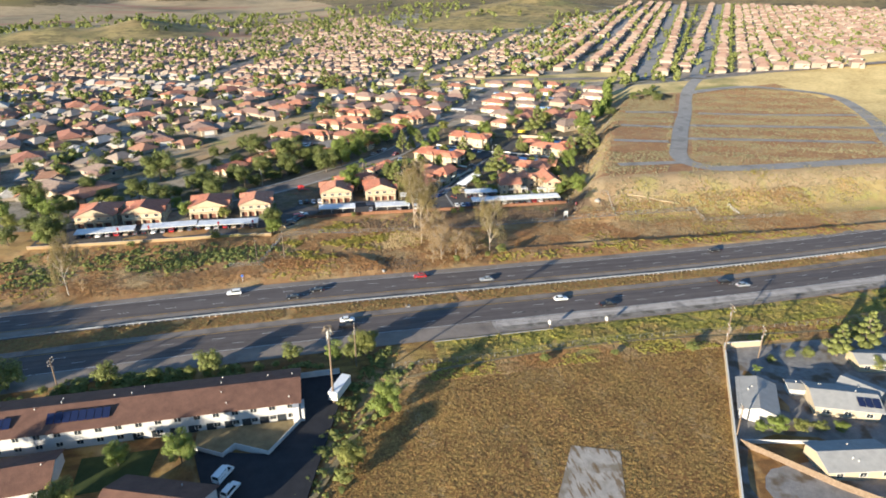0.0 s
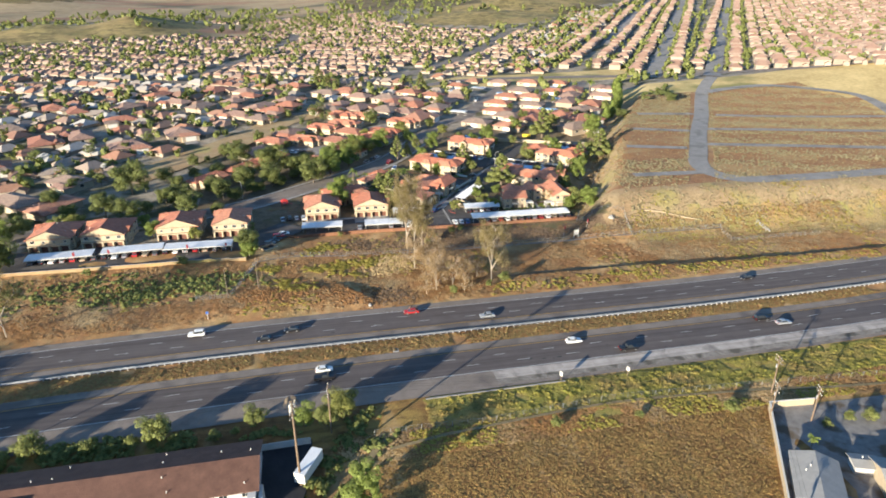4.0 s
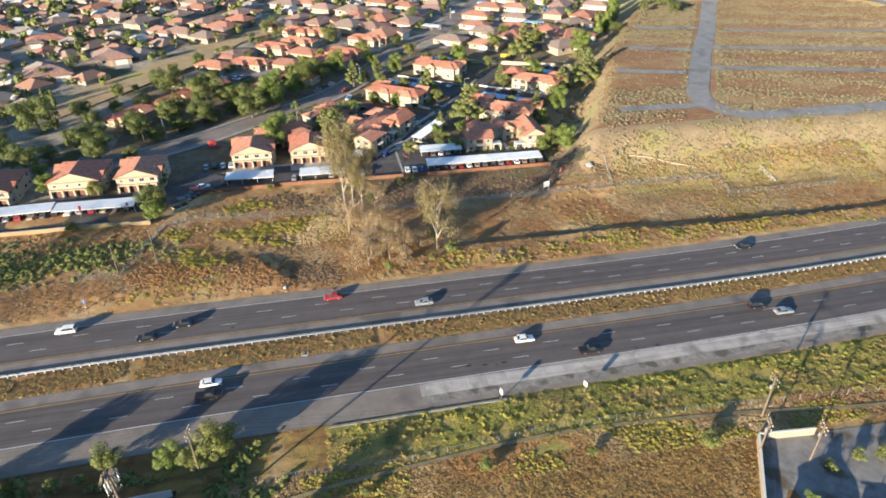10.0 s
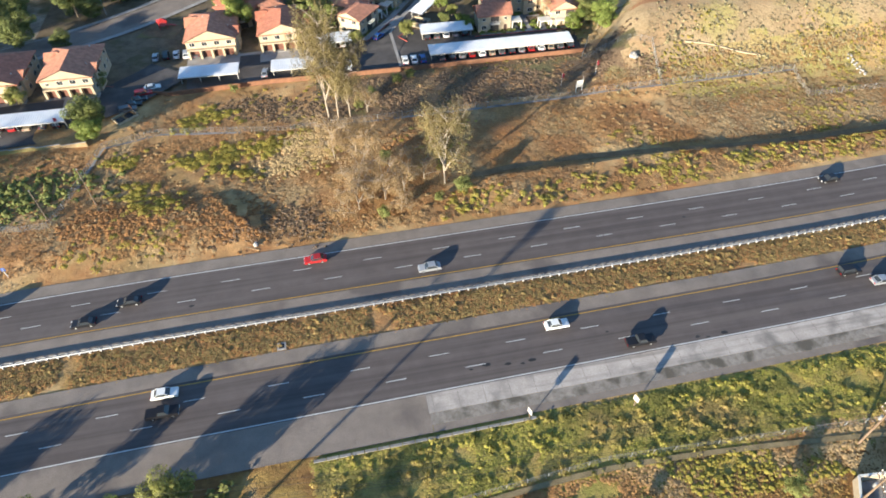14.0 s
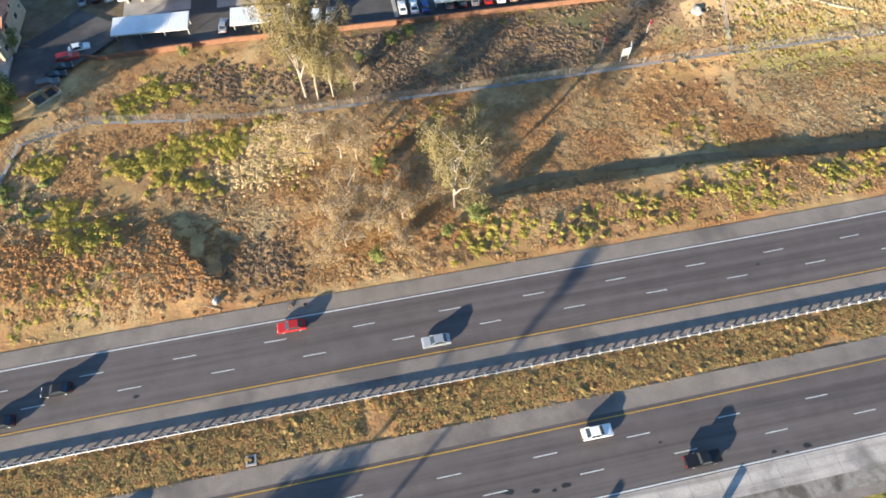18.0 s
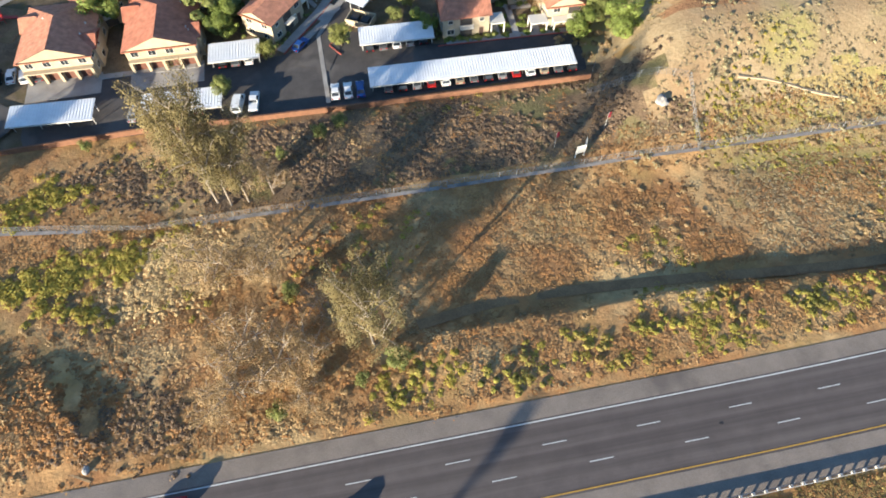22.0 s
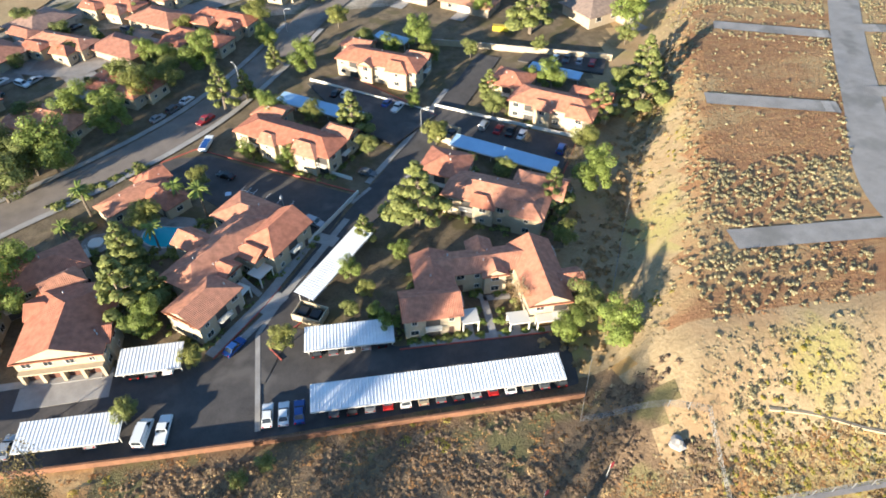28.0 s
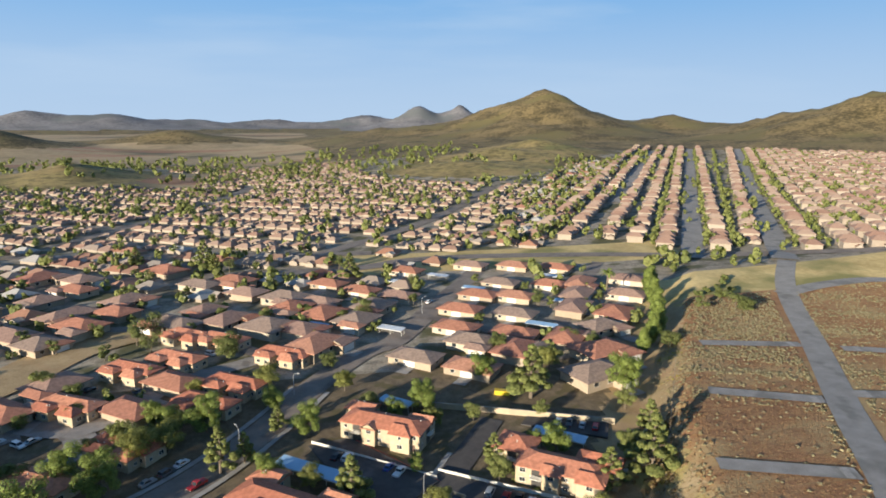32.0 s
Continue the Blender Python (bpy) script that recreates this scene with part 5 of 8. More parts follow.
def palm_template(seed, height):
    rng = random.Random(seed)
    root = thing("palm_tree", pose(0, 0, 0), "green fan palm with a slim trunk", "palm tree")
    part("trunk", Build().tube([(0, 0, -0.5), (0.1, 0, height * 0.5), (0, 0.1, height)], [0.26, 0.2, 0.2], 7), M_BARK, root)
    fr = Build()
    for k in range(26):
        ang, lift = 2 * math.pi * k / 26 * 1.6 + rng.uniform(-0.2, 0.2), rng.uniform(-0.4, 0.9)
        pts = []
        for s in range(5):
            r = 2.3 * s / 4
            pts.append((r * math.cos(ang), r * math.sin(ang), height + lift * r - 0.22 * r * r))
        for s in range(4):
            w0, w1 = 0.36 * (1 - abs(s / 4 - 0.4)), 0.36 * (1 - abs((s + 1) / 4 - 0.4)) * (0.15 if s == 3 else 1)
            sx, sy = -math.sin(ang), math.cos(ang)
            a, c = pts[s], pts[s + 1]
            fr.face([(a[0] + sx * w0, a[1] + sy * w0, a[2] - 0.12), a, c, (c[0] + sx * w1, c[1] + sy * w1, c[2] - 0.12)])
            fr.face([a, (a[0] - sx * w0, a[1] - sy * w0, a[2] - 0.12), (c[0] - sx * w1, c[1] - sy * w1, c[2] - 0.12), c])
    part("crown", fr, M_LEAF, root)
    return root


TREES = {
    "broad": [tree_template("broad", 11 + k, 8, 3.4, mt, M_BARK, 8500, 0.11, "leafy green broadleaf tree with a rounded crown") for k, mt in enumerate((M_LEAF, M_LEAF_OLIVE, M_LEAF_DARK, M_LEAF))],
    "shade": [tree_template("broad", 81 + k, 8, 3.7, M_LEAF_OAK, M_BARK, 7500, 0.12, "dense dark green broadleaf tree with a wide crown") for k in range(3)],
    "pine": [tree_template("pine", 21 + k, 10, 3.4, M_LEAF_DARK, M_BARK, 5500, 0.145, "dark green pine with a ragged crown") for k in range(2)],
    "gum": [tree_template("gum", 31 + k, 15, 5.0, M_LEAF_GREY, M_PALEBARK, 16000, 0.075, "tall grey-green gum tree with pale bark") for k in range(3)],
    "bare": [tree_template("gum", 41 + k, 12, 4.2, M_LEAF_DRY, M_PALEBARK, 7000, 0.07, "half-bare pale tree with dry twigs") for k in range(2)],
    "column": [tree_template("column", 51, 10, 1.1, M_LEAF_DARK, M_BARK, 1000, 0.24, "slim dark green cypress")],
    "tall": [tree_template("column", 61, 14, 3.4, M_LEAF, M_BARK, 8000, 0.2, "tall dense green tree in a row")],
    "palm": [palm_template(3, 7)],
    "olive": [tree_template("broad", 71 + k, 5, 2.4, M_LEAF_DARK, M_BARK, 3600, 0.11, "small grey-green bushy tree") for k in range(2)],
}
NATURAL = {"broad": 8, "shade": 8, "pine": 10, "gum": 15, "bare": 12, "column": 10, "tall": 14, "palm": 7, "olive": 5}
PLACED, COUNT, SET = {}, {}, []
tr = random.Random(17)


YONDER = []


def tree(kind, x, y, h, wide=1.0):
    if kind == "broad" and (x < -64 and y > 100 or y > 235):
        kind, h, wide = "shade", h * 0.95, wide * 0.9
    if kind == "shade" and (y > 262 or x < -150 and y > 150):
        SET.append((x, y))
        YONDER.append((x, y, h, wide))
        return
    COUNT[kind] = COUNT.get(kind, -1) + 1
    k = COUNT[kind] % len(TREES[kind])
    s = h / NATURAL[kind]
    s *= 1.03 if kind == "broad" and y > 60 else 1.0
    SET.append((x, y))
    wide *= 0.86 if kind == "broad" and y > 60 else 1.0
    m = pose(x, y, surface_z(x, y), 0, 0, tr.uniform(0, 360)) @ Matrix.Diagonal((s * wide, s * wide, s, 1))
    if (kind, k) not in PLACED:
        PLACED[kind, k] = True
        TREES[kind][k].matrix_basis = m
    else:
        copy_thing(TREES[kind][k], m)


for x, y, h in ((1, 198, 9), (13, 226, 7), (20, 210, 6), (28, 203, 6), (37, 206, 7), (39, 196, 6), (52, 198, 6), (30, 173, 5), (-9, 173, 6), (2, 170, 6), (15, 153, 6), (-15, 157, 5), (-5, 151, 4), (-26, 147, 5), (-35, 114.5, 6.5), (-32, 102, 8), (-58, 118, 8), (-23, 93, 4), (-33, 83.5, 5), (17.7, 113.4, 4.8), (6.6, 109.6, 3.6), (9.4, 104, 3.6), (6, 99.4, 4), (10.6, 97.6, 4), (12.4, 94, 3.2)):
    tree("broad", x, y, h * 1.15, 1.1)
for x, y, h in ((-7, 94, 4.5), (50, 90, 8), (45, 86, 6), (53, 83, 6), (53, 111, 5), (46, 136, 6), (38, 140, 5), (66, 128, 7), (70, 144, 6), (90, 169, 8), (64, 178, 6), (70, 174, 6), (33, 154, 6), (51, 165, 7), (62, 226, 9), (108, 207, 9), (89, 230, 8), (74, 197, 5), (-61, 183, 10), (-66, 160, 10), (-61, 160, 9), (-45, 191, 9), (-52, 200, 8)):
    tree("broad", x, y, h * 1.2, 1.15)
for x, y, h in ((-40, 209, 8), (-88, 244, 7), (-29, 205, 8), (-13, 232, 8), (8, 246, 6), (-76, 268, 6), (-68, 287, 10), (-60, 272, 9), (-30, 260, 7), (-18, 351, 8), (-19, 299, 7), (2, 371, 6), (54, 344, 8), (109, 299, 9), (25, 296, 11), (53, 446, 8), (126, 465, 8), (-47, 401, 9), (-86, 380, 9), (-64, 292, 11), (17, 397, 9), (189, 276, 8), (191, 266, 8), (175, 267, 7), (192, 260, 7), (142, 237, 8)):
    tree("broad", x, y, h * 1.1, 1.25)
for x, y, h in ((-196, 175, 12), (-168, 236, 10), (-196, 219, 8), (-158, 149, 11), (-187, 95, 9), (-192, 89, 9), (-183, 59, 7), (-167, 95, 8), (-174, 97, 8), (-119, 144, 9), (-107, 130, 8), (-92, 174, 10), (-83, 174, 9), (-74, 158, 8), (-141, 97, 6), (-134, 82, 5), (-117, 76, 5), (-97, 82, 5), (-95, 57, 7), (-126, 114, 7), (-113, 110, 6), (-193, 143, 8), (-225, 212, 8), (-230, 178, 9), (-150, 108, 7), (-145, 118, 7), (-100, 140, 8)):
    tree("broad", x, y, h * 1.1, 1.25)
for x, y, h in ((-70, 150, 8), (-78, 168, 9), (-90, 150, 8), (-104, 150, 8), (-134, 135, 9), (-50, 176, 8), (-38, 196, 8), (-30, 218, 7), (-10, 216, 7), (-98, 200, 7), (-110, 190, 8), (-120, 170, 7), (-146, 168, 9), (-210, 120, 8), (-204, 105, 9), (-215, 90, 9), (-178, 120, 8), (-162, 118, 7)):
    tree("broad", x, y, h * 1.1, 1.3)
for x, y, h in ((-22, 182, 13), (-16, 186, 9), (12, 162, 9), (-38.5, 122.8, 11.5), (-35.6, 107, 11), (-30.4, 110.4, 8.5), (23, 123, 12), (10.8, 121, 7), (54, 123, 8), (78, 156, 12), (92, 159, 12), (52, 174, 9), (75, 210, 13), (-8, 203, 8), (100, 176, 9), (-104, 424, 13), (-62, 408, 13), (-55, 402, 12), (22, 368, 11)):
    tree("pine", x, y, h * 1.05, 1.2)
for x, y, h in ((39, 95, 7), (64, 135, 7), (56, 150, 6)):
    tree("bare", x, y, h, 1.1)
tree("bare", 45, 93, 10)
tree("bare", -180, 176, 11)
for x, y, h in ((169, 304, 15), (162, 286, 14), (155, 270, 14), (147, 256, 14), (139, 246, 12), (131, 238, 10), (176, 314, 12)):
    tree("tall", x, y, h)
for x, y, h in ((-167, 186, 9), (-162, 183, 10), (-173, 180, 7), (-112, 414, 14), (-116, 420, 12)):
    tree("column", x, y, h)
for x, y, h in ((-30, 140, 7), (-24, 136, 8), (-33, 126, 7), (-50, 141, 8), (-52, 131, 6), (38, -79, 4), (150, 312, 12)):
    tree("palm", x, y, h)
# the gum trees on the bank
for x, y, h, w in ((-9.5, 20.8, 22, 0.85), (-32, 54.3, 26, 0.7), (-28.8, 54.6, 22, 0.7), (-34.5, 55.5, 21, 0.75)):
    tree("gum", x, y, h, w)
for x, y, h, w in ((-34.4, 37.2, 20, 0.8), (-29, 37.5, 18, 0.85), (-26, 36.5, 15, 0.9), (-30.2, 16, 17, 1.0), (-28.9, 22.5, 18, 1.0), (-19.3, 20, 16, 1.0), (-24, 18, 17, 1.0), (-34, 14, 11, 1.1), (-14, 24, 12, 1.0), (-21, 13.5, 10, 1.1), (-17, 29, 11, 1.1), (-24, 55.5, 14, 0.9)):
    tree("bare", x, y, h, w * 1.45)
for x, y, h in ((-25, 12, 3), (-6, 17, 4), (-12, 15, 4), (-22, 33, 4), (-10, 70, 5), (-14, 68, 4), (-22, 64, 4), (-26, 58, 4), (-60, 74, 4), (-118, 52, 5), (-150, 50, 5)):
    tree("olive", x, y, h)
# south of the freeway
for x, y, h in ((-65, -46, 8.5), (-69, -48, 7), (-74, -47, 6.5), (-62, -73, 7), (-72, -90, 7), (-74, -95, 5), (-124, -79, 7), (-110, -81, 6), (-132, -92, 8), (74, -82, 5)):
    tree("broad", x, y, h, 1.05)
for x, y, h in ((-108, -45, 8), (-86, -44, 8), (-160, -44, 11), (-167, -45, 12), (-175, -44, 12), (-184, -46, 13), (-196, -45, 14), (-205, -44, 17), (-213, -46, 19), (-222, -44, 18), (-231, -46, 20), (-241, -44, 20), (-135, -45, 7),  (-38, -60, 3), (-15, -59, 3.2), (6, -60, 3.2), (29, -62.5, 4), (55, -71, 4), (60, -72, 4), (48, -72, 3.5)):
    tree("olive", x, y, h, 1.15)
for x, y, h in ((69, -73, 11), (80, -71, 9)):
    tree("pine", x, y, h, 1.1)
for x, y in ((26, -98), (30, -99), (35.5, -100), (40, -101), (45, -102)):
    tree("broad", x, y, 3.2, 1.35)
for k in range(14):
    tree("olive", -150 + k * 4.6, -47.5 + tr.uniform(-0.8, 0.8), tr.uniform(2.4, 4.2), 1.25)


# ---- shrubs and grasses, past counting ----
def scatter(name, n, spot, size, cards, mat, label, seed, flat=0.7, tall=0.0, leaf=0.0):
    """Low clumps of leaf cards over the ground where spot(x, y) allows."""
    rng = np.random.default_rng(seed)
    cs, rs, tilt = [], [], []
    while len(cs) < n:
        p = spot(rng)
        if p is None:
            continue
        s = size[0] + (size[1] - size[0]) * rng.uniform() ** 2
        zc = surface_z(p[0], p[1])
        cs.append((p[0], p[1], zc + (0.03 if flat < 0.1 else 0.02 + s * 0.3 * flat)))
        tilt.append((surface_z(p[0] + 0.8, p[1]) - zc, surface_z(p[0], p[1] + 0.8) - zc))
        rs.append(s)
    cs, rs, tilt = np.repeat(np.array(cs), cards, 0), np.repeat(np.array(rs), cards), np.repeat(np.clip(np.array(tilt) / 0.8, -0.7, 0.7), cards, 0)
    m = len(rs)
    d = rng.normal(size=(m, 3))
    d /= np.linalg.norm(d, axis=1)[:, None]
    d[:, 2] = np.abs(d[:, 2]) * (flat * 0.5 if flat < 0.1 else flat - 0.02)
    pos = cs + d * rs[:, None] * rng.uniform(0.3, 0.9, (m, 1))
    pos[:, 2] += ((pos - cs)[:, :2] * tilt).sum(1)
    nrm = d * min(1.0, 2.5 * flat) + rng.normal(scale=0.5 if flat > 0.3 else (0.22 if flat > 0.1 else 0.09), size=(m, 3)) + np.array([0, -0.1, 0.9])
    nrm[:, 2] = np.abs(nrm[:, 2])
    nrm[:, :2] -= tilt * nrm[:, 2:]
    a = np.cross(nrm, rng.normal(size=(m, 3)))
    a /= np.linalg.norm(a, axis=1)[:, None] + 1e-9
    b = np.cross(nrm / (np.linalg.norm(nrm, axis=1)[:, None] + 1e-9), a)
    b[:, 2] += tall
    s = rs[:, None] * rng.uniform(0.25, 0.55, (m, 1)) * (1.0 if cards < 8 else (8 / cards) ** 0.5)
    if leaf:
        s = leaf * rng.uniform(0.6, 1.4, (m, 1))
    q = np.stack([pos - a * s - b * s, pos + a * s * 0.8 - b * s * 0.7, pos + a * s * 0.6 + b * s, pos - a * s * 0.7 + b * s * 0.8], 1).reshape(-1, 3)
    up = d * (0.22 if flat < 0.1 else 0.5) + np.array([0, 0, 0.5]) + 0.2 * nrm / (np.linalg.norm(nrm, axis=1)[:, None] + 1e-9)
    ob = new(name, cards_mesh(name, (q, up), mat))
    return tagged(ob, label, "vegetation", kind="stuff")


def patchy(x, y, f, shift, low):
    return noise.noise(Vector((x * f, y * f, shift))) > low


def in_box(rng, x0, y0, x1, y1):
    return rng.uniform(x0, x1), rng.uniform(y0, y1)


def bank_spot(low, f=0.05, shift=0.0, box=(-190, 8.2, 160, 74)):
    def spot(rng):
        x, y = in_box(rng, *box)
        if y < 8.2 + bend(x) or (y > 53 and x < -96) or (y > 57 and pad_side(x, y) > 6) or not patchy(x, y, f, shift, low):
            return None
        if abs(y - (24.2 - 4 * step(40, 85, x))) < 1.3 and x > 0 or y > 53 and x < 50 and rng.uniform() > 0.3:
            return None
        return x, y
    return spot


def plain_spot(box, low=-1.0, f=0.06, shift=0.0):
    def spot(rng):
        x, y = in_box(rng, *box)
        return (x, y) if patchy(x, y, f, shift, low) else None
    return spot


M_PALESTRAW = varied("pale_straw_drifts", [(0.56, 0.41, 0.20), (0.62, 0.46, 0.235), (0.50, 0.355, 0.165)], 0.9, "island", tint=0.2, leaf=0.3)
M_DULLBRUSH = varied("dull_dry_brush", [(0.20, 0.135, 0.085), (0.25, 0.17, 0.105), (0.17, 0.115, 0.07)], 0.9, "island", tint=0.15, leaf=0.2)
M_BROWN = varied("orange_brown_grass", [(0.36, 0.178, 0.066), (0.40, 0.20, 0.075), (0.345, 0.168, 0.062), (0.38, 0.205, 0.078)], 0.9, "island", tint=0.15, leaf=0.3)
scatter("straw_grass", 13000, bank_spot(-0.25, 0.05, 4.0), (1.0, 2.8), 10, M_STRAW, "dry straw-coloured grass on the bank", 1, 0.06, leaf=0.15)
scatter("brown_grass", 6000, bank_spot(-0.1, 0.06, 24.0), (1.0, 2.8), 10, M_BROWN, "orange-brown dry grass on the bank", 21, 0.06, leaf=0.15)
scatter("green_weeds", 520, bank_spot(0.24, 0.035, 9.0), (0.5, 1.7), 46, M_WEED, "yellow-green weeds in clumps on the bank", 2, 0.14, leaf=0.12)


def clumps(centres, spread):
    def spot(rng):
        c = centres[int(rng.integers(len(centres)))]
        return c[0] + rng.normal() * spread, c[1] + rng.normal() * spread * 0.75
    return spot


scatter("bushy_weeds", 380, clumps([(-70, 44), (-57, 36), (-82, 34), (-77, 28), (-65, 63), (-72, 60), (-87, 46), (-60, 46), (-51, 46), (-64, 42)], 2.6), (0.7, 1.9), 80, M_WEED, "bushy bright green weeds on the bank", 31, 0.28, leaf=0.14)
scatter("roadside_weeds", 110, clumps([(36, 15.5), (63, 14.7), (49, 15.6), (13, 10.6), (9.4, 12), (24, 14), (-4, 13), (76, 14.5), (92, 15.5)], 2.0), (0.6, 1.3), 60, M_LUSH, "bright green weeds beside the road", 32, 0.45, leaf=0.13)
scatter("pale_straw", 900, clumps([(-44, 44), (-47, 37), (-40, 46), (-40, 40)], 3.6), (0.5, 1.3), 16, M_PALESTRAW, "pale straw grass flattened in drifts", 35, 0.1, leaf=0.17)
scatter("rust_brush", 1300, clumps([(-72, 25), (-80, 20), (-64, 20), (-58, 16), (-88, 27), (-20, 30), (-16, 40), (-55, 21), (-90, 22)], 4.2), (0.4, 1.1), 16, M_BROWN, "rust-brown dry weeds on the mound", 36, 0.14, leaf=0.14)
scatter("purple_brush", 900, clumps([(-60, 65), (-52, 67), (-44, 64), (-38, 60), (-50, 60), (-46, 18), (-42, 13), (-54, 15), (-20, 62), (-12, 60)], 3.2), (0.4, 1.1), 18, M_DULLBRUSH, "dull brown-grey dry brush", 37, 0.22, leaf=0.13)
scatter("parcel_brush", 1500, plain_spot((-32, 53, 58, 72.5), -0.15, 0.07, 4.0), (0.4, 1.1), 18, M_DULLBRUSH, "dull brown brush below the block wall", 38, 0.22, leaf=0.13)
scatter("dark_brush", 700, bank_spot(0.02, 0.04, 14.0), (0.5, 1.6), 40, M_LEAF_DRY, "brown dry brush on the bank", 3, 0.25, leaf=0.12)
scatter("verge_weeds", 380, plain_spot((-10, 9.0, 150, 17), -0.1, 0.1, 2.0), (0.5, 1.4), 42, M_WEED, "yellow-green weeds along the verge", 4, 0.16, leaf=0.12)


def median_spot(rng):
    x = rng.uniform(-190, 190)
    y = rng.uniform(-19.0 + NEAR * x + 0.4, -13.2) + bend(x)
    return (x, y) if patchy(x, y, 0.12, 1.0, -0.35) else None


scatter("median_grass", 6500, median_spot, (0.8, 2.0), 9, M_MEDIAN, "dry grass and brush on the median", 5, 0.06, leaf=0.13)
scatter("median_weeds", 2200, median_spot, (0.8, 2.0), 10, M_BROWN, "rust-brown grass on the median", 25, 0.06, leaf=0.14)
scatter("median_brush", 420, median_spot, (0.3, 0.8), 14, M_MEDIAN, "grey brush on the median", 6, 0.25)


def verge_spot(rng):
    x = rng.uniform(-44, 190)
    y = rng.uniform(-54, -42.3) + bend(x) + NEAR * x
    return (x, y) if patchy(x, y, 0.16, 6.0, -0.34) else None


scatter("lush_weeds", 19000, verge_spot, (0.6, 1.5), 9, M_LUSH, "bright yellow-green weeds beside the shoulder", 7, 0.06, leaf=0.15)


scatter("verge_clumps", 700, verge_spot, (0.5, 1.3), 30, M_LUSH, "leafy bright green weed clumps beside the shoulder", 71, 0.35, leaf=0.14)


def on_pad(x, y):
    ring = ((-21, -94), (-30, -109), (-16, -112), (-10.5, -98))
    return all((b[0] - a[0]) * (y - a[1]) - (b[1] - a[1]) * (x - a[0]) > 0 for a, b in zip(ring, ring[1:] + ring[:1]))


def field_spot(rng):
    x, y = in_box(rng, -78, -150, 39, -58)
    if x > 39.2 - (-63 - y) * 0.585 - 0.8 or x < -58 + (y + 54) * 0.55 or (on_pad(x, y) and rng.uniform() > 0.07):
        return None
    return x, y


M_RUST = varied("rust_brown_grass", [(0.20, 0.104, 0.033), (0.27, 0.15, 0.047), (0.15, 0.076, 0.025), (0.30, 0.20, 0.06)], 0.9, "island", tint=0.4)
scatter("field_grass", 34000, field_spot, (0.5, 1.2), 5, M_RUST, "rust-brown dry grass filling the field", 8, 0.06, leaf=0.14)
scatter("edge_straw", 9000, plain_spot((-66, -62.5, 150, -53), -0.5, 0.06, 13.0), (0.5, 1.2), 5, M_STRAW, "dry straw grass along the field edge", 91, 0.06, leaf=0.15)
scatter("field_edge_weeds", 3000, plain_spot((-50, -62, 130, -54), -0.2, 0.06, 3.0), (0.2, 0.7), 9, M_WEED, "yellow-green weeds along the field edge", 9, 0.18)
scatter("motel_shrubs", 420, plain_spot((-200, -49.5, -66, -43), -0.1, 0.08, 8.0), (0.6, 1.7), 26, M_LEAF_DARK, "dark green shrubs between motel and freeway", 92, 0.7)
scatter("drive_hedge", 240, clumps([(-62, -50), (-65, -54), (-68, -60), (-71, -66), (-74, -72), (-76, -78), (-78, -84), (-60, -46), (-58, -56)], 1.5), (0.5, 1.5), 30, M_LEAF_DARK, "dark green hedge shrubs along the motel drive", 93, 0.7)
scatter("ditch_brush", 170, lambda r: (lambda t, o: (-57 - 26 * t + o, -53 - 46 * t))(r.uniform(), r.normal() * 3.5), (0.4, 1.2), 9, M_LEAF_DARK, "dark brush along the drain channel", 10)


def slope_spot(low):
    def spot(rng):
        x, y = in_box(rng, 45, 47, 235, 250)
        s1 = pad_side(x, y)
        if x < 61 and y < 72 and s1 < 12:
            return None
        if s1 < 1 or (s1 > 10 and y > 74) or not patchy(x, y, 0.05, 8.0, low):
            return None
        return x, y
    return spot


scatter("slope_grass", 6000, slope_spot(-0.4), (0.4, 0.9), 5, M_DRYSAND, "short straw grass over the slope", 41, 0.06, leaf=0.14)
scatter("gold_grass", 5000, plain_spot((62, 24, 190, 58), -0.25, 0.05, 17.0), (0.5, 1.3), 5, M_DRYSAND, "golden grass on the eastern bank", 43, 0.06, leaf=0.15)
scatter("gold_weeds", 560, plain_spot((56, 24, 190, 60), 0.1, 0.05, 19.0), (0.35, 1.0), 20, M_WEED, "yellow-green weeds on the eastern bank", 44, 0.15, leaf=0.13)
scatter("slope_brush", 900, slope_spot(-0.3), (0.45, 1.05), 26, M_SAGE, "grey-tan brush dotted over the slope", 11, 0.5, leaf=0.14)
scatter("slope_weeds", 260, slope_spot(0.25), (0.35, 0.8), 20, M_WEED, "green weeds on the slope", 12, leaf=0.13)


STUBS = ((126, 187, 156, 173), (101, 145, 131, 134), (80, 94.4, 114, 91.6), (150, 229, 186, 219), (198, 212, 300, 178), (166, 176, 290, 138), (143, 140, 250, 108))


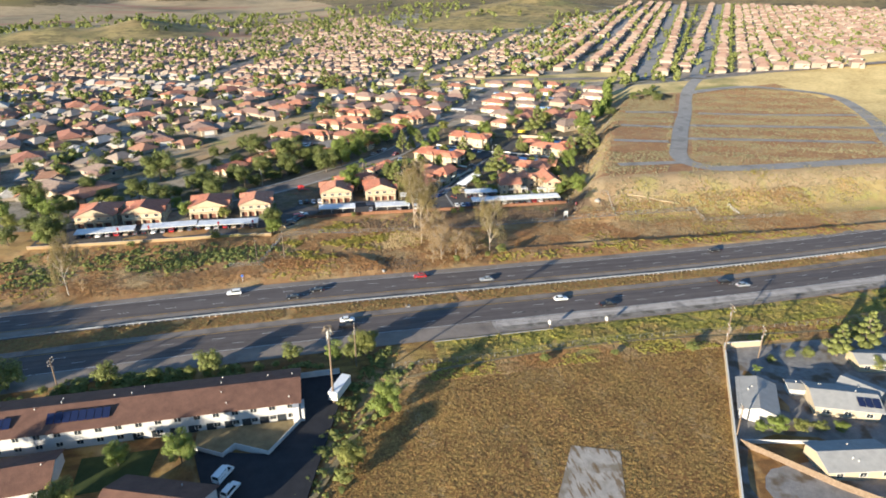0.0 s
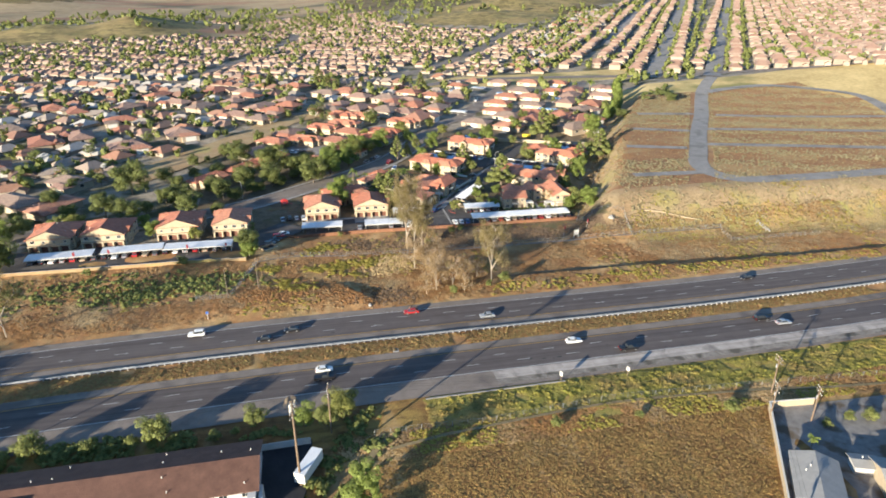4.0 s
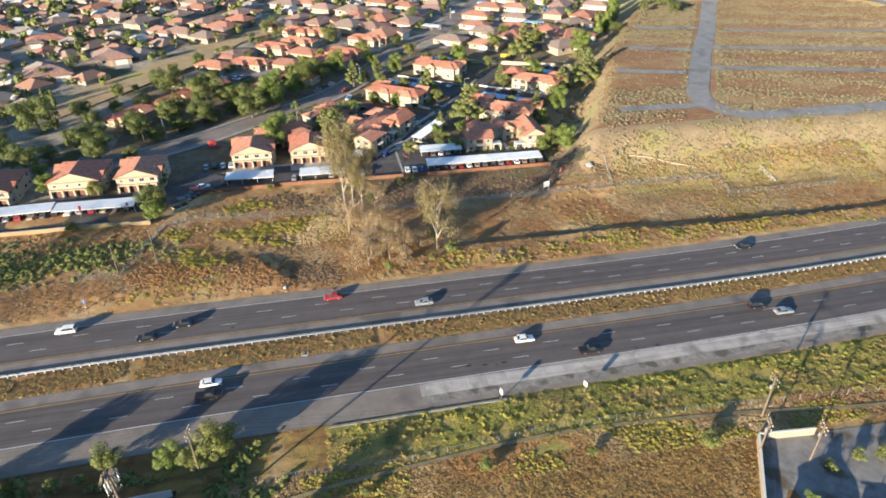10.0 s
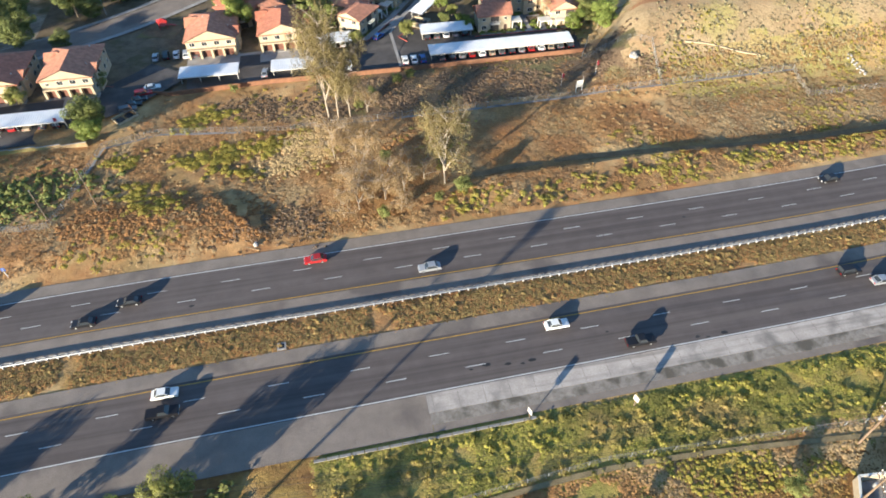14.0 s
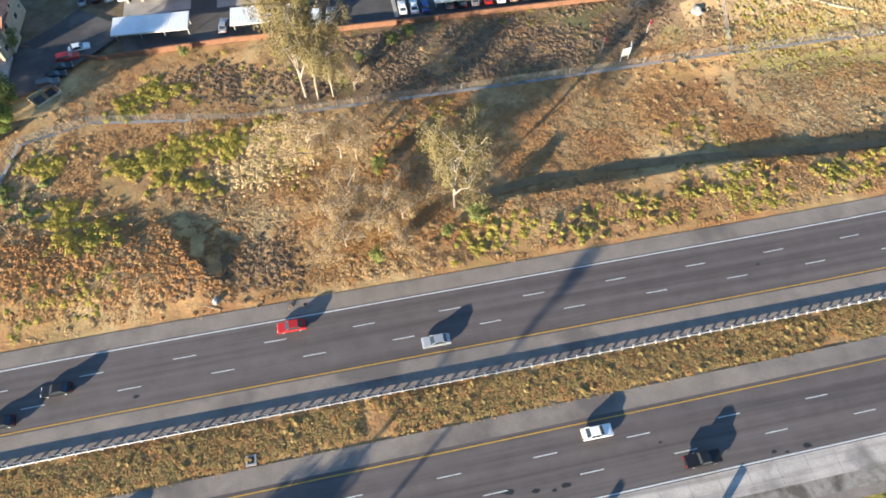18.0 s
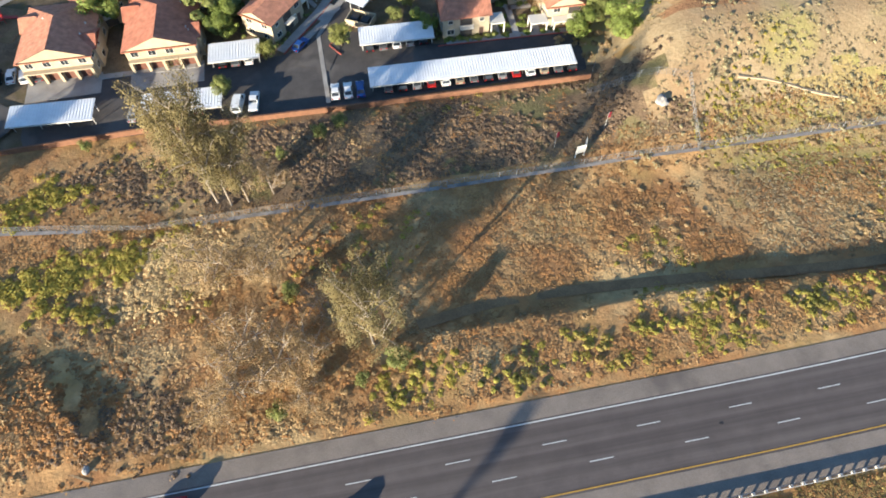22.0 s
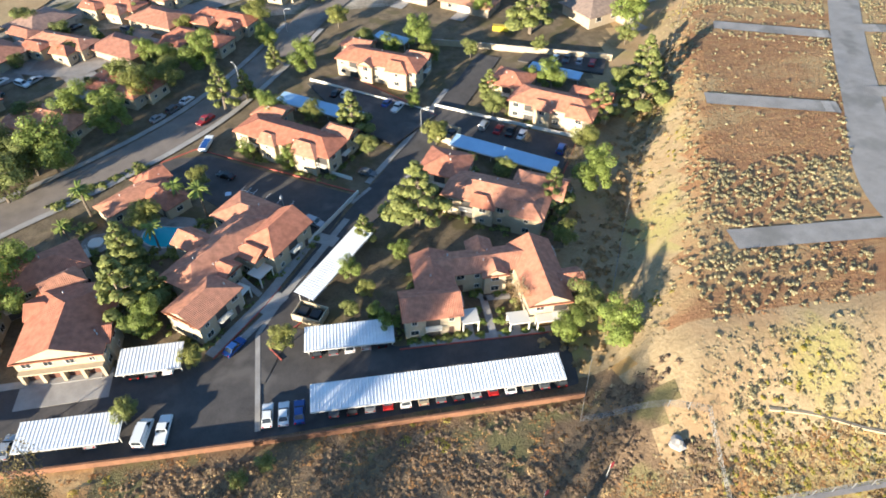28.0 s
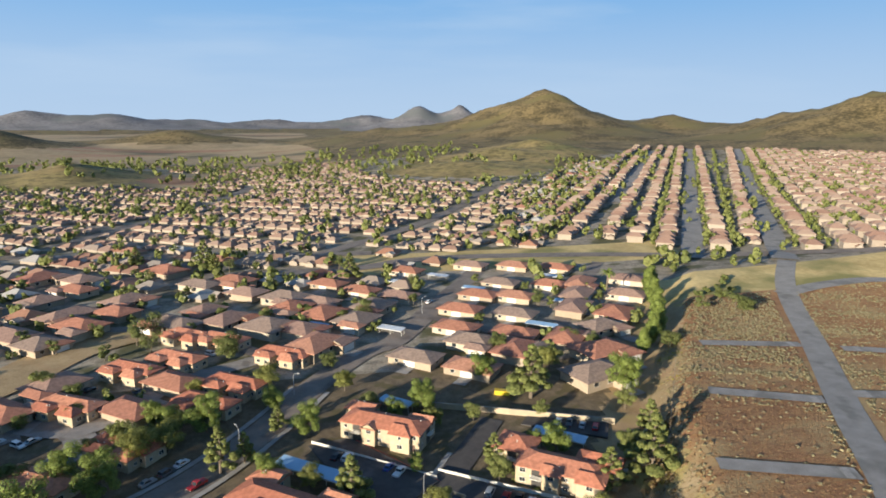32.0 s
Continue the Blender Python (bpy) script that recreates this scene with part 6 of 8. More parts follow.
def lot_spot(dense):
    """Spots on the lots; dense: brush belts beside the stub roads, else the tilled ground."""
    def spot(rng):
        x, y = in_box(rng, 66, 76, 316, 284)
        s1 = pad_side(x, y)
        if s1 < 9.5 or any(abs((x - a) * (e - c) - (y - c) * (b - a)) / math.hypot(b - a, e - c) < 3.2 and min(a, b) - 2 < x < max(a, b) + 2 for a, c, b, e in STUBS):
            return None
        rx = 114 + (y - 92) * 0.60
        if abs(x - rx) < 7 or (abs(y - 75) < 5 and x > 118):
            return None
        ph = (x * 0.425 + y * 0.905) / 48.5 + 0.05 * noise.noise(Vector((x * 0.05, y * 0.05, 2)))
        lump = noise.noise(Vector((x * 0.06, y * 0.06, 5)))
        if x > rx:
            belt = 0.9 if 0.05 < ph % 0.5 < 0.27 else 0.2
        elif ph < 2.6:
            belt = 0.5 + 0.8 * lump
        elif ph < 3.6:
            belt = 0.95 if ph < 3.05 + 0.25 * lump else 0.04
        elif ph < 4.6:
            belt = 0.5 if ph > 4.42 or s1 < 13 else 0.05
        elif ph < 5.6:
            belt = 0.95 if 4.93 < ph < 5.06 or 5.22 < ph < 5.6 else 0.18
        else:
            belt = 0.9 if ph > 5.72 else 0.3
        if s1 < 13 or abs(x - rx) < 10:
            belt = max(belt, 0.55)
        return (x, y) if (rng.uniform() < belt) == dense else None
    return spot


scatter("lot_brush", 13000, lot_spot(True), (0.35, 0.95), 16, M_SAGE, "rows of grey-tan brush on the bare lots", 13, 0.6, leaf=0.17)
scatter("lot_grass", 24000, lot_spot(False), (0.3, 0.8), 5, M_RUSTLOT, "thin rust-brown grass on the bare lots", 14, 0.06, leaf=0.13)


def yard_spot(rng):
    x, y = in_box(rng, -90, 86, 60, 200)
    s1 = pad_side(x, y)
    if s1 > -1:
        return None
    for ob, rects in YARD:
        p = ob @ Vector((x, y, 0))
        if any(r[0] - 1.6 < p.x < r[2] + 1.6 and r[1] - 1.6 < p.y < r[3] + 1.6 for r in rects):
            on = any(r[0] - 0.4 < p.x < r[2] + 0.4 and r[1] - 0.4 < p.y < r[3] + 0.4 for r in rects)
            return None if on or p.y < -1.0 and rects is not TYPE_A and rects is not TYPE_B else (x, y)
    return None


YARD = [(pose(30.3, 126.4, 0, 0, 0, -31).inverted(), TYPE_B), (pose(-17.6, 162.4, 0, 0, 0, -36.4).inverted(), TYPE_A), (pose(55.8, 163, 0, 0, 0, -35.8).inverted(), TYPE_B), (pose(15.5, 90.2, 0, 0, 0, -1.5).inverted(), HOUSE_U), (pose(-21.4, 97.3, 0, 0, 0, 50.6).inverted(), HOUSE_LONG)]
scatter("court_shrubs", 150, clumps([(29.6, 90), (29.8, 93), (30.0, 96), (34.2, 89.8), (34.3, 92.5), (34.4, 95), (17, 90.7), (19.5, 90.6), (22.5, 90.5), (38.2, 89.2), (41, 89), (31, 100), (35.5, 100)], 0.45), (0.4, 0.95), 34, M_LEAF, "green shrubs planted along the court paths", 61, 0.8)
scatter("pool_shrubs", 260, clumps([(-58, 146), (-54, 149), (-50, 152), (-46, 155), (-42, 158), (-40, 127), (-36, 124.5), (-31, 124), (-43, 132), (-50, 136), (-24, 133), (-55, 138), (-48, 126)], 1.3), (0.5, 1.4), 26, M_LEAF_DARK, "dark green shrubs and hedge round the pool and clubhouse", 62, 0.8)
scatter("hedge_shrubs", 560, yard_spot, (0.5, 1.2), 14, M_LEAF_DARK, "dark green shrubs round the houses", 15)


def toe_spot(rng):
    t = rng.uniform()
    x, y = 47 + 66 * t + rng.normal() * 4.0, 80 + 106 * t + rng.normal() * 3.0
    return x - 3, y


scatter("toe_brush", 450, toe_spot, (0.4, 1.5), 10, M_LEAF_DRY, "dry brush at the foot of the slope", 16)


# ---- houses and trees of the far estates ----
def estate(points, seed, roofs, label, tall=False, size=1.0):
    rng = random.Random(seed)
    wl, rf = Build(), Build()
    for x, y, tn in points:
        z = ground_z(x, y)
        c, s = math.cos(radians(tn)), math.sin(radians(tn))
        w, d = size * rng.uniform(5.6, 7.4), size * rng.uniform(4.8, 6.4)
        h = rng.choice((2.4, 2.6, 4.2, 4.6) if tall else (1.7, 1.9, 2.1))

        def at(px, py, pz):
            return (x + px * c - py * s, y + px * s + py * c, z + pz)
        k = len(wl.v)
        wl.v += [at(-w, -d, -2), at(w, -d, -2), at(w, d, -2), at(-w, d, -2), at(-w, -d, h), at(w, -d, h), at(w, d, h), at(-w, d, h)]
        wl.f += [tuple(k + i for i in q) for q in ((0, 1, 5, 4), (1, 2, 6, 5), (2, 3, 7, 6), (3, 0, 4, 7))]
        k = len(rf.v)
        o, r = 0.8, d * 0.5
        rf.v += [at(-w - o, -d - o, h), at(w + o, -d - o, h), at(w + o, d + o, h), at(-w - o, d + o, h), at(-w + d * 0.7, 0, h + r), at(w - d * 0.7, 0, h + r)]
        rf.f += [tuple(k + i for i in q) for q in ((0, 1, 5, 4), (1, 2, 5), (2, 3, 4, 5), (3, 0, 4))]
        gk = len(wl.v)
        wl.v += [at(w * 0.2, -d - 2.6, -2), at(w * 0.95, -d - 2.6, -2), at(w * 0.95, -d, -2), at(w * 0.2, -d, -2), at(w * 0.2, -d - 2.6, 2.2), at(w * 0.95, -d - 2.6, 2.2), at(w * 0.95, -d, 2.2), at(w * 0.2, -d, 2.2)]
        wl.f += [tuple(gk + i for i in q) for q in ((0, 1, 5, 4), (1, 2, 6, 5), (3, 0, 4, 7))]
        k = len(rf.v)
        rf.v += [at(w * 0.1, -d - 3.1, 2.2), at(w * 1.05, -d - 3.1, 2.2), at(w * 1.05, -d + 1, 2.5), at(w * 0.1, -d + 1, 2.5), at(w * 0.57, -d - 3.1, 3.7), at(w * 0.57, -d + 1, 3.7)]
        rf.f += [tuple(k + i for i in q) for q in ((0, 4, 5, 3), (1, 2, 5, 4))]
        k = len(wl.v)
        wl.v += [at(w * 0.2, -d - 2.62, 2.1), at(w * 0.95, -d - 2.62, 2.1), at(w * 0.57, -d - 2.62, 3.5)]
        wl.f.append((k, k + 1, k + 2))
    wl.m, rf.m = [0] * len(wl.f), [0] * len(rf.f)
    single("distant_houses", wl, M_FARWALL, label, "houses", kind="stuff")
    single("distant_roofs", rf, roofs, "tile roofs of the distant houses", "roofs", kind="stuff")


M_FARWALL = varied("distant_stucco", [(0.28, 0.23, 0.18), (0.35, 0.295, 0.235), (0.24, 0.19, 0.145), (0.31, 0.26, 0.20)], 0.9, "island", tint=0.1)
M_FARTAN = varied("distant_tan_tile", [(0.25, 0.15, 0.105), (0.33, 0.215, 0.155), (0.29, 0.17, 0.12), (0.37, 0.265, 0.195)], 0.85, "island", tint=0.15)
M_FARRED = varied("distant_red_tile", [(0.29, 0.125, 0.08), (0.22, 0.145, 0.105), (0.31, 0.15, 0.09), (0.24, 0.21, 0.18), (0.30, 0.22, 0.165), (0.36, 0.34, 0.31)], 0.85, "island", tint=0.15)
fr = random.Random(9)
right_rows, left_rows, red_rows, green = [], [], [], []
for x, y in FILL:
    if x < -120 or y > 330:
        red_rows.append((x, y, fr.choice((-37, 53, 143)) + fr.uniform(-4, 4)))
    for k in range(2):
        green.append((x + fr.choice((-1, 1)) * fr.uniform(6, 10), y + fr.choice((-1, 1)) * fr.uniform(6, 10), fr.uniform(1.8, 4.0)))
for k, (v, fan) in enumerate(((-112, 0), (-88, 0), (-60, 0), (-38, 0), (-17, 0), (18, 0), (36, 0.041), (70, 0.041))):
    for u in np.arange(22 if v > -30 else 40, 1120, 13.5):
        if 20 < v < 60 and u < 45:
            continue
        x, y = grid_point(u + fr.uniform(-1.5, 1.5), v + fan * u + fr.uniform(-1, 1))
        if ground_z(x, y) < 30 and zone(x, y, 0) != 9:
            right_rows.append((x, y, 58.5 + (90 if k % 2 else -90) + fr.uniform(-4, 4)))
            for n in range(fr.choice((0, 0, 1))):
                green.append((x + fr.uniform(-10, 10), y + fr.uniform(-10, 10), fr.uniform(2.0, 3.6)))
# east of the second street the rows run the other way
for k in range(56):
    u = 24 + (k // 2) * 42 + (k % 2) * 17
    for v in np.arange(92, 470, 15):
        if v > 190 and u < 60 + (v - 190) * 0.9:
            continue
        x, y = grid_point(u + fr.uniform(-2.5, 2.5), v + 0.041 * u + fr.uniform(-1.5, 1.5))
        if ground_z(x, y) < 30 and zone(x, y, 0) != 9:
            right_rows.append((x, y, 58.5 + (180 if k % 2 else 0) - 90 + fr.uniform(-5, 5)))
            for n in range(fr.choice((0, 1, 2))):
                green.append((x + fr.uniform(-9, 9), y + fr.uniform(-9, 9), fr.uniform(2.2, 4.2)))
# trees along the kerbs and between the back gardens
for v, fan, gap in ((10.5, 0, 9), (-26, 0, 8), (26, 0.02, 9), (62, 0.041, 17), (79, 0.041, 11)):
    for u in np.arange(30, 1050, gap):
        x, y = grid_point(u + fr.uniform(-3, 3), v + fan * u + fr.uniform(-0.8, 0.8))
        if ground_z(x, y) < 30:
            green.append((x, y, fr.uniform(2.0, 3.8)))
FARWAYS = [[(-600, 560), (-250, 480), (40, 440)], [(-700, 720), (-330, 640), (-150, 600)], [(-180, 500), (-115, 787), (-90, 960)], [(-1, 434), (101, 570), (220, 790)]]
ways = [p for ln in FARWAYS for p in smooth(ln, 14)]
for row in range(-22, 62):
    for col in range(-80, 44):
        u, v = row * 21 + (5 if row % 2 else 0), col * 11.5 + fr.uniform(-1, 1)
        x, y = -40 + 0.522 * u + 0.853 * v + fr.uniform(-1, 1), 440 + 0.853 * u - 0.522 * v + fr.uniform(-1, 1)
        if not (-900 < x < 600 and 408 < y < 1600) or zone(x, y, ground_z(x, y)) != 4 or x > 90 + (y - 418) * 0.52 or ground_z(x, y) > 9 or y > (1080 if x < -260 else 1420) + 0.25 * max(0, x + 200):
            continue
        if min(math.hypot(x - a, y - c) for a, c in CROSS) < 15 or min(math.hypot(x - a, y - c) for a, c in ways) < 12:
            continue
        (left_rows if 450 < y + 0.25 * x else red_rows).append((x, y, -31.5 + (180 if row % 2 else 0) + fr.uniform(-3, 3)))
        for k in range(fr.choice((0, 0, 0, 0, 1)) if y < 700 else fr.choice((0, 1, 1))):
            green.append((x + fr.uniform(-8, 8), y + fr.uniform(-13, 13), fr.uniform(2.2, 4.2)))
for row in range(0, 12):
    for col in range(0, 34):
        x, y = -150 - col * 15 + row * 9, 130 + row * 26 + col * 1.5
        if y > 405 or x > -210 and y > 240 or x > -205 + (y - 100) * 0.1 or min(math.hypot(x - a, y - c) for a, c in SPOTS) < 15:
            continue
        red_rows.append((x + fr.uniform(-2, 2), y + fr.uniform(-2, 2), fr.choice((10, 190, 100)) + fr.uniform(-4, 4)))
        for k in range(2):
            green.append((x + fr.uniform(-8, 8), y + fr.uniform(-10, 10), fr.uniform(2.5, 5.5)))
for u in np.arange(6, 700, 26):
    for v in np.arange(-330, -95, 17):
        x, y = grid_point(u + fr.uniform(-3, 3), v + fr.uniform(-3, 3))
        if y > 428 and x > 95 + (y - 418) * 0.52 and ground_z(x, y) < 22:
            red_rows.append((x, y, 58.5 + fr.choice((0, 90, 180)) + fr.uniform(-8, 8)))
            for k in range(2):
                green.append((x + fr.uniform(-9, 9), y + fr.uniform(-9, 9), fr.uniform(2.5, 5)))
for k in range(1500):
    x, y = fr.uniform(-900, 700), fr.uniform(330, 1350)
    if ground_z(x, y) < 25 and zone(x, y, 0) == 4:
        green.append((x, y, fr.uniform(2.5, 6)))
for k in range(500):
    x, y = fr.uniform(-700, 600), fr.uniform(1000, 1700)
    if ground_z(x, y) < 25:
        green.append((x, y, fr.uniform(4, 8)))
right_rows = [p for p in right_rows if fr.random() > 0.04]
left_rows = [p for p in left_rows if fr.random() > 0.08]
estate(right_rows, 3, M_FARTAN, "rows of tan stucco houses along straight streets", True, 0.88)
estate(left_rows, 4, M_FARTAN, "dense rows of tan-roofed houses", False, 0.74)
estate(red_rows, 5, M_FARRED, "stucco houses with red and brown roofs")
rng = np.random.default_rng(77)
cs, rs = [], []
for x, y, r in green:
    z = ground_z(x, y)
    for k in range(3):
        cs.append((x + rng.normal() * r * 0.35, y + rng.normal() * r * 0.35, z + r * (0.7 + 0.35 * k)))
        rs.append(r * (0.62 - 0.12 * k))
cs, rs = np.repeat(np.array(cs), 11, 0), np.repeat(np.array(rs), 11)
d = rng.normal(size=(len(rs), 3))
d /= np.linalg.norm(d, axis=1)[:, None]
pos = cs + d * rs[:, None] * 0.75
a = np.cross(d, rng.normal(size=d.shape))
a /= np.linalg.norm(a, axis=1)[:, None]
b = np.cross(d, a)
s = rs[:, None] * rng.uniform(0.3, 0.65, (len(rs), 1))
q = np.stack([pos - a * s - b * s, pos + a * s - b * s * 0.8, pos + a * s * 0.8 + b * s, pos - a * s + b * s * 0.9], 1).reshape(-1, 3)
tagged(new("distant_trees", cards_mesh("distant_trees", (q, d + np.array([0, 0, 0.3])), M_LEAF_DARK)), "dark green trees among the distant houses", "trees", kind="stuff")


# ---- vehicles ----
PAINT = {"white": plain("white_car_paint", (0.68, 0.68, 0.66), 0.3), "silver": plain("silver_car_paint", (0.36, 0.37, 0.38), 0.3, 0.4), "black": plain("black_car_paint", (0.012, 0.012, 0.014), 0.3),
         "blue": plain("blue_car_paint", (0.02, 0.07, 0.24), 0.3), "red": plain("red_car_paint", (0.33, 0.02, 0.02), 0.3), "grey": plain("grey_car_paint", (0.10, 0.105, 0.11), 0.3), "tan": plain("tan_car_paint", (0.33, 0.27, 0.19), 0.35)}
M_TYRE, M_LAMP, M_TAIL = plain("tyre_rubber", (0.02, 0.02, 0.02), 0.9), plain("clear_lamp", (0.6, 0.6, 0.58), 0.15), plain("red_tail_lamp", (0.3, 0.01, 0.01), 0.25)
SHAPES = {  # length, half width, side outline of the body, cabin base and roof
    "sedan": (4.7, 0.9, [(-2.3, 0.35), (2.3, 0.32), (2.36, 0.62), (2.1, 0.78), (0.9, 0.92), (-1.6, 0.98), (-2.25, 0.9), (-2.36, 0.6)], [(1.0, 0.9), (-1.75, 0.95), (-1.1, 1.44), (0.25, 1.45)]),
    "suv": (4.8, 0.95, [(-2.35, 0.4), (2.35, 0.4), (2.4, 0.75), (2.2, 0.98), (1.05, 1.06), (-2.3, 1.1), (-2.4, 0.6)], [(1.1, 1.04), (-2.3, 1.08), (-2.0, 1.72), (0.45, 1.74)]),
    "pickup": (5.6, 0.97, [(-2.8, 0.5), (2.75, 0.48), (2.8, 0.85), (2.6, 1.05), (1.2, 1.12), (-2.75, 1.12), (-2.8, 0.7)], [(1.2, 1.1), (-0.75, 1.1), (-0.6, 1.78), (0.6, 1.8)]),
    "van": (5.4, 1.0, [(-2.65, 0.4), (2.6, 0.4), (2.68, 0.8), (2.35, 1.1), (1.9, 1.25), (-2.6, 1.3), (-2.66, 0.6)], [(1.95, 1.2), (-2.62, 1.25), (-2.55, 2.15), (1.1, 2.18)]),
}
CAR_PARTS = {}


def prism(outline, hw0, hw1=None, z_split=None):
    """A side outline pulled out to both sides; points above z_split come in to hw1."""
    bb = Build()
    n = len(outline)
    for sgn in (-1, 1):
        for x, z in outline:
            bb.v.append((x, sgn * (hw1 if hw1 and z > z_split else hw0), z))
    bb.f.append(tuple(range(n - 1, -1, -1)))
    bb.f.append(tuple(range(n, 2 * n)))
    for i in range(n):
        j = (i + 1) % n
        bb.f.append((i, j, n + j, n + i))
    bb.m = [0] * len(bb.f)
    return bb


def car(kind, colour, x, y, turn, z=None, group="", where="parked on asphalt"):
    length, hw, body, cab = SHAPES[kind]
    z = ground_z(x, y) + 0.12 if z is None else z
    noun = {"sedan": "saloon car", "suv": "sport utility car", "pickup": "pickup truck", "van": "van"}[kind]
    root = thing("pickup_truck" if kind == "pickup" else ("van" if kind == "van" else "car"), pose(x, y, z, 0, 0, turn), colour + " " + noun + " " + where, "car", group)
    key = (kind, colour)
    if key not in CAR_PARTS:
        zc = (cab[0][1] + cab[2][1]) / 2
        glass = prism(cab, hw * 0.95, hw * 0.76, zc).mesh("glazing", M_GLASS)
        (xa, za), (xb, zb) = cab[2], cab[3]
        roof = Build().box(min(xa, xb) - 0.05, -hw * 0.77, zb - 0.02, max(xa, xb) + 0.05, hw * 0.77, zb + 0.05)
        for s in (-1, 1):
            roof.tube([(cab[0][0], s * hw * 0.93, cab[0][1]), (cab[3][0], s * hw * 0.77, zb)], [0.05, 0.05], 4)
            roof.tube([(cab[1][0], s * hw * 0.93, cab[1][1]), (cab[2][0], s * hw * 0.77, za)], [0.07, 0.07], 4)
        bodyb = prism(body, hw, hw * 0.93, 0.8)
        if kind == "van":
            roof.box(-2.6, -hw * 0.94, 1.28, 0.6, -hw * 0.86, 2.15).box(-2.6, hw * 0.86, 1.28, 0.6, hw * 0.94, 2.15)
        CAR_PARTS[key] = (bodyb.mesh("body", PAINT[colour]), glass, roof.mesh("roof_panel", PAINT[colour]))
    b0, g0, r0 = CAR_PARTS[key]
    body_ob = part("body", b0, None, root)
    part("glazing", g0, None, root)
    part("roof_panel", r0, None, root)
    if "wheel" not in CAR_PARTS:
        CAR_PARTS["wheel"] = Build().tube([(0, -0.11, 0), (0, 0.11, 0)], [0.34, 0.34], 12).mesh("wheel", M_TYRE)
        CAR_PARTS["rim"] = Build().tube([(0, -0.115, 0), (0, 0.115, 0)], [0.2, 0.2], 10).mesh("rim", M_STEEL)
        CAR_PARTS["head"] = Build().box(-0.05, -0.2, -0.08, 0.05, 0.2, 0.08).mesh("headlight", M_LAMP)
        CAR_PARTS["tail"] = Build().box(-0.05, -0.18, -0.09, 0.05, 0.18, 0.09).mesh("tail_light", M_TAIL)
    for fx in (-0.29, 0.3):
        for s in (-1, 1):
            o = part("wheel", CAR_PARTS["wheel"], None, root)
            o.location = (fx * length, s * (hw - 0.1), 0.34)
            part("rim", CAR_PARTS["rim"], None, o)
    for s in (-1, 1):
        o = part("headlight", CAR_PARTS["head"], None, body_ob)
        o.location = (length / 2 - 0.04, s * hw * 0.68, 0.66)
        o = part("tail_light", CAR_PARTS["tail"], None, body_ob)
        o.location = (-length / 2 + 0.04, s * hw * 0.7, 0.78)


for kind, col, x, y, tn in (("sedan", "white", -9.9, 79.5, 88), ("sedan", "white", -7.2, 79.3, 88), ("sedan", "blue", -4.6, 79.2, 88), ("van", "white", -30, 80, 80), ("pickup", "white", -26.8, 80, 84), ("sedan", "silver", -51.3, 81.6, 84), ("sedan", "blue", -16, 95.5, 50), ("suv", "silver", 0.2, 128.2, -40), ("sedan", "black", -20.3, 150.1, 145)):
    car(kind, col, x, y, tn, PADZ + 0.03)
for k, (x, y) in enumerate(((-84, 97.3), (-81, 98), (-78, 98), (-75, 97.6), (-72, 97.4))):
    car(("sedan", "suv")[k % 2], ("silver", "black", "white", "white", "grey")[k], x, y, 96, group="cars parked along the kerb")
for k, (x, y) in enumerate(((-83, 80), (-85, 77), (-86, 74), (-87, 71.5), (-88, 69))):
    car(("sedan", "suv", "sedan")[k % 3], ("white", "red", "black", "black", "grey")[k], x, y, 12, group="cars parked beside the bank")
for k, (x, y, tn) in enumerate(((-33, 188, 55), (-36, 184, 52), (-40, 180, 50), (-27, 176.5, 230), (9, 184, 60), (12, 183, 60), (23, 176, 55), (25.5, 173, 55), (14, 144.5, -35), (47, 159.5, 58), (50.5, 157, 58), (53.5, 155.5, 58), (56, 153.5, 58), (64, 145, 58), (78, 192, 60), (81, 190.5, 60), (84.5, 188.5, 60), (88, 186.5, 60))):
    car(("sedan", "suv", "sedan", "pickup")[k % 4], ("white", "grey", "silver", "red", "black", "white", "blue")[k % 7], x, y, tn)
for k, (x, y) in enumerate(((-86, 244), (-81, 245), (-73, 241), (-56, 236), (-88, 209), (-81, 206), (-78, 208), (-87, 202), (-35, 275), (-37, 266), (58, 316))):
    car(("sedan", "suv")[k % 2], ("white", "silver", "black", "grey", "white")[k % 5], x, y, (53, -37)[k % 2])
for k in range(14):
    car(("sedan", "suv", "sedan")[k % 3], ("grey", "black", "silver", "red", "white", "tan")[k % 6], 1.2 + k * 3.05, 79.3 - 0.038 * (k * 3), 88, PADZ + 0.03, "cars parked under the long carport", "parked under the carport")
for k in range(9):
    x = (-1, 2, 5, 8, 11, -33, -30.2, -27.4, -38)[k]
    car(("suv", "sedan")[k % 2], ("black", "grey", "white", "silver", "black")[k % 5], x, (92.4 if k < 5 else 93.8) if k < 8 else 81.2, 88, PADZ + 0.03, "", "parked under a carport")
for k in range(20):
    car(("sedan", "suv", "pickup")[k % 3], ("grey", "black", "white", "silver", "red", "tan")[k % 6], -173 + k * 3.6, 64.2 if k < 13 else 64.8, 90, None, "cars parked under the carports by the bank", "parked under a carport")
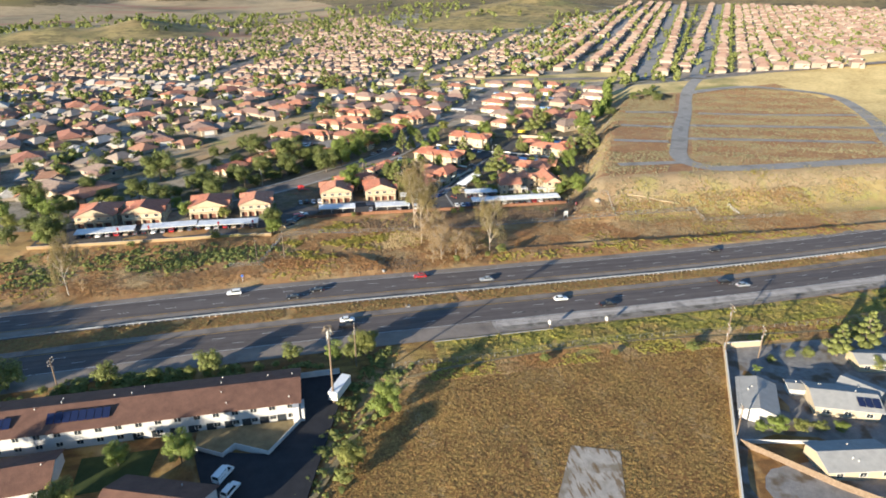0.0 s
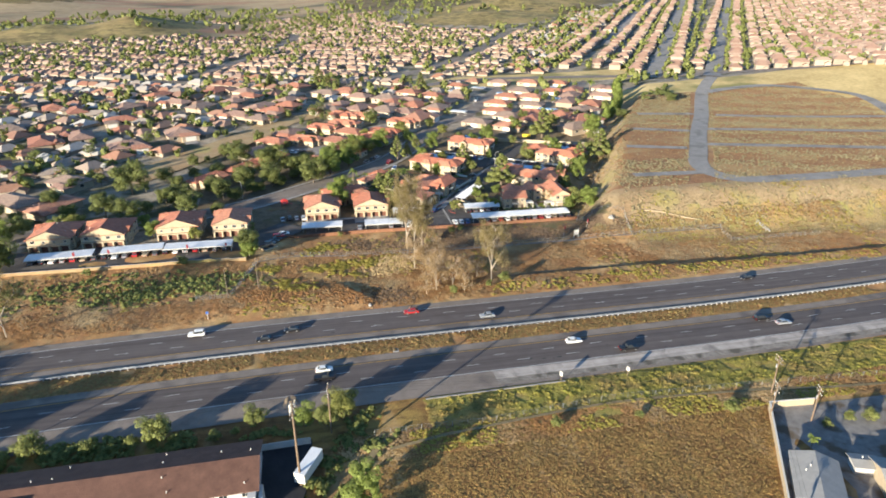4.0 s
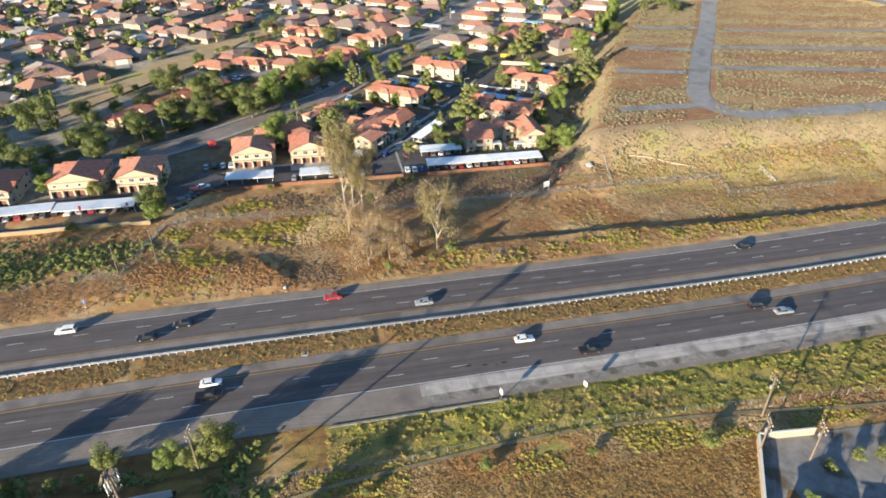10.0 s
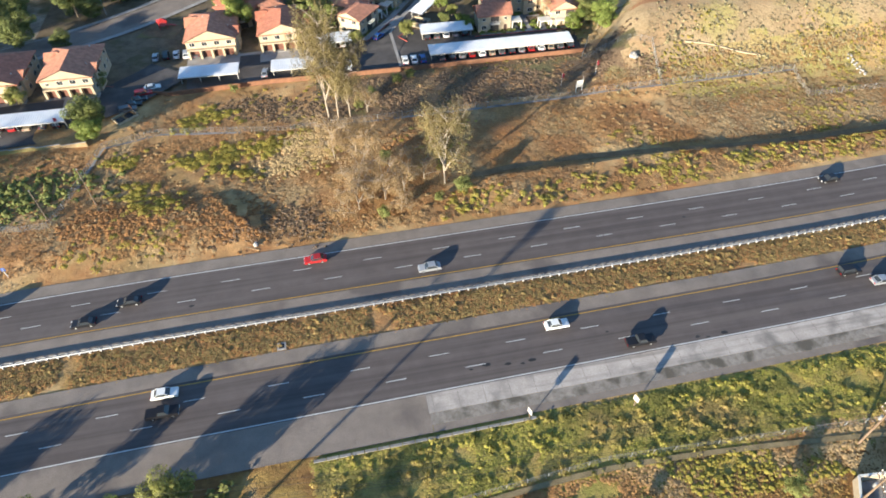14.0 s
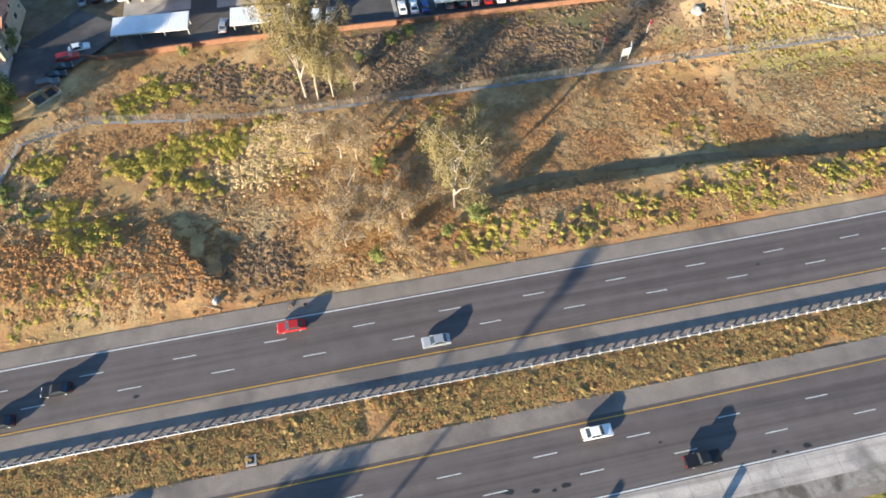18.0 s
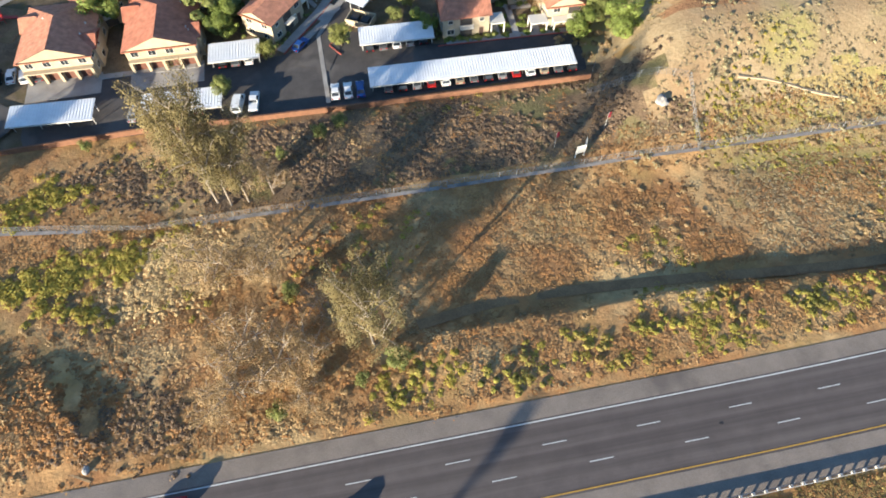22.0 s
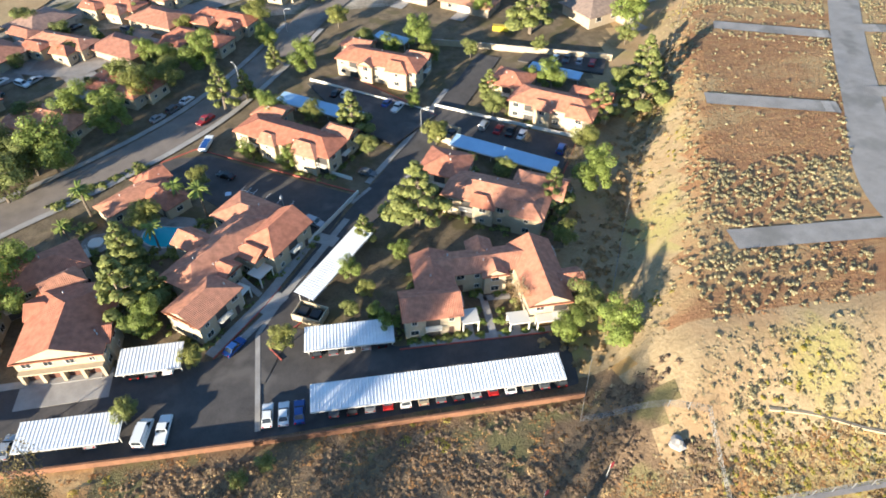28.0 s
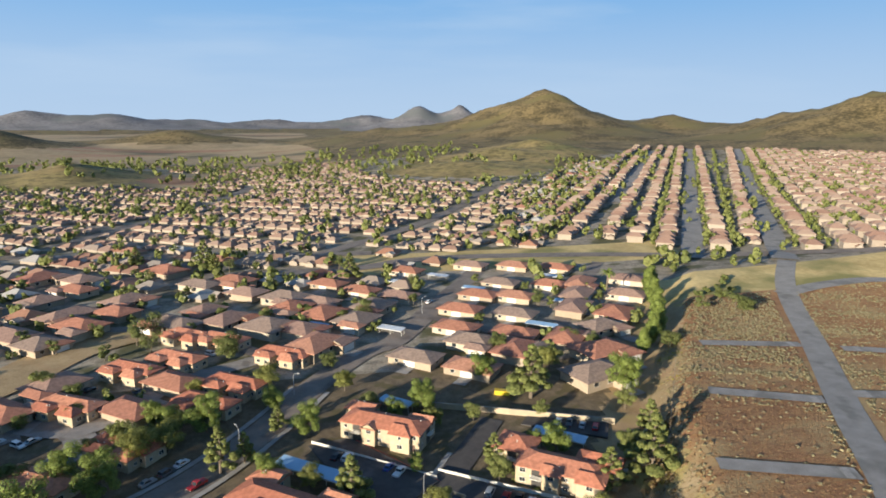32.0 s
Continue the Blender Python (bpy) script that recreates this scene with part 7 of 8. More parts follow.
# on the freeway
for kind, col, x, y, tn in (("suv", "white", -106, 1.8, 180), ("sedan", "black", -86, -5.4, 180), ("sedan", "black", -78, -1.8, 180), ("sedan", "silver", -18, -5.4, 180), ("sedan", "black", 78, 1.8, 180), ("sedan", "red", -41, 1.8, 180)):
    car(kind, col, x, y + bend(x), tn, 0.04, "cars on the freeway", "on the freeway")
for kind, col, x, y, tn in (("sedan", "white", -69, -24.9, 0), ("pickup", "black", -69, -28.7, 0), ("pickup", "black", 17, -31.5, 0), ("sedan", "white", 3, -24.7, 0), ("suv", "black", 65, -24.2, 0), ("sedan", "silver", 70, -27.9, 0)):
    car(kind, col, x, y + bend(x), tn, 0.04, "cars on the freeway", "on the freeway")


# ---- south side: motel, yards, poles ----
M_BROWNROOF = material("brown_shingle_roof", (0.095, 0.049, 0.035), (0.16, 0.084, 0.058), 0.4, 0.9, 0.4, 14)
M_GREYROOF = material("pale_grey_shingle", (0.24, 0.235, 0.225), (0.32, 0.31, 0.29), 0.6, 0.9, 0.3, 12)
M_WHITEWALL = material("white_painted_wall", (0.40, 0.38, 0.35), (0.50, 0.48, 0.45), 0.4, 0.85, 0.1, 10)
M_SOLAR = plain("solar_cell", (0.012, 0.018, 0.05), 0.15)


def gable_house(name, x, y, w, d, h, turn, roof, wall, label, rise=0.34, windows=0, z=None, category="house"):
    root = thing(name, pose(x, y, ground_z(x, y) if z is None else z, 0, 0, turn), label, category)
    wl = Build().box(-w / 2, -d / 2, -1.0, w / 2, d / 2, h, bottom=False)
    for ex in (-w / 2, w / 2):
        wl.face([(ex, -d / 2, h), (ex, d / 2, h), (ex, 0, h + d / 2 * rise)])
    part("wall", wl, wall, root)
    o, t = 0.6, 0.18
    for s in (-1, 1):
        rb = Build()
        e, r = (s * (d / 2 + o), h - o * rise + 0.05), (0, h + d / 2 * rise + 0.05)
        top = [(-w / 2 - o, e[0], e[1] + t), (w / 2 + o, e[0], e[1] + t), (w / 2 + o, r[0], r[1] + t), (-w / 2 - o, r[0], r[1] + t)]
        low = [(p[0], p[1], p[2] - t) for p in top]
        rb.face(top if s < 0 else top[::-1])
        rb.face(low[::-1] if s < 0 else low)
        for i in range(4):
            j = (i + 1) % 4
            rb.face([low[i], low[j], top[j], top[i]])
        part("roof", rb, roof, root)
    rng = random.Random(int(w * 10))
    for k in range(int(w / 5)):
        v = part("roof_vent", VENT, None, root)
        py = rng.choice((-1, 1)) * rng.uniform(0.5, d / 2 - 1)
        v.location = (rng.uniform(-w / 2 + 1, w / 2 - 1), py, h + (d / 2 - abs(py)) * rise + 0.2)
    for lev in range(windows):
        n = int(w / 4.2)
        for k in range(n):
            for s, ang in ((-1, 0), (1, 180)):
                o = part("window", WIN[0], None, root)
                o.matrix_local = Matrix.Translation((-w / 2 + (k + 0.5) * w / n, s * (d / 2 + 0.012), 0.95 + lev * 2.75)) @ Matrix.Rotation(radians(ang), 4, "Z")
                part("pane", WIN[1], None, o)
    return root


motel = gable_house("motel", -121, -63.4, 75, 14.4, 5.3, 0.5, M_BROWNROOF, M_WHITEWALL, "long two-storey white motel with a brown shingle roof", 0.3, 2, category="motel")
me_pan = Build().box(-0.8, -1.4, 0, 0.8, 1.4, 0.06).mesh("solar_panel", M_SOLAR)
slab("patio", [(-82.8, -71), (-90.5, -82.4), (-98.4, -78.2), (-100.8, -81.2), (-108, -77.3), (-108, -70.8)], M_DRAIN, "tan concrete patio behind the motel wall", "patio", lift=0.5)
for k in range(10):
    o = part("solar_panel", me_pan, None, motel)
    o.matrix_local = Matrix.Translation((-19.5 + k * 1.75 if k < 8 else -44.5 + k * 1.75, -4.2, 5.3 + 3.0 * 0.3 + 0.7)) @ Matrix.Rotation(math.atan(0.5), 4, "X")
me_slide = Build().box(-1.1, -0.03, 0, 1.1, 0.01, 2.05).mesh("sliding_door", M_GLASS)
for k in range(9):
    o = part("sliding_door", me_slide, None, motel)
    o.location = (33 - k * 4.2, -7.22, 0.1)
part("porch_tower", Build().box(35.8, -9.4, 0, 37.4, -5.5, 5.2).box(37.8, -9, 0, 38.6, -5, 4.2), M_WHITEWALL, motel)
gable_house("motel_wing", -148, -82, 24, 12, 3.2, 4, M_BROWNROOF, M_WHITEWALL, "low white motel wing with brown shingle roof", 0.35, 1, category="motel")
gable_house("motel_wing", -112, -98, 20, 13, 4.6, -20, M_BROWNROOF, M_WHITEWALL, "white motel wing with a brown hip roof", 0.4, 1, category="motel")
slab("motel_court", [(-84, -52.5), (-72.5, -52), (-74, -68), (-82, -98), (-94, -106), (-104, -92), (-108, -78), (-91, -82.5), (-83.2, -71)], material("sealed_asphalt", (0.014, 0.014, 0.017), (0.026, 0.026, 0.03), 0.3, 0.8, 0.1, 20), "black sealed asphalt yard beside the motel", "yard", lift=0.1)
slab("lawn", [(-133, -75), (-116, -75), (-117, -86), (-132, -87)], material("lawn_grass", (0.03, 0.045, 0.012), (0.055, 0.07, 0.02), 0.5, 0.95, 0.4, 12), "small dark green lawn between motel wings", "lawn", lift=0.08)
wall_run("patio_wall", [(-82.6, -71), (-90.6, -82.8), (-98.5, -78.5), (-101, -81.5), (-108, -77.5)], 1.7, 0.2, M_WHITEWALL, "white patio wall in front of the motel")
wall_run("yard_wall", [(-84, -53.6), (-72.8, -53.2)], 2.0, 0.2, M_WHITEWALL, "white wall closing the motel yard")
def trailer(x, y, turn):
    root = thing("trailer", pose(x, y, 0.15, 0, 0, turn), "long white box trailer parked beside the tall pole", "trailer")
    part("body", Build().box(-4.2, -1.25, 0.7, 4.2, 1.25, 3.1), M_TRIM, root)
    part("roof_cap", Build().box(-4.25, -1.3, 3.1, 4.25, 1.3, 3.2), M_CARPORT, root)
    part("chassis", Build().box(-4.0, -1.0, 0.5, 5.2, 1.0, 0.7), M_TYRE, root)
    for px in (-1.6, -0.6):
        for py in (-1.1, 1.1):
            o = part("wheel", CAR_PARTS["wheel"], None, root)
            o.location = (px, py, 0.36)


trailer(-73.2, -63.0, 62)
car("van", "white", -100, -88.5, 60, 0.15)
car("suv", "white", -98, -93.5, 60, 0.15)
slab("gravel_yard", [(39.6, -63.4), (130, -66), (130, -140), (-4, -140), (8.5, -116)], material("gravel", (0.15, 0.14, 0.13), (0.27, 0.25, 0.23), 0.4, 0.95, 0.4, 20, (0.12, 0.09, 0.06), 0.4), "grey gravel yards between the houses", "yard", lift=0.08)
wall_run("boundary_wall", [(39.2, -63), (8, -116.5), (-6, -140)], 1.9, 0.25, M_STUCCO, "long cream boundary wall beside the field", cap=M_TRIM)
wall_run("boundary_wall", [(39.2, -63), (51, -64)], 1.9, 0.25, M_STUCCO, "short cream boundary wall at the yard corner", cap=M_TRIM)
wall_run("yard_wall", [(18.2, -101), (36, -105)], 1.2, 0.2, M_WHITEWALL, "low white yard wall")
wall_run("wooden_fence", [(18, -101.5), (30.5, -118), (40, -128)], 1.8, 0.08, M_WOOD, "red-brown board fence between yards")
gable_house("shed", 30.8, -89.3, 13.5, 8.6, 3.2, 58, M_GREYROOF, M_WHITEWALL, "pale shed with a light grey gable roof", 0.3, 0, category="shed")
h2 = gable_house("house", 52, -93.5, 15, 10, 3.0, -22, M_GREYROOF, M_STUCCO, "bungalow with a light grey shingle roof", 0.3, 1)
for k in range(3):
    o = part("solar_panel", me_pan, None, h2)
    o.matrix_local = Matrix.Translation((3.2 + k * 1.8, -3.0, 3.0 + 2.0 * 0.3 + 0.42)) @ Matrix.Rotation(math.atan(0.3), 4, "X")
gable_house("house", 60, -91, 9, 7, 2.9, -60, M_GREYROOF, M_STUCCO, "bungalow wing with a light grey roof", 0.3, 1)
gable_house("house", 38, -112.5, 16, 9, 2.9, -8, M_GREYROOF, M_STUCCO, "bungalow with a nearly white roof", 0.3, 1)
gable_house("house", 50, -119, 11, 8, 2.9, 30, M_GREYROOF, M_STUCCO, "bungalow with a nearly white roof", 0.3, 1)
gable_house("house", 74, -79, 9, 7, 2.8, -15, M_GREYROOF, M_STUCCO, "small bungalow among trees", 0.3, 1)
gable_house("shed", 45.5, -86, 5, 3.5, 2.2, -20, M_GREYROOF, M_WHITEWALL, "small white garden shed", 0.2, 0, category="shed")


def utility_pole(x, y, h, turn, arms=2, thick=1.0, label="brown wooden utility pole with cross arms"):
    root = thing("utility_pole", pose(x, y, ground_z(x, y), 0, 0, turn), label, "utility pole", "utility poles along the freeway")
    part("pole", Build().tube([(0, 0, -0.8), (0, 0, h)], [0.2 * thick, 0.13 * thick], 8), M_WOOD, root)
    ins = Build().tube([(0, 0, 0), (0, 0, 0.28)], [0.07, 0.05], 6).mesh("insulator", M_TRIM)
    for k in range(arms):
        z = h - 0.5 - k * 1.1
        a = part("cross_arm", Build().box(-1.5, -0.07, z - 0.07, 1.5, 0.07, z + 0.07), M_WOOD, root)
        for px in (-1.35, -0.6, 0.6, 1.35):
            o = part("insulator", ins, None, a)
            o.location = (px, 0, z + 0.07)
    part("transformer", Build().tube([(0.35, 0, h - 3.6), (0.35, 0, h - 2.6)], [0.25, 0.25], 8), M_STEEL, root)
    if arms > 3:
        for k in range(14):
            a = k * 2.4
            part("frond", Build().tube([(0, 0, h + 0.4), (0.9 * math.cos(a), 0.9 * math.sin(a), h + 0.6), (1.7 * math.cos(a), 1.7 * math.sin(a), h - 0.9 - 0.1 * (k % 4))], [0.10, 0.14, 0.03], 4), M_BARK, root)
        for px in (-1.4, -0.8, 0.8, 1.4):
            part("antenna_panel", Build().box(px - 0.14, -0.3, h - 1.9, px + 0.14, -0.12, h + 0.1), M_TRIM, root)


POLES = [(-230, -46, 9), (-147, -46, 9.5), (-68, -50.5, 13.5), (44, -57.5, 11), (130, -60, 11)]
for x, y, h in POLES:
    utility_pole(x, y, h, 85)
for x, y, h in ((37, -66.5, 10), (46, -69.5, 10), (18, -100, 10)):
    utility_pole(x, y, h, 70, 2)
utility_pole(-75, -66, 22.6, 70, 4, 1.6, "tall brown wooden pole with white insulators and antenna panels")
M_WIRE = plain("wire", (0.03, 0.03, 0.03), 0.5)
wires = thing("power_line", pose(0, 0, 0), "thin sagging power lines between the poles", "power line")
for (x0, y0, h0), (x1, y1, h1) in zip(POLES, POLES[1:]):
    for off, drop in ((-1.35, 0.4), (-0.6, 0.4), (0.6, 0.4), (1.35, 0.4), (0.0, 2.4)):
        pts = []
        for k in range(9):
            t = k / 8
            pts.append((x0 + (x1 - x0) * t, y0 + (y1 - y0) * t + off, ground_z(x0, y0) * 0 + h0 + (h1 - h0) * t - drop - 1.6 * 4 * t * (1 - t) * 0.5))
        part("wire", Build().tube(pts, [0.022] * 9, 3), M_WIRE, wires)
for a, c in (((-68, -50.5, 13), (-75, -66, 17)), ((44, -57.5, 10.5), (37, -66.5, 9.5)), ((37, -66.5, 9.4), (18, -100, 9.4)), ((44, -57.5, 10), (46, -69.5, 9.4))):
    for off in (-0.5, 0.5):
        part("wire", Build().tube([(a[0] + off, a[1], a[2]), ((a[0] + c[0]) / 2 + off, (a[1] + c[1]) / 2, (a[2] + c[2]) / 2 - 0.5), (c[0] + off, c[1], c[2])], [0.022] * 3, 3), M_WIRE, wires)


def road_sign(x, y, turn):
    root = thing("road_sign", pose(x, y, ground_z(x, y), 0, 0, turn), "white road sign on a wooden post", "road sign", "road signs on the verge")
    part("post", Build().box(-0.07, -0.07, -0.5, 0.07, 0.07, 2.9), M_WOOD, root)
    part("panel", Build().box(-0.1, -0.55, 1.7, -0.06, 0.55, 3.1), M_WHITEWALL, root)


road_sign(-7.5, -42.2, 20)
road_sign(10.8, -43.6, 20)


def billboard():
    root = thing("billboard", pose(35.4, 52.6, ground_z(35, 53), 0, 0, 8), "weathered white sign of two boards in a corner on timber legs", "billboard")
    for px, py in ((-1.3, 0), (0.5, 0.0), (0.6, 0.1), (1.5, 1.5)):
        part("leg", Build().box(px - 0.09, py - 0.09, -0.6, px + 0.09, py + 0.09, 1.9), M_TRIM, root)
    ob = part("board", Build().box(-1.5, -0.16, 1.2, 0.55, -0.08, 3.3), M_TRIM, root)
    part("faded_print", Build().box(-1.1, -0.175, 1.6, 0.1, -0.162, 2.5), M_POST, ob, "faded grey print")
    ob = part("side_board", Build().box(0, -0.04, 1.2, 1.9, 0.04, 3.3), M_TRIM, root)
    ob.matrix_local = Matrix.Translation((0.6, -0.1, 0)) @ Matrix.Rotation(radians(62), 4, "Z")


billboard()
M_REDPAINT = plain("red_sign_paint", (0.35, 0.03, 0.04), 0.5)
for x, y in ((31, 56), (41.5, 57.5), (-146, 62), (-118, 61), (-104, 61.5), (-158, 62)):
    root = thing("flag_sign", pose(x, y, ground_z(x, y), 0, 0, 20), "small red flag sign on a thin pole", "flag")
    part("pole", Build().tube([(0, 0, -0.4), (0, 0, 4.2)], [0.05, 0.04], 6), M_POST, root)
    part("flag", Build().box(0.04, -0.02, 2.6, 0.75, 0.02, 4.1), M_REDPAINT, root)


def wire_fence(name, line, h, label, every=3.0, strands=11):
    root = thing(name, pose(0, 0, 0), label, "fence")
    pm = Build().tube([(0, 0, -0.4), (0, 0, h)], [0.05, 0.05], 5).mesh("post", M_FENCE)
    for (x0, y0), (x1, y1) in zip(line, line[1:]):
        n = max(1, int(math.hypot(x1 - x0, y1 - y0) / every))
        ends = [(x0 + (x1 - x0) * k / n, y0 + (y1 - y0) * k / n) for k in range(n + 1)]
        for x, y in ends:
            o = part("post", pm, None, root)
            o.location = (x, y, ground_z(x, y))
        for k in range(strands):
            f = 0.06 + 0.92 * k / (strands - 1)
            part("strand", Build().tube([(x, y, ground_z(x, y) + h * f) for x, y in ends], [0.014 if k < strands - 1 else 0.03] * (n + 1), 3), M_FENCE, root)


wire_fence("wire_fence", [(-110, 26), (-105, 24.6), (-99, 24.4), (-96, 38), (-92, 53), (-79, 57.2), (-62, 54.6), (-48, 51.7), (-28.4, 51.6), (1.6, 51.0), (28.8, 50.7), (58, 49.5), (97.5, 48.3), (95.5, 36.6), (135, 35.5)], 1.7, "long wire fence on steel posts", 3.2)
wire_fence("wire_fence", [(47.8, 79.9), (41.4, 68.3), (59.5, 62.4), (58, 49.6)], 1.8, "chain-link fence round a rough plot", 3.0)
wire_fence("wire_fence", [(52, 84), (58.4, 96), (66, 110), (76, 127), (91, 151), (103, 170), (135, 221)], 1.5, "wire fence up the foot of the slope", 3.4, 5)
wire_fence("wire_fence", [(-58, -53), (-32, -54.5), (3, -52), (40, -54), (120, -59)], 1.5, "sagging wire fence through the weeds", 3.5, 4)
root = thing("kerb_wall", pose(0, 0, 0), "long low tan concrete kerb curving along the slope", "kerb")
M_TANKERB = material("tan_weathered_concrete", (0.31, 0.235, 0.15), (0.44, 0.345, 0.225), 0.6, 0.9, 0.3, 10)
kb = Build()
spine = smooth([(69.4, 61.3), (76.5, 59.4), (84, 56.2), (90.5, 54.0)], 4)
for (xa, ya), (xb, yb) in zip(spine, spine[1:]):
    dd = math.hypot(xb - xa, yb - ya)
    ux, uy = -(yb - ya) / dd * 0.28, (xb - xa) / dd * 0.28
    za, zb = ground_z(xa, ya) + 0.22, ground_z(xb, yb) + 0.22
    p = [(xa + ux, ya + uy, za), (xa - ux, ya - uy, za), (xb - ux, yb - uy, zb), (xb + ux, yb + uy, zb)]
    kb.face(p)
    for u, v in ((0, 1), (1, 2), (2, 3), (3, 0)):
        kb.face([(p[u][0], p[u][1], p[u][2] - 0.9), (p[v][0], p[v][1], p[v][2] - 0.9), p[v], p[u]])
part("kerb", kb, M_TANKERB, root)


def boulder(x, y, s, seed):
    rng = random.Random(seed)
    bm = bmesh.new()
    bmesh.ops.create_icosphere(bm, subdivisions=2, radius=s)
    for v in bm.verts:
        v.co *= 0.8 + 0.4 * noise.noise(v.co * 0.9 + Vector((seed, 0, 0)))
        v.co.z *= 0.7
    me = bpy.data.meshes.new("boulder")
    bm.to_mesh(me)
    bm.free()
    me.materials.append(M_CONCRETE)
    ob = new("boulder", me)
    ob.matrix_basis = pose(x, y, ground_z(x, y) + s * 0.3, 0, 0, rng.uniform(0, 360))
    tagged(ob, "pale boulder lying in dry grass", "rock")


boulder(53, 59, 1.5, 1)
boulder(-53.5, 9.2, 0.8, 2)
root = thing("culvert", pose(-54.5, 8.6, -0.1, 0, 0, -28), "pale concrete culvert mouth at the road edge", "culvert")
part("lip", Build().box(-2.2, -0.3, -0.6, 2.2, 0.0, 0.2), M_SLOPE, root)
part("channel", Build().box(-2.0, 0.0, -0.6, 2.8, 1.4, 0.06), plain("wet_mud", (0.05, 0.045, 0.04), 0.4), root)
part("lip", Build().box(-2.2, 1.4, -0.6, 2.2, 1.7, 0.2), M_SLOPE, root)
root = thing("skip", pose(66, 214, ground_z(66, 214), 0, 0, -20), "bright yellow steel skip by the estate wall", "skip")
part("body", Build().box(-2.6, -1.0, 0.1, 2.6, 1.0, 1.6), plain("yellow_paint", (0.55, 0.40, 0.02), 0.5), root)
part("rim", Build().box(-2.7, -1.1, 1.6, 2.7, 1.1, 1.72), plain("yellow_rim_paint", (0.5, 0.36, 0.03), 0.5), root)
root = thing("boat", pose(-26, 164.5, ground_z(-26, 164) + 0.9, 0, 0, 75), "white and blue motor boat on a trailer", "boat")
part("hull", prism([(-2.8, -0.3), (2.2, -0.3), (3.3, 0.6), (-2.8, 0.6)], 1.0), PAINT["white"], root)
part("deck", Build().box(-2.6, -0.8, 0.6, 1.6, 0.8, 0.66), PAINT["blue"], root)
part("trailer", Build().box(-2.6, -0.9, -0.75, 2.8, 0.9, -0.6), M_TYRE, root)
for x, y in ((-4, 226), (52, 300), (-18, 192), (-60, 166), (-104, 132), (30, 160), (-6, 131)):
    root = thing("street_lamp", pose(x, y, ground_z(x, y), 0, 0, tr.uniform(0, 360)), "grey steel street lamp with a curved arm", "street lamp", "street lamps")
    part("pole", Build().tube([(0, 0, -0.4), (0, 0, 7.0), (0.5, 0, 7.8), (1.7, 0, 8.1)], [0.11, 0.09, 0.07, 0.06], 7), M_STEEL, root)
    part("head", Build().box(1.5, -0.16, 8.0, 2.3, 0.16, 8.16), M_POST, root)


for x, y, h in ((-100, 27.5, 9), (-90, 30.5, 11)):
    pole = thing("pole", pose(x, y, ground_z(x, y)), "thin weathered brown wooden pole on the bank", "pole", "thin poles on the bank")
    part("shaft", Build().tube([(0, 0, -0.8), (0.03, 0, h * 0.5), (0, 0.04, h)], [0.14, 0.12, 0.09], 7), M_BARK, pole)
    part("cap", Build().box(-0.1, -0.1, h, 0.1, 0.1, h + 0.12), M_POST, pole)
call_box = thing("call_box_sign", pose(-104, 10.6, ground_z(-104, 10.6), 0, 0, 180), "small blue roadside sign on a steel post", "road sign")
part("post", Build().box(-0.05, -0.05, -0.4, 0.05, 0.05, 2.6), M_POST, call_box)
part("panel", Build().box(-0.4, -0.09, 1.8, 0.4, -0.05, 2.7), plain("blue_sign_sheet", (0.03, 0.11, 0.38), 0.5), call_box)
for k in range(16):
    q = k / 15
    boulder(116 + q + 0.7 * math.sin(k * 2.3), 50.2 - 7.5 * q, 0.32 + 0.2 * abs(math.sin(k * 5.1)), 20 + k)

play = thing("play_frame", pose(-83.8, 117.5, ground_z(-83.8, 117.5), 0, 0, 20), "red climbing frame with a slide on bare soil", "play frame")
M_REDPLAY = plain("red_play_paint", (0.42, 0.035, 0.03), 0.45)
for px in (-1.2, 1.2):
    for py in (-1.0, 1.0):
        part("post", Build().tube([(px, py, -0.3), (px, py, 2.7)], [0.08, 0.08], 6), M_REDPLAY, play)
part("deck", Build().box(-1.3, -1.1, 1.2, 1.3, 1.1, 1.32), M_REDPLAY, play)
part("canopy", hip_roof(-1.2, -1.0, 1.2, 1.0, 2.7, 0.6, 0.3), M_REDPLAY, play)
slide = Build()
for k in range(6):
    slide.box(1.3 + k * 0.45, -0.5, 1.1 - k * 0.2, 1.78 + k * 0.45, 0.5, 1.2 - k * 0.2)
part("slide", slide, M_REDPLAY, play)
slab("play_area", [(-92, 113), (-80, 110), (-76, 120), (-86, 124)], M_PARCEL, "bare brown soil round the play frame", "play area", lift=0.06)

# ---- kerbs, aprons, drives and marks ----
def along(build, line, width, height, lift=0.0):
    """A low kerb of the given width and height along a line over the ground."""
    for (x0, y0), (x1, y1) in zip(line, line[1:]):
        d = math.hypot(x1 - x0, y1 - y0)
        ux, uy = -(y1 - y0) / d * width / 2, (x1 - x0) / d * width / 2
        z0, z1 = max(ground_z(x0, y0), PADZ) + lift, max(ground_z(x1, y1), PADZ) + lift
        k = len(build.v)
        build.v += [(x0 + ux, y0 + uy, z0), (x0 - ux, y0 - uy, z0), (x1 - ux, y1 - uy, z1), (x1 + ux, y1 + uy, z1)]
        build.v += [(p[0], p[1], p[2] + height) for p in build.v[k:k + 4]]
        build.f += [tuple(k + i for i in q) for q in ((4, 5, 6, 7), (0, 1, 5, 4), (1, 2, 6, 5), (2, 3, 7, 6), (3, 0, 4, 7))]
        build.m += [0] * 5


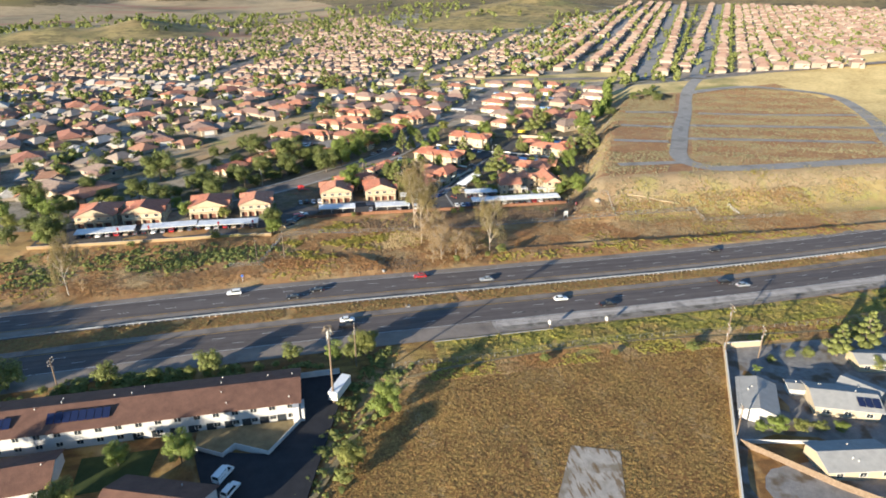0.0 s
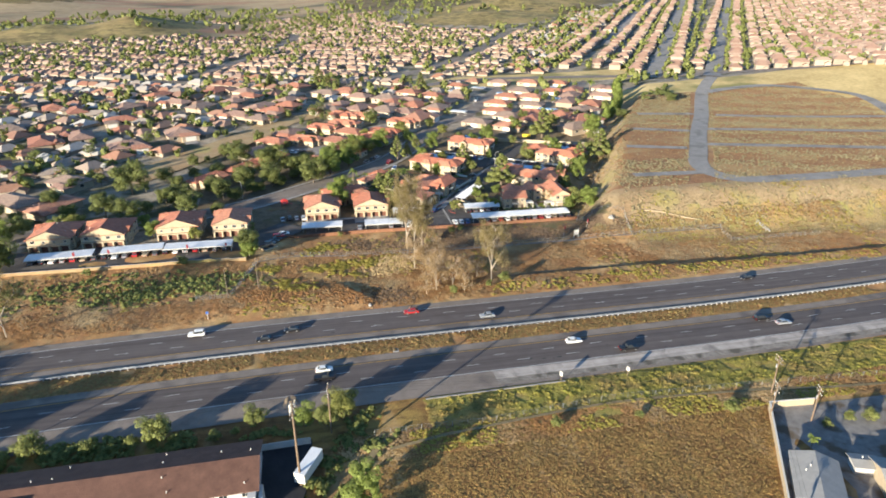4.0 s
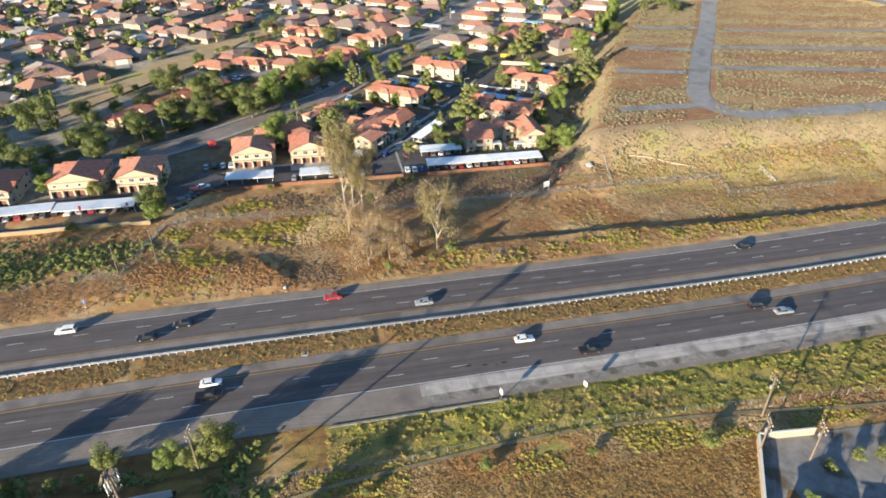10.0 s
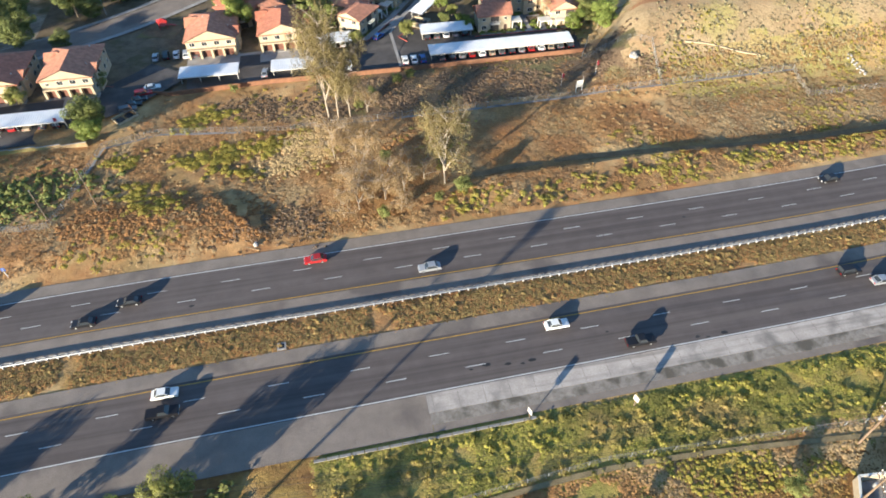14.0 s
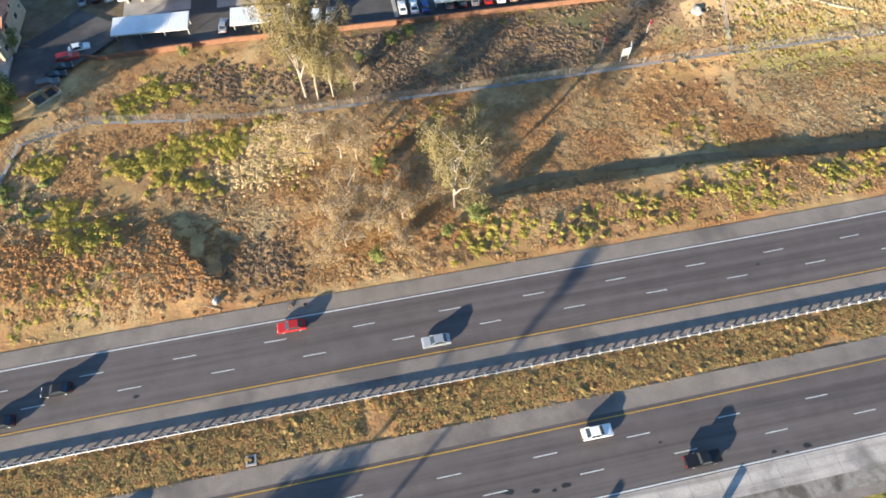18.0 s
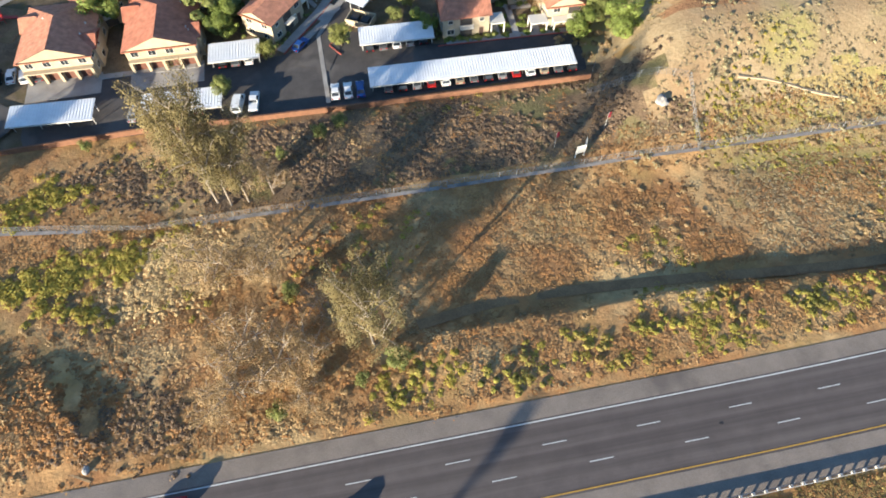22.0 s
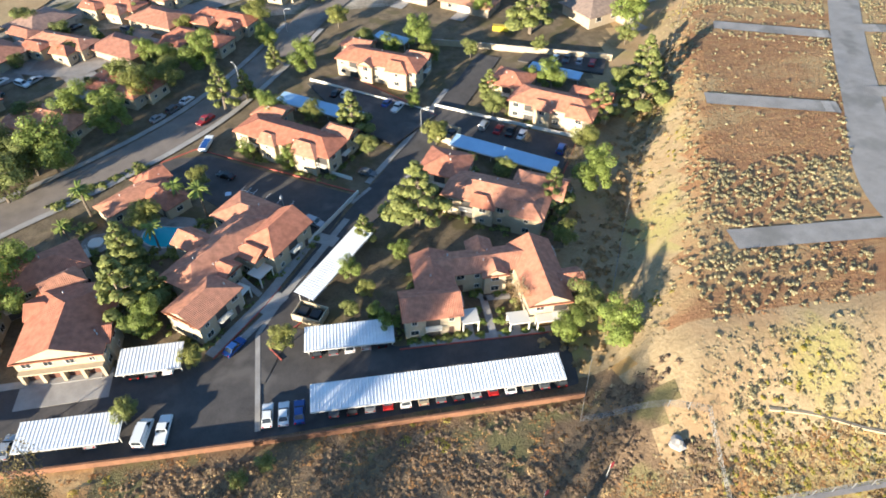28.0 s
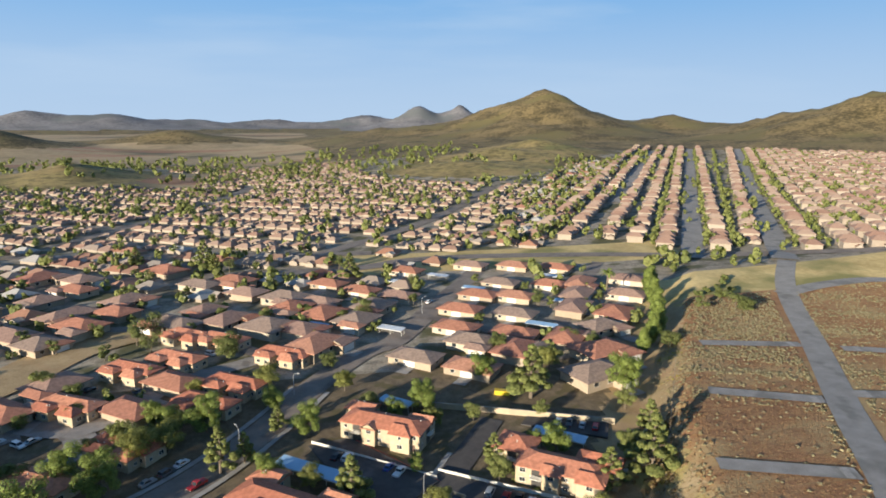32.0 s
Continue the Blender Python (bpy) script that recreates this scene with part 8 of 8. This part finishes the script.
bb = Build()
for ln in ([(14, 89.4), (45, 87.9)], [(-7.5, 91.1), (-9.8, 94.5), (-2, 101)], [(-19.8, 93.8), (-10.4, 105.4), (-7.5, 110)], [(-37, 159.5), (-28.5, 164), (10.5, 138)], [(12.5, 196), (35.6, 167.6)], [(69.6, 148.5), (61.5, 135.6)], [(-100, 84.2), (-80, 77.6)]):
    along(bb, ln, 0.22, 0.22)
single("red_kerb", bb, material("red_kerb_paint", (0.30, 0.07, 0.05), (0.42, 0.11, 0.08), 1.2, 0.7, 0.0, 8), "red-painted kerb along the parking courts", "kerb", kind="structure")
bb = Build()
for ln in ([(-17.5, 94.5), (-9, 104), (7.5, 128.5)], [(13.5, 141), (26, 158), (41, 181)], [(-60, 94.6), (-39, 94.2)], [(16, 90.0), (46, 88.6)]):
    along(bb, ln, 1.5, 0.16, 0.02)
single("footpath", bb, M_CONCRETE, "pale concrete footpath beside the drive", "pavement", kind="structure")
bb = Build()
for k in range(18):
    x = -44 + k * 2.1
    along(bb, [(x, -42.3 + NEAR * x), (x + 1.95, -42.3 + NEAR * (x + 1.95))], 0.45, 0.28)
single("verge_kerb", bb, M_SHOULDER, "weathered concrete kerb blocks along the verge", "kerb", kind="structure")
bb = Build()
for gx0, gy0, gw in ((-52.3, 95.2, 14.6), (-74, 96.0, 14.6), (-132, 78.5, 16), (-110.5, 78.5, 13.5), (-178, 75.5, 15.5), (-159, 75.5, 16)):
    zz = max(ground_z(gx0, gy0), PADZ) + 0.07
    bb.box(gx0 - 0.5, gy0 - 6.2, zz - 0.5, gx0 + gw + 0.5, gy0 + 0.2, zz)
single("garage_apron", bb, M_CONCRETE, "pale concrete aprons before the garage doors", "apron", kind="structure")
bb = Build()
for hm, garage in DRIVES:
    g0, g1, front = garage
    corners = [hm @ Vector((px, py, 0)) for px, py in ((g0, front - 7.5), (g1, front - 7.5), (g1, front), (g0, front))]
    zz = max(ground_z(c.x, c.y) for c in corners) + 0.06
    bb.face([(c.x, c.y, zz) for c in corners])
single("driveway", bb, M_CONCRETE, "pale concrete driveways before the houses", "driveway", kind="structure")

mr = random.Random(23)
bb = Build()
for x, y, s in ((-3.8, -31.1, 0.55), (-8.1, -31.0, 0.45), (-12.1, -30.4, 0.6), (-5.5, -31.4, 0.3), (33.5, -32.6, 0.5), (28.1, -32.5, 0.35), (30, -32.9, 0.25), (-15, -30.8, 0.3), (12, -27.9, 0.25), (40, -2.0, 0.3), (-40, 1.7, 0.3), (-66, -5.2, 0.4)):
    bb.face([(x + s * mr.uniform(0.8, 1.9) * math.cos(a), y + s * mr.uniform(0.5, 0.9) * math.sin(a), 0.045) for a in (k * 0.785 for k in range(8))])
single("tar_stain", bb, plain("tar_black", (0.02, 0.02, 0.02), 0.6), "black tar and rubber stains on the lanes", "road stain", kind="structure")
bb = Build()
for k in range(-5, 70):
    x = k * 4.6
    strip(bb, -37.65, -33.95, 0.032, x - 0.03, x + 0.03, NEAR, 4.0)
single("shoulder_joint", bb, M_OLDASPHALT, "dark joints across the concrete shoulder", "joint", kind="structure")
ob = thing("drain_inlet", pose(-48.6, -18.6, 0.0), "square concrete drain inlet with a dark grate", "drain")
part("collar", Build().box(-0.8, -0.8, -0.3, 0.8, 0.8, 0.12), M_CONCRETE, ob)
part("grate", Build().box(-0.5, -0.5, 0.1, 0.5, 0.5, 0.14), plain("dark_grate", (0.03, 0.03, 0.03), 0.5, 0.5), ob)

# estate carports and yard trees
for x, y, w in ((71, 361, 12), (122, 298, 14), (100, 270, 14), (35, 277, 12), (45, 353, 12), (84, 330, 12), (107, 244, 10), (4, 287, 10), (133, 345, 12)):
    carport(x, y, w, 4.6, -37, M_CARPORT if int(x) % 2 else M_BLUESHEET, "carport with a flat pale metal roof between houses")
for k, (x, y) in enumerate(FILL):
    if x > -130 and y < 345:
        for dx, dy in ((8.5, -7.5), (-9, 7))[:1 + k % 2]:
            if min(math.hypot(x + dx - a, y + dy - c) for a, c in STREET) > 9:
                tree("broad", x + dx, y + dy, mr.uniform(4.0, 7.5), 1.05)
for x, y, h in ((103, 197, 8), (108, 299, 8), (26, 303, 9), (-11, 219, 7), (-68, 282, 9), (106, 254, 8), (50, 313, 7), (75, 280, 7), (88, 345, 7), (30, 320, 7), (110, 325, 7)):
    tree("broad", x, y, h, 1.15)


def more_trees(kind, spots, gap, wide=1.1):
    for x, y, h in spots:
        if min(math.hypot(x - a, y - c) for a, c in SET) > gap:
            tree(kind, x, y, h, wide)


more_trees("broad", ((-199, 96, 8), (-203, 76, 8), (-183, 65, 7), (-189, 158, 9), (-177, 167, 8), (-156, 151, 8), (-171, 106, 7), (-117, 76, 5), (-134, 83, 5), (-95, 65, 6), (-59, 111, 8), (-36, 133, 8), (-113, 132, 8), (-103, 152, 8), (-87, 149, 9), (-74, 185, 8), (-132, 170, 8)), 4.0)
tree("gum", -161.8, 11.7, 12.5, 1.15)
for x, y, h in ((-181, 57.6, 9), (-198.8, 60.7, 9), (-193.8, 73, 11), (-95.2, 61.5, 7)):
    tree("shade", x, y, h, 1.0)
tree("bare", -158, 14, 8, 0.9)
scatter("bank_shrubs", 1500, clumps([(-133, 32.6), (-112, 39), (-178, 26.7), (-150, 44), (-136, 42), (-191, 42), (-172, 42), (-143, 34), (-127, 35), (-108, 35), (-160, 38), (-180, 30), (-118, 40), (-98, 40)], 5.0), (0.4, 1.3), 16, M_LEAF_DARK, "dark olive shrubs along the bank", 51, 0.5)
more_trees("broad", ((185, 286, 3.6), (192, 290, 3.4), (200, 294, 3.6), (208, 300, 3.4), (213, 306, 3.6), (195, 282, 3.0), (204, 288, 3.2)), 1.0, 1.9)
fr = random.Random(77)
spots = []
while len(spots) < 95:
    x, y = fr.uniform(-300, -58), fr.uniform(108, 400)
    near = min(math.hypot(x - a, y - c) for a, c in STREET)
    soil = min(math.hypot(x - a, y - c) for a, c in ((-168, 172), (-150, 195), (-132, 218), (-118, 235), (-106, 252), (-98, 267), (-90, 282), (-64, 302)))
    if near > 9 and soil > 15 and min(math.hypot(x - a, y - c) for a, c in FILL) > 7.5:
        spots.append((x, y, fr.uniform(4.5, 8)))
more_trees("shade", spots, 4.5, 0.95)
# a dense belt beyond the street
more_trees("shade", [(-96 + k * 5.2, 141 + k * 5.9, 6.5 + 2 * math.sin(k * 2.1)) for k in range(12)], 3.0, 1.0)
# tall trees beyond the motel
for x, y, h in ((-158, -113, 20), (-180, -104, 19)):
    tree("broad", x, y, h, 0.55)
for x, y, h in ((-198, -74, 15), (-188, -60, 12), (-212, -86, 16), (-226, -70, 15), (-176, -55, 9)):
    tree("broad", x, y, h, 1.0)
bb = Build()
for ln in ([(152.5, 174.6), (154.5, 173.7)], [(127.5, 135.3), (129.5, 134.6)], [(181.5, 220.2), (183.5, 219.7)], [(171, 174.6), (173, 174)], [(202, 210.5), (204, 209.8)], [(148, 138.5), (150, 137.9)]):
    ribbon(bb, ln, 5.2, 0.3)
single("crossing_apron", bb, M_CONCRETE, "pale concrete aprons where the stub roads meet", "apron", kind="structure")
# trees of the far gardens, joined
yr = np.random.default_rng(88)
quads, softs, trunks = [], [], Build()
for x, y, h, wide in YONDER:
    z, r = surface_z(x, y), 0.4 * h * wide
    trunks.tube([(x, y, z - 0.5), (x, y, z + h * 0.6)], [h * 0.03, h * 0.015], 5)
    ang = yr.uniform(0, 6.28, 9)
    out = yr.uniform(0.2, 0.75, 9) * r
    centres = [(x + o * math.cos(a), y + o * math.sin(a), z + h * f) for a, o, f in zip(ang, out, yr.uniform(0.38, 0.85, 9))]
    q, soft = leaf_cards(yr, centres, list(r * yr.uniform(0.3, 0.55, 9)), 1100, 0.2)
    quads.append(q)
    softs.append(soft)
grove = tagged(new("far_trees", cards_mesh("far_trees", (np.concatenate(quads), np.concatenate(softs)), M_LEAF_OAK)), "dense green trees in the far gardens", "vegetation", kind="stuff")
part("trunks", trunks, M_BARK, grove)
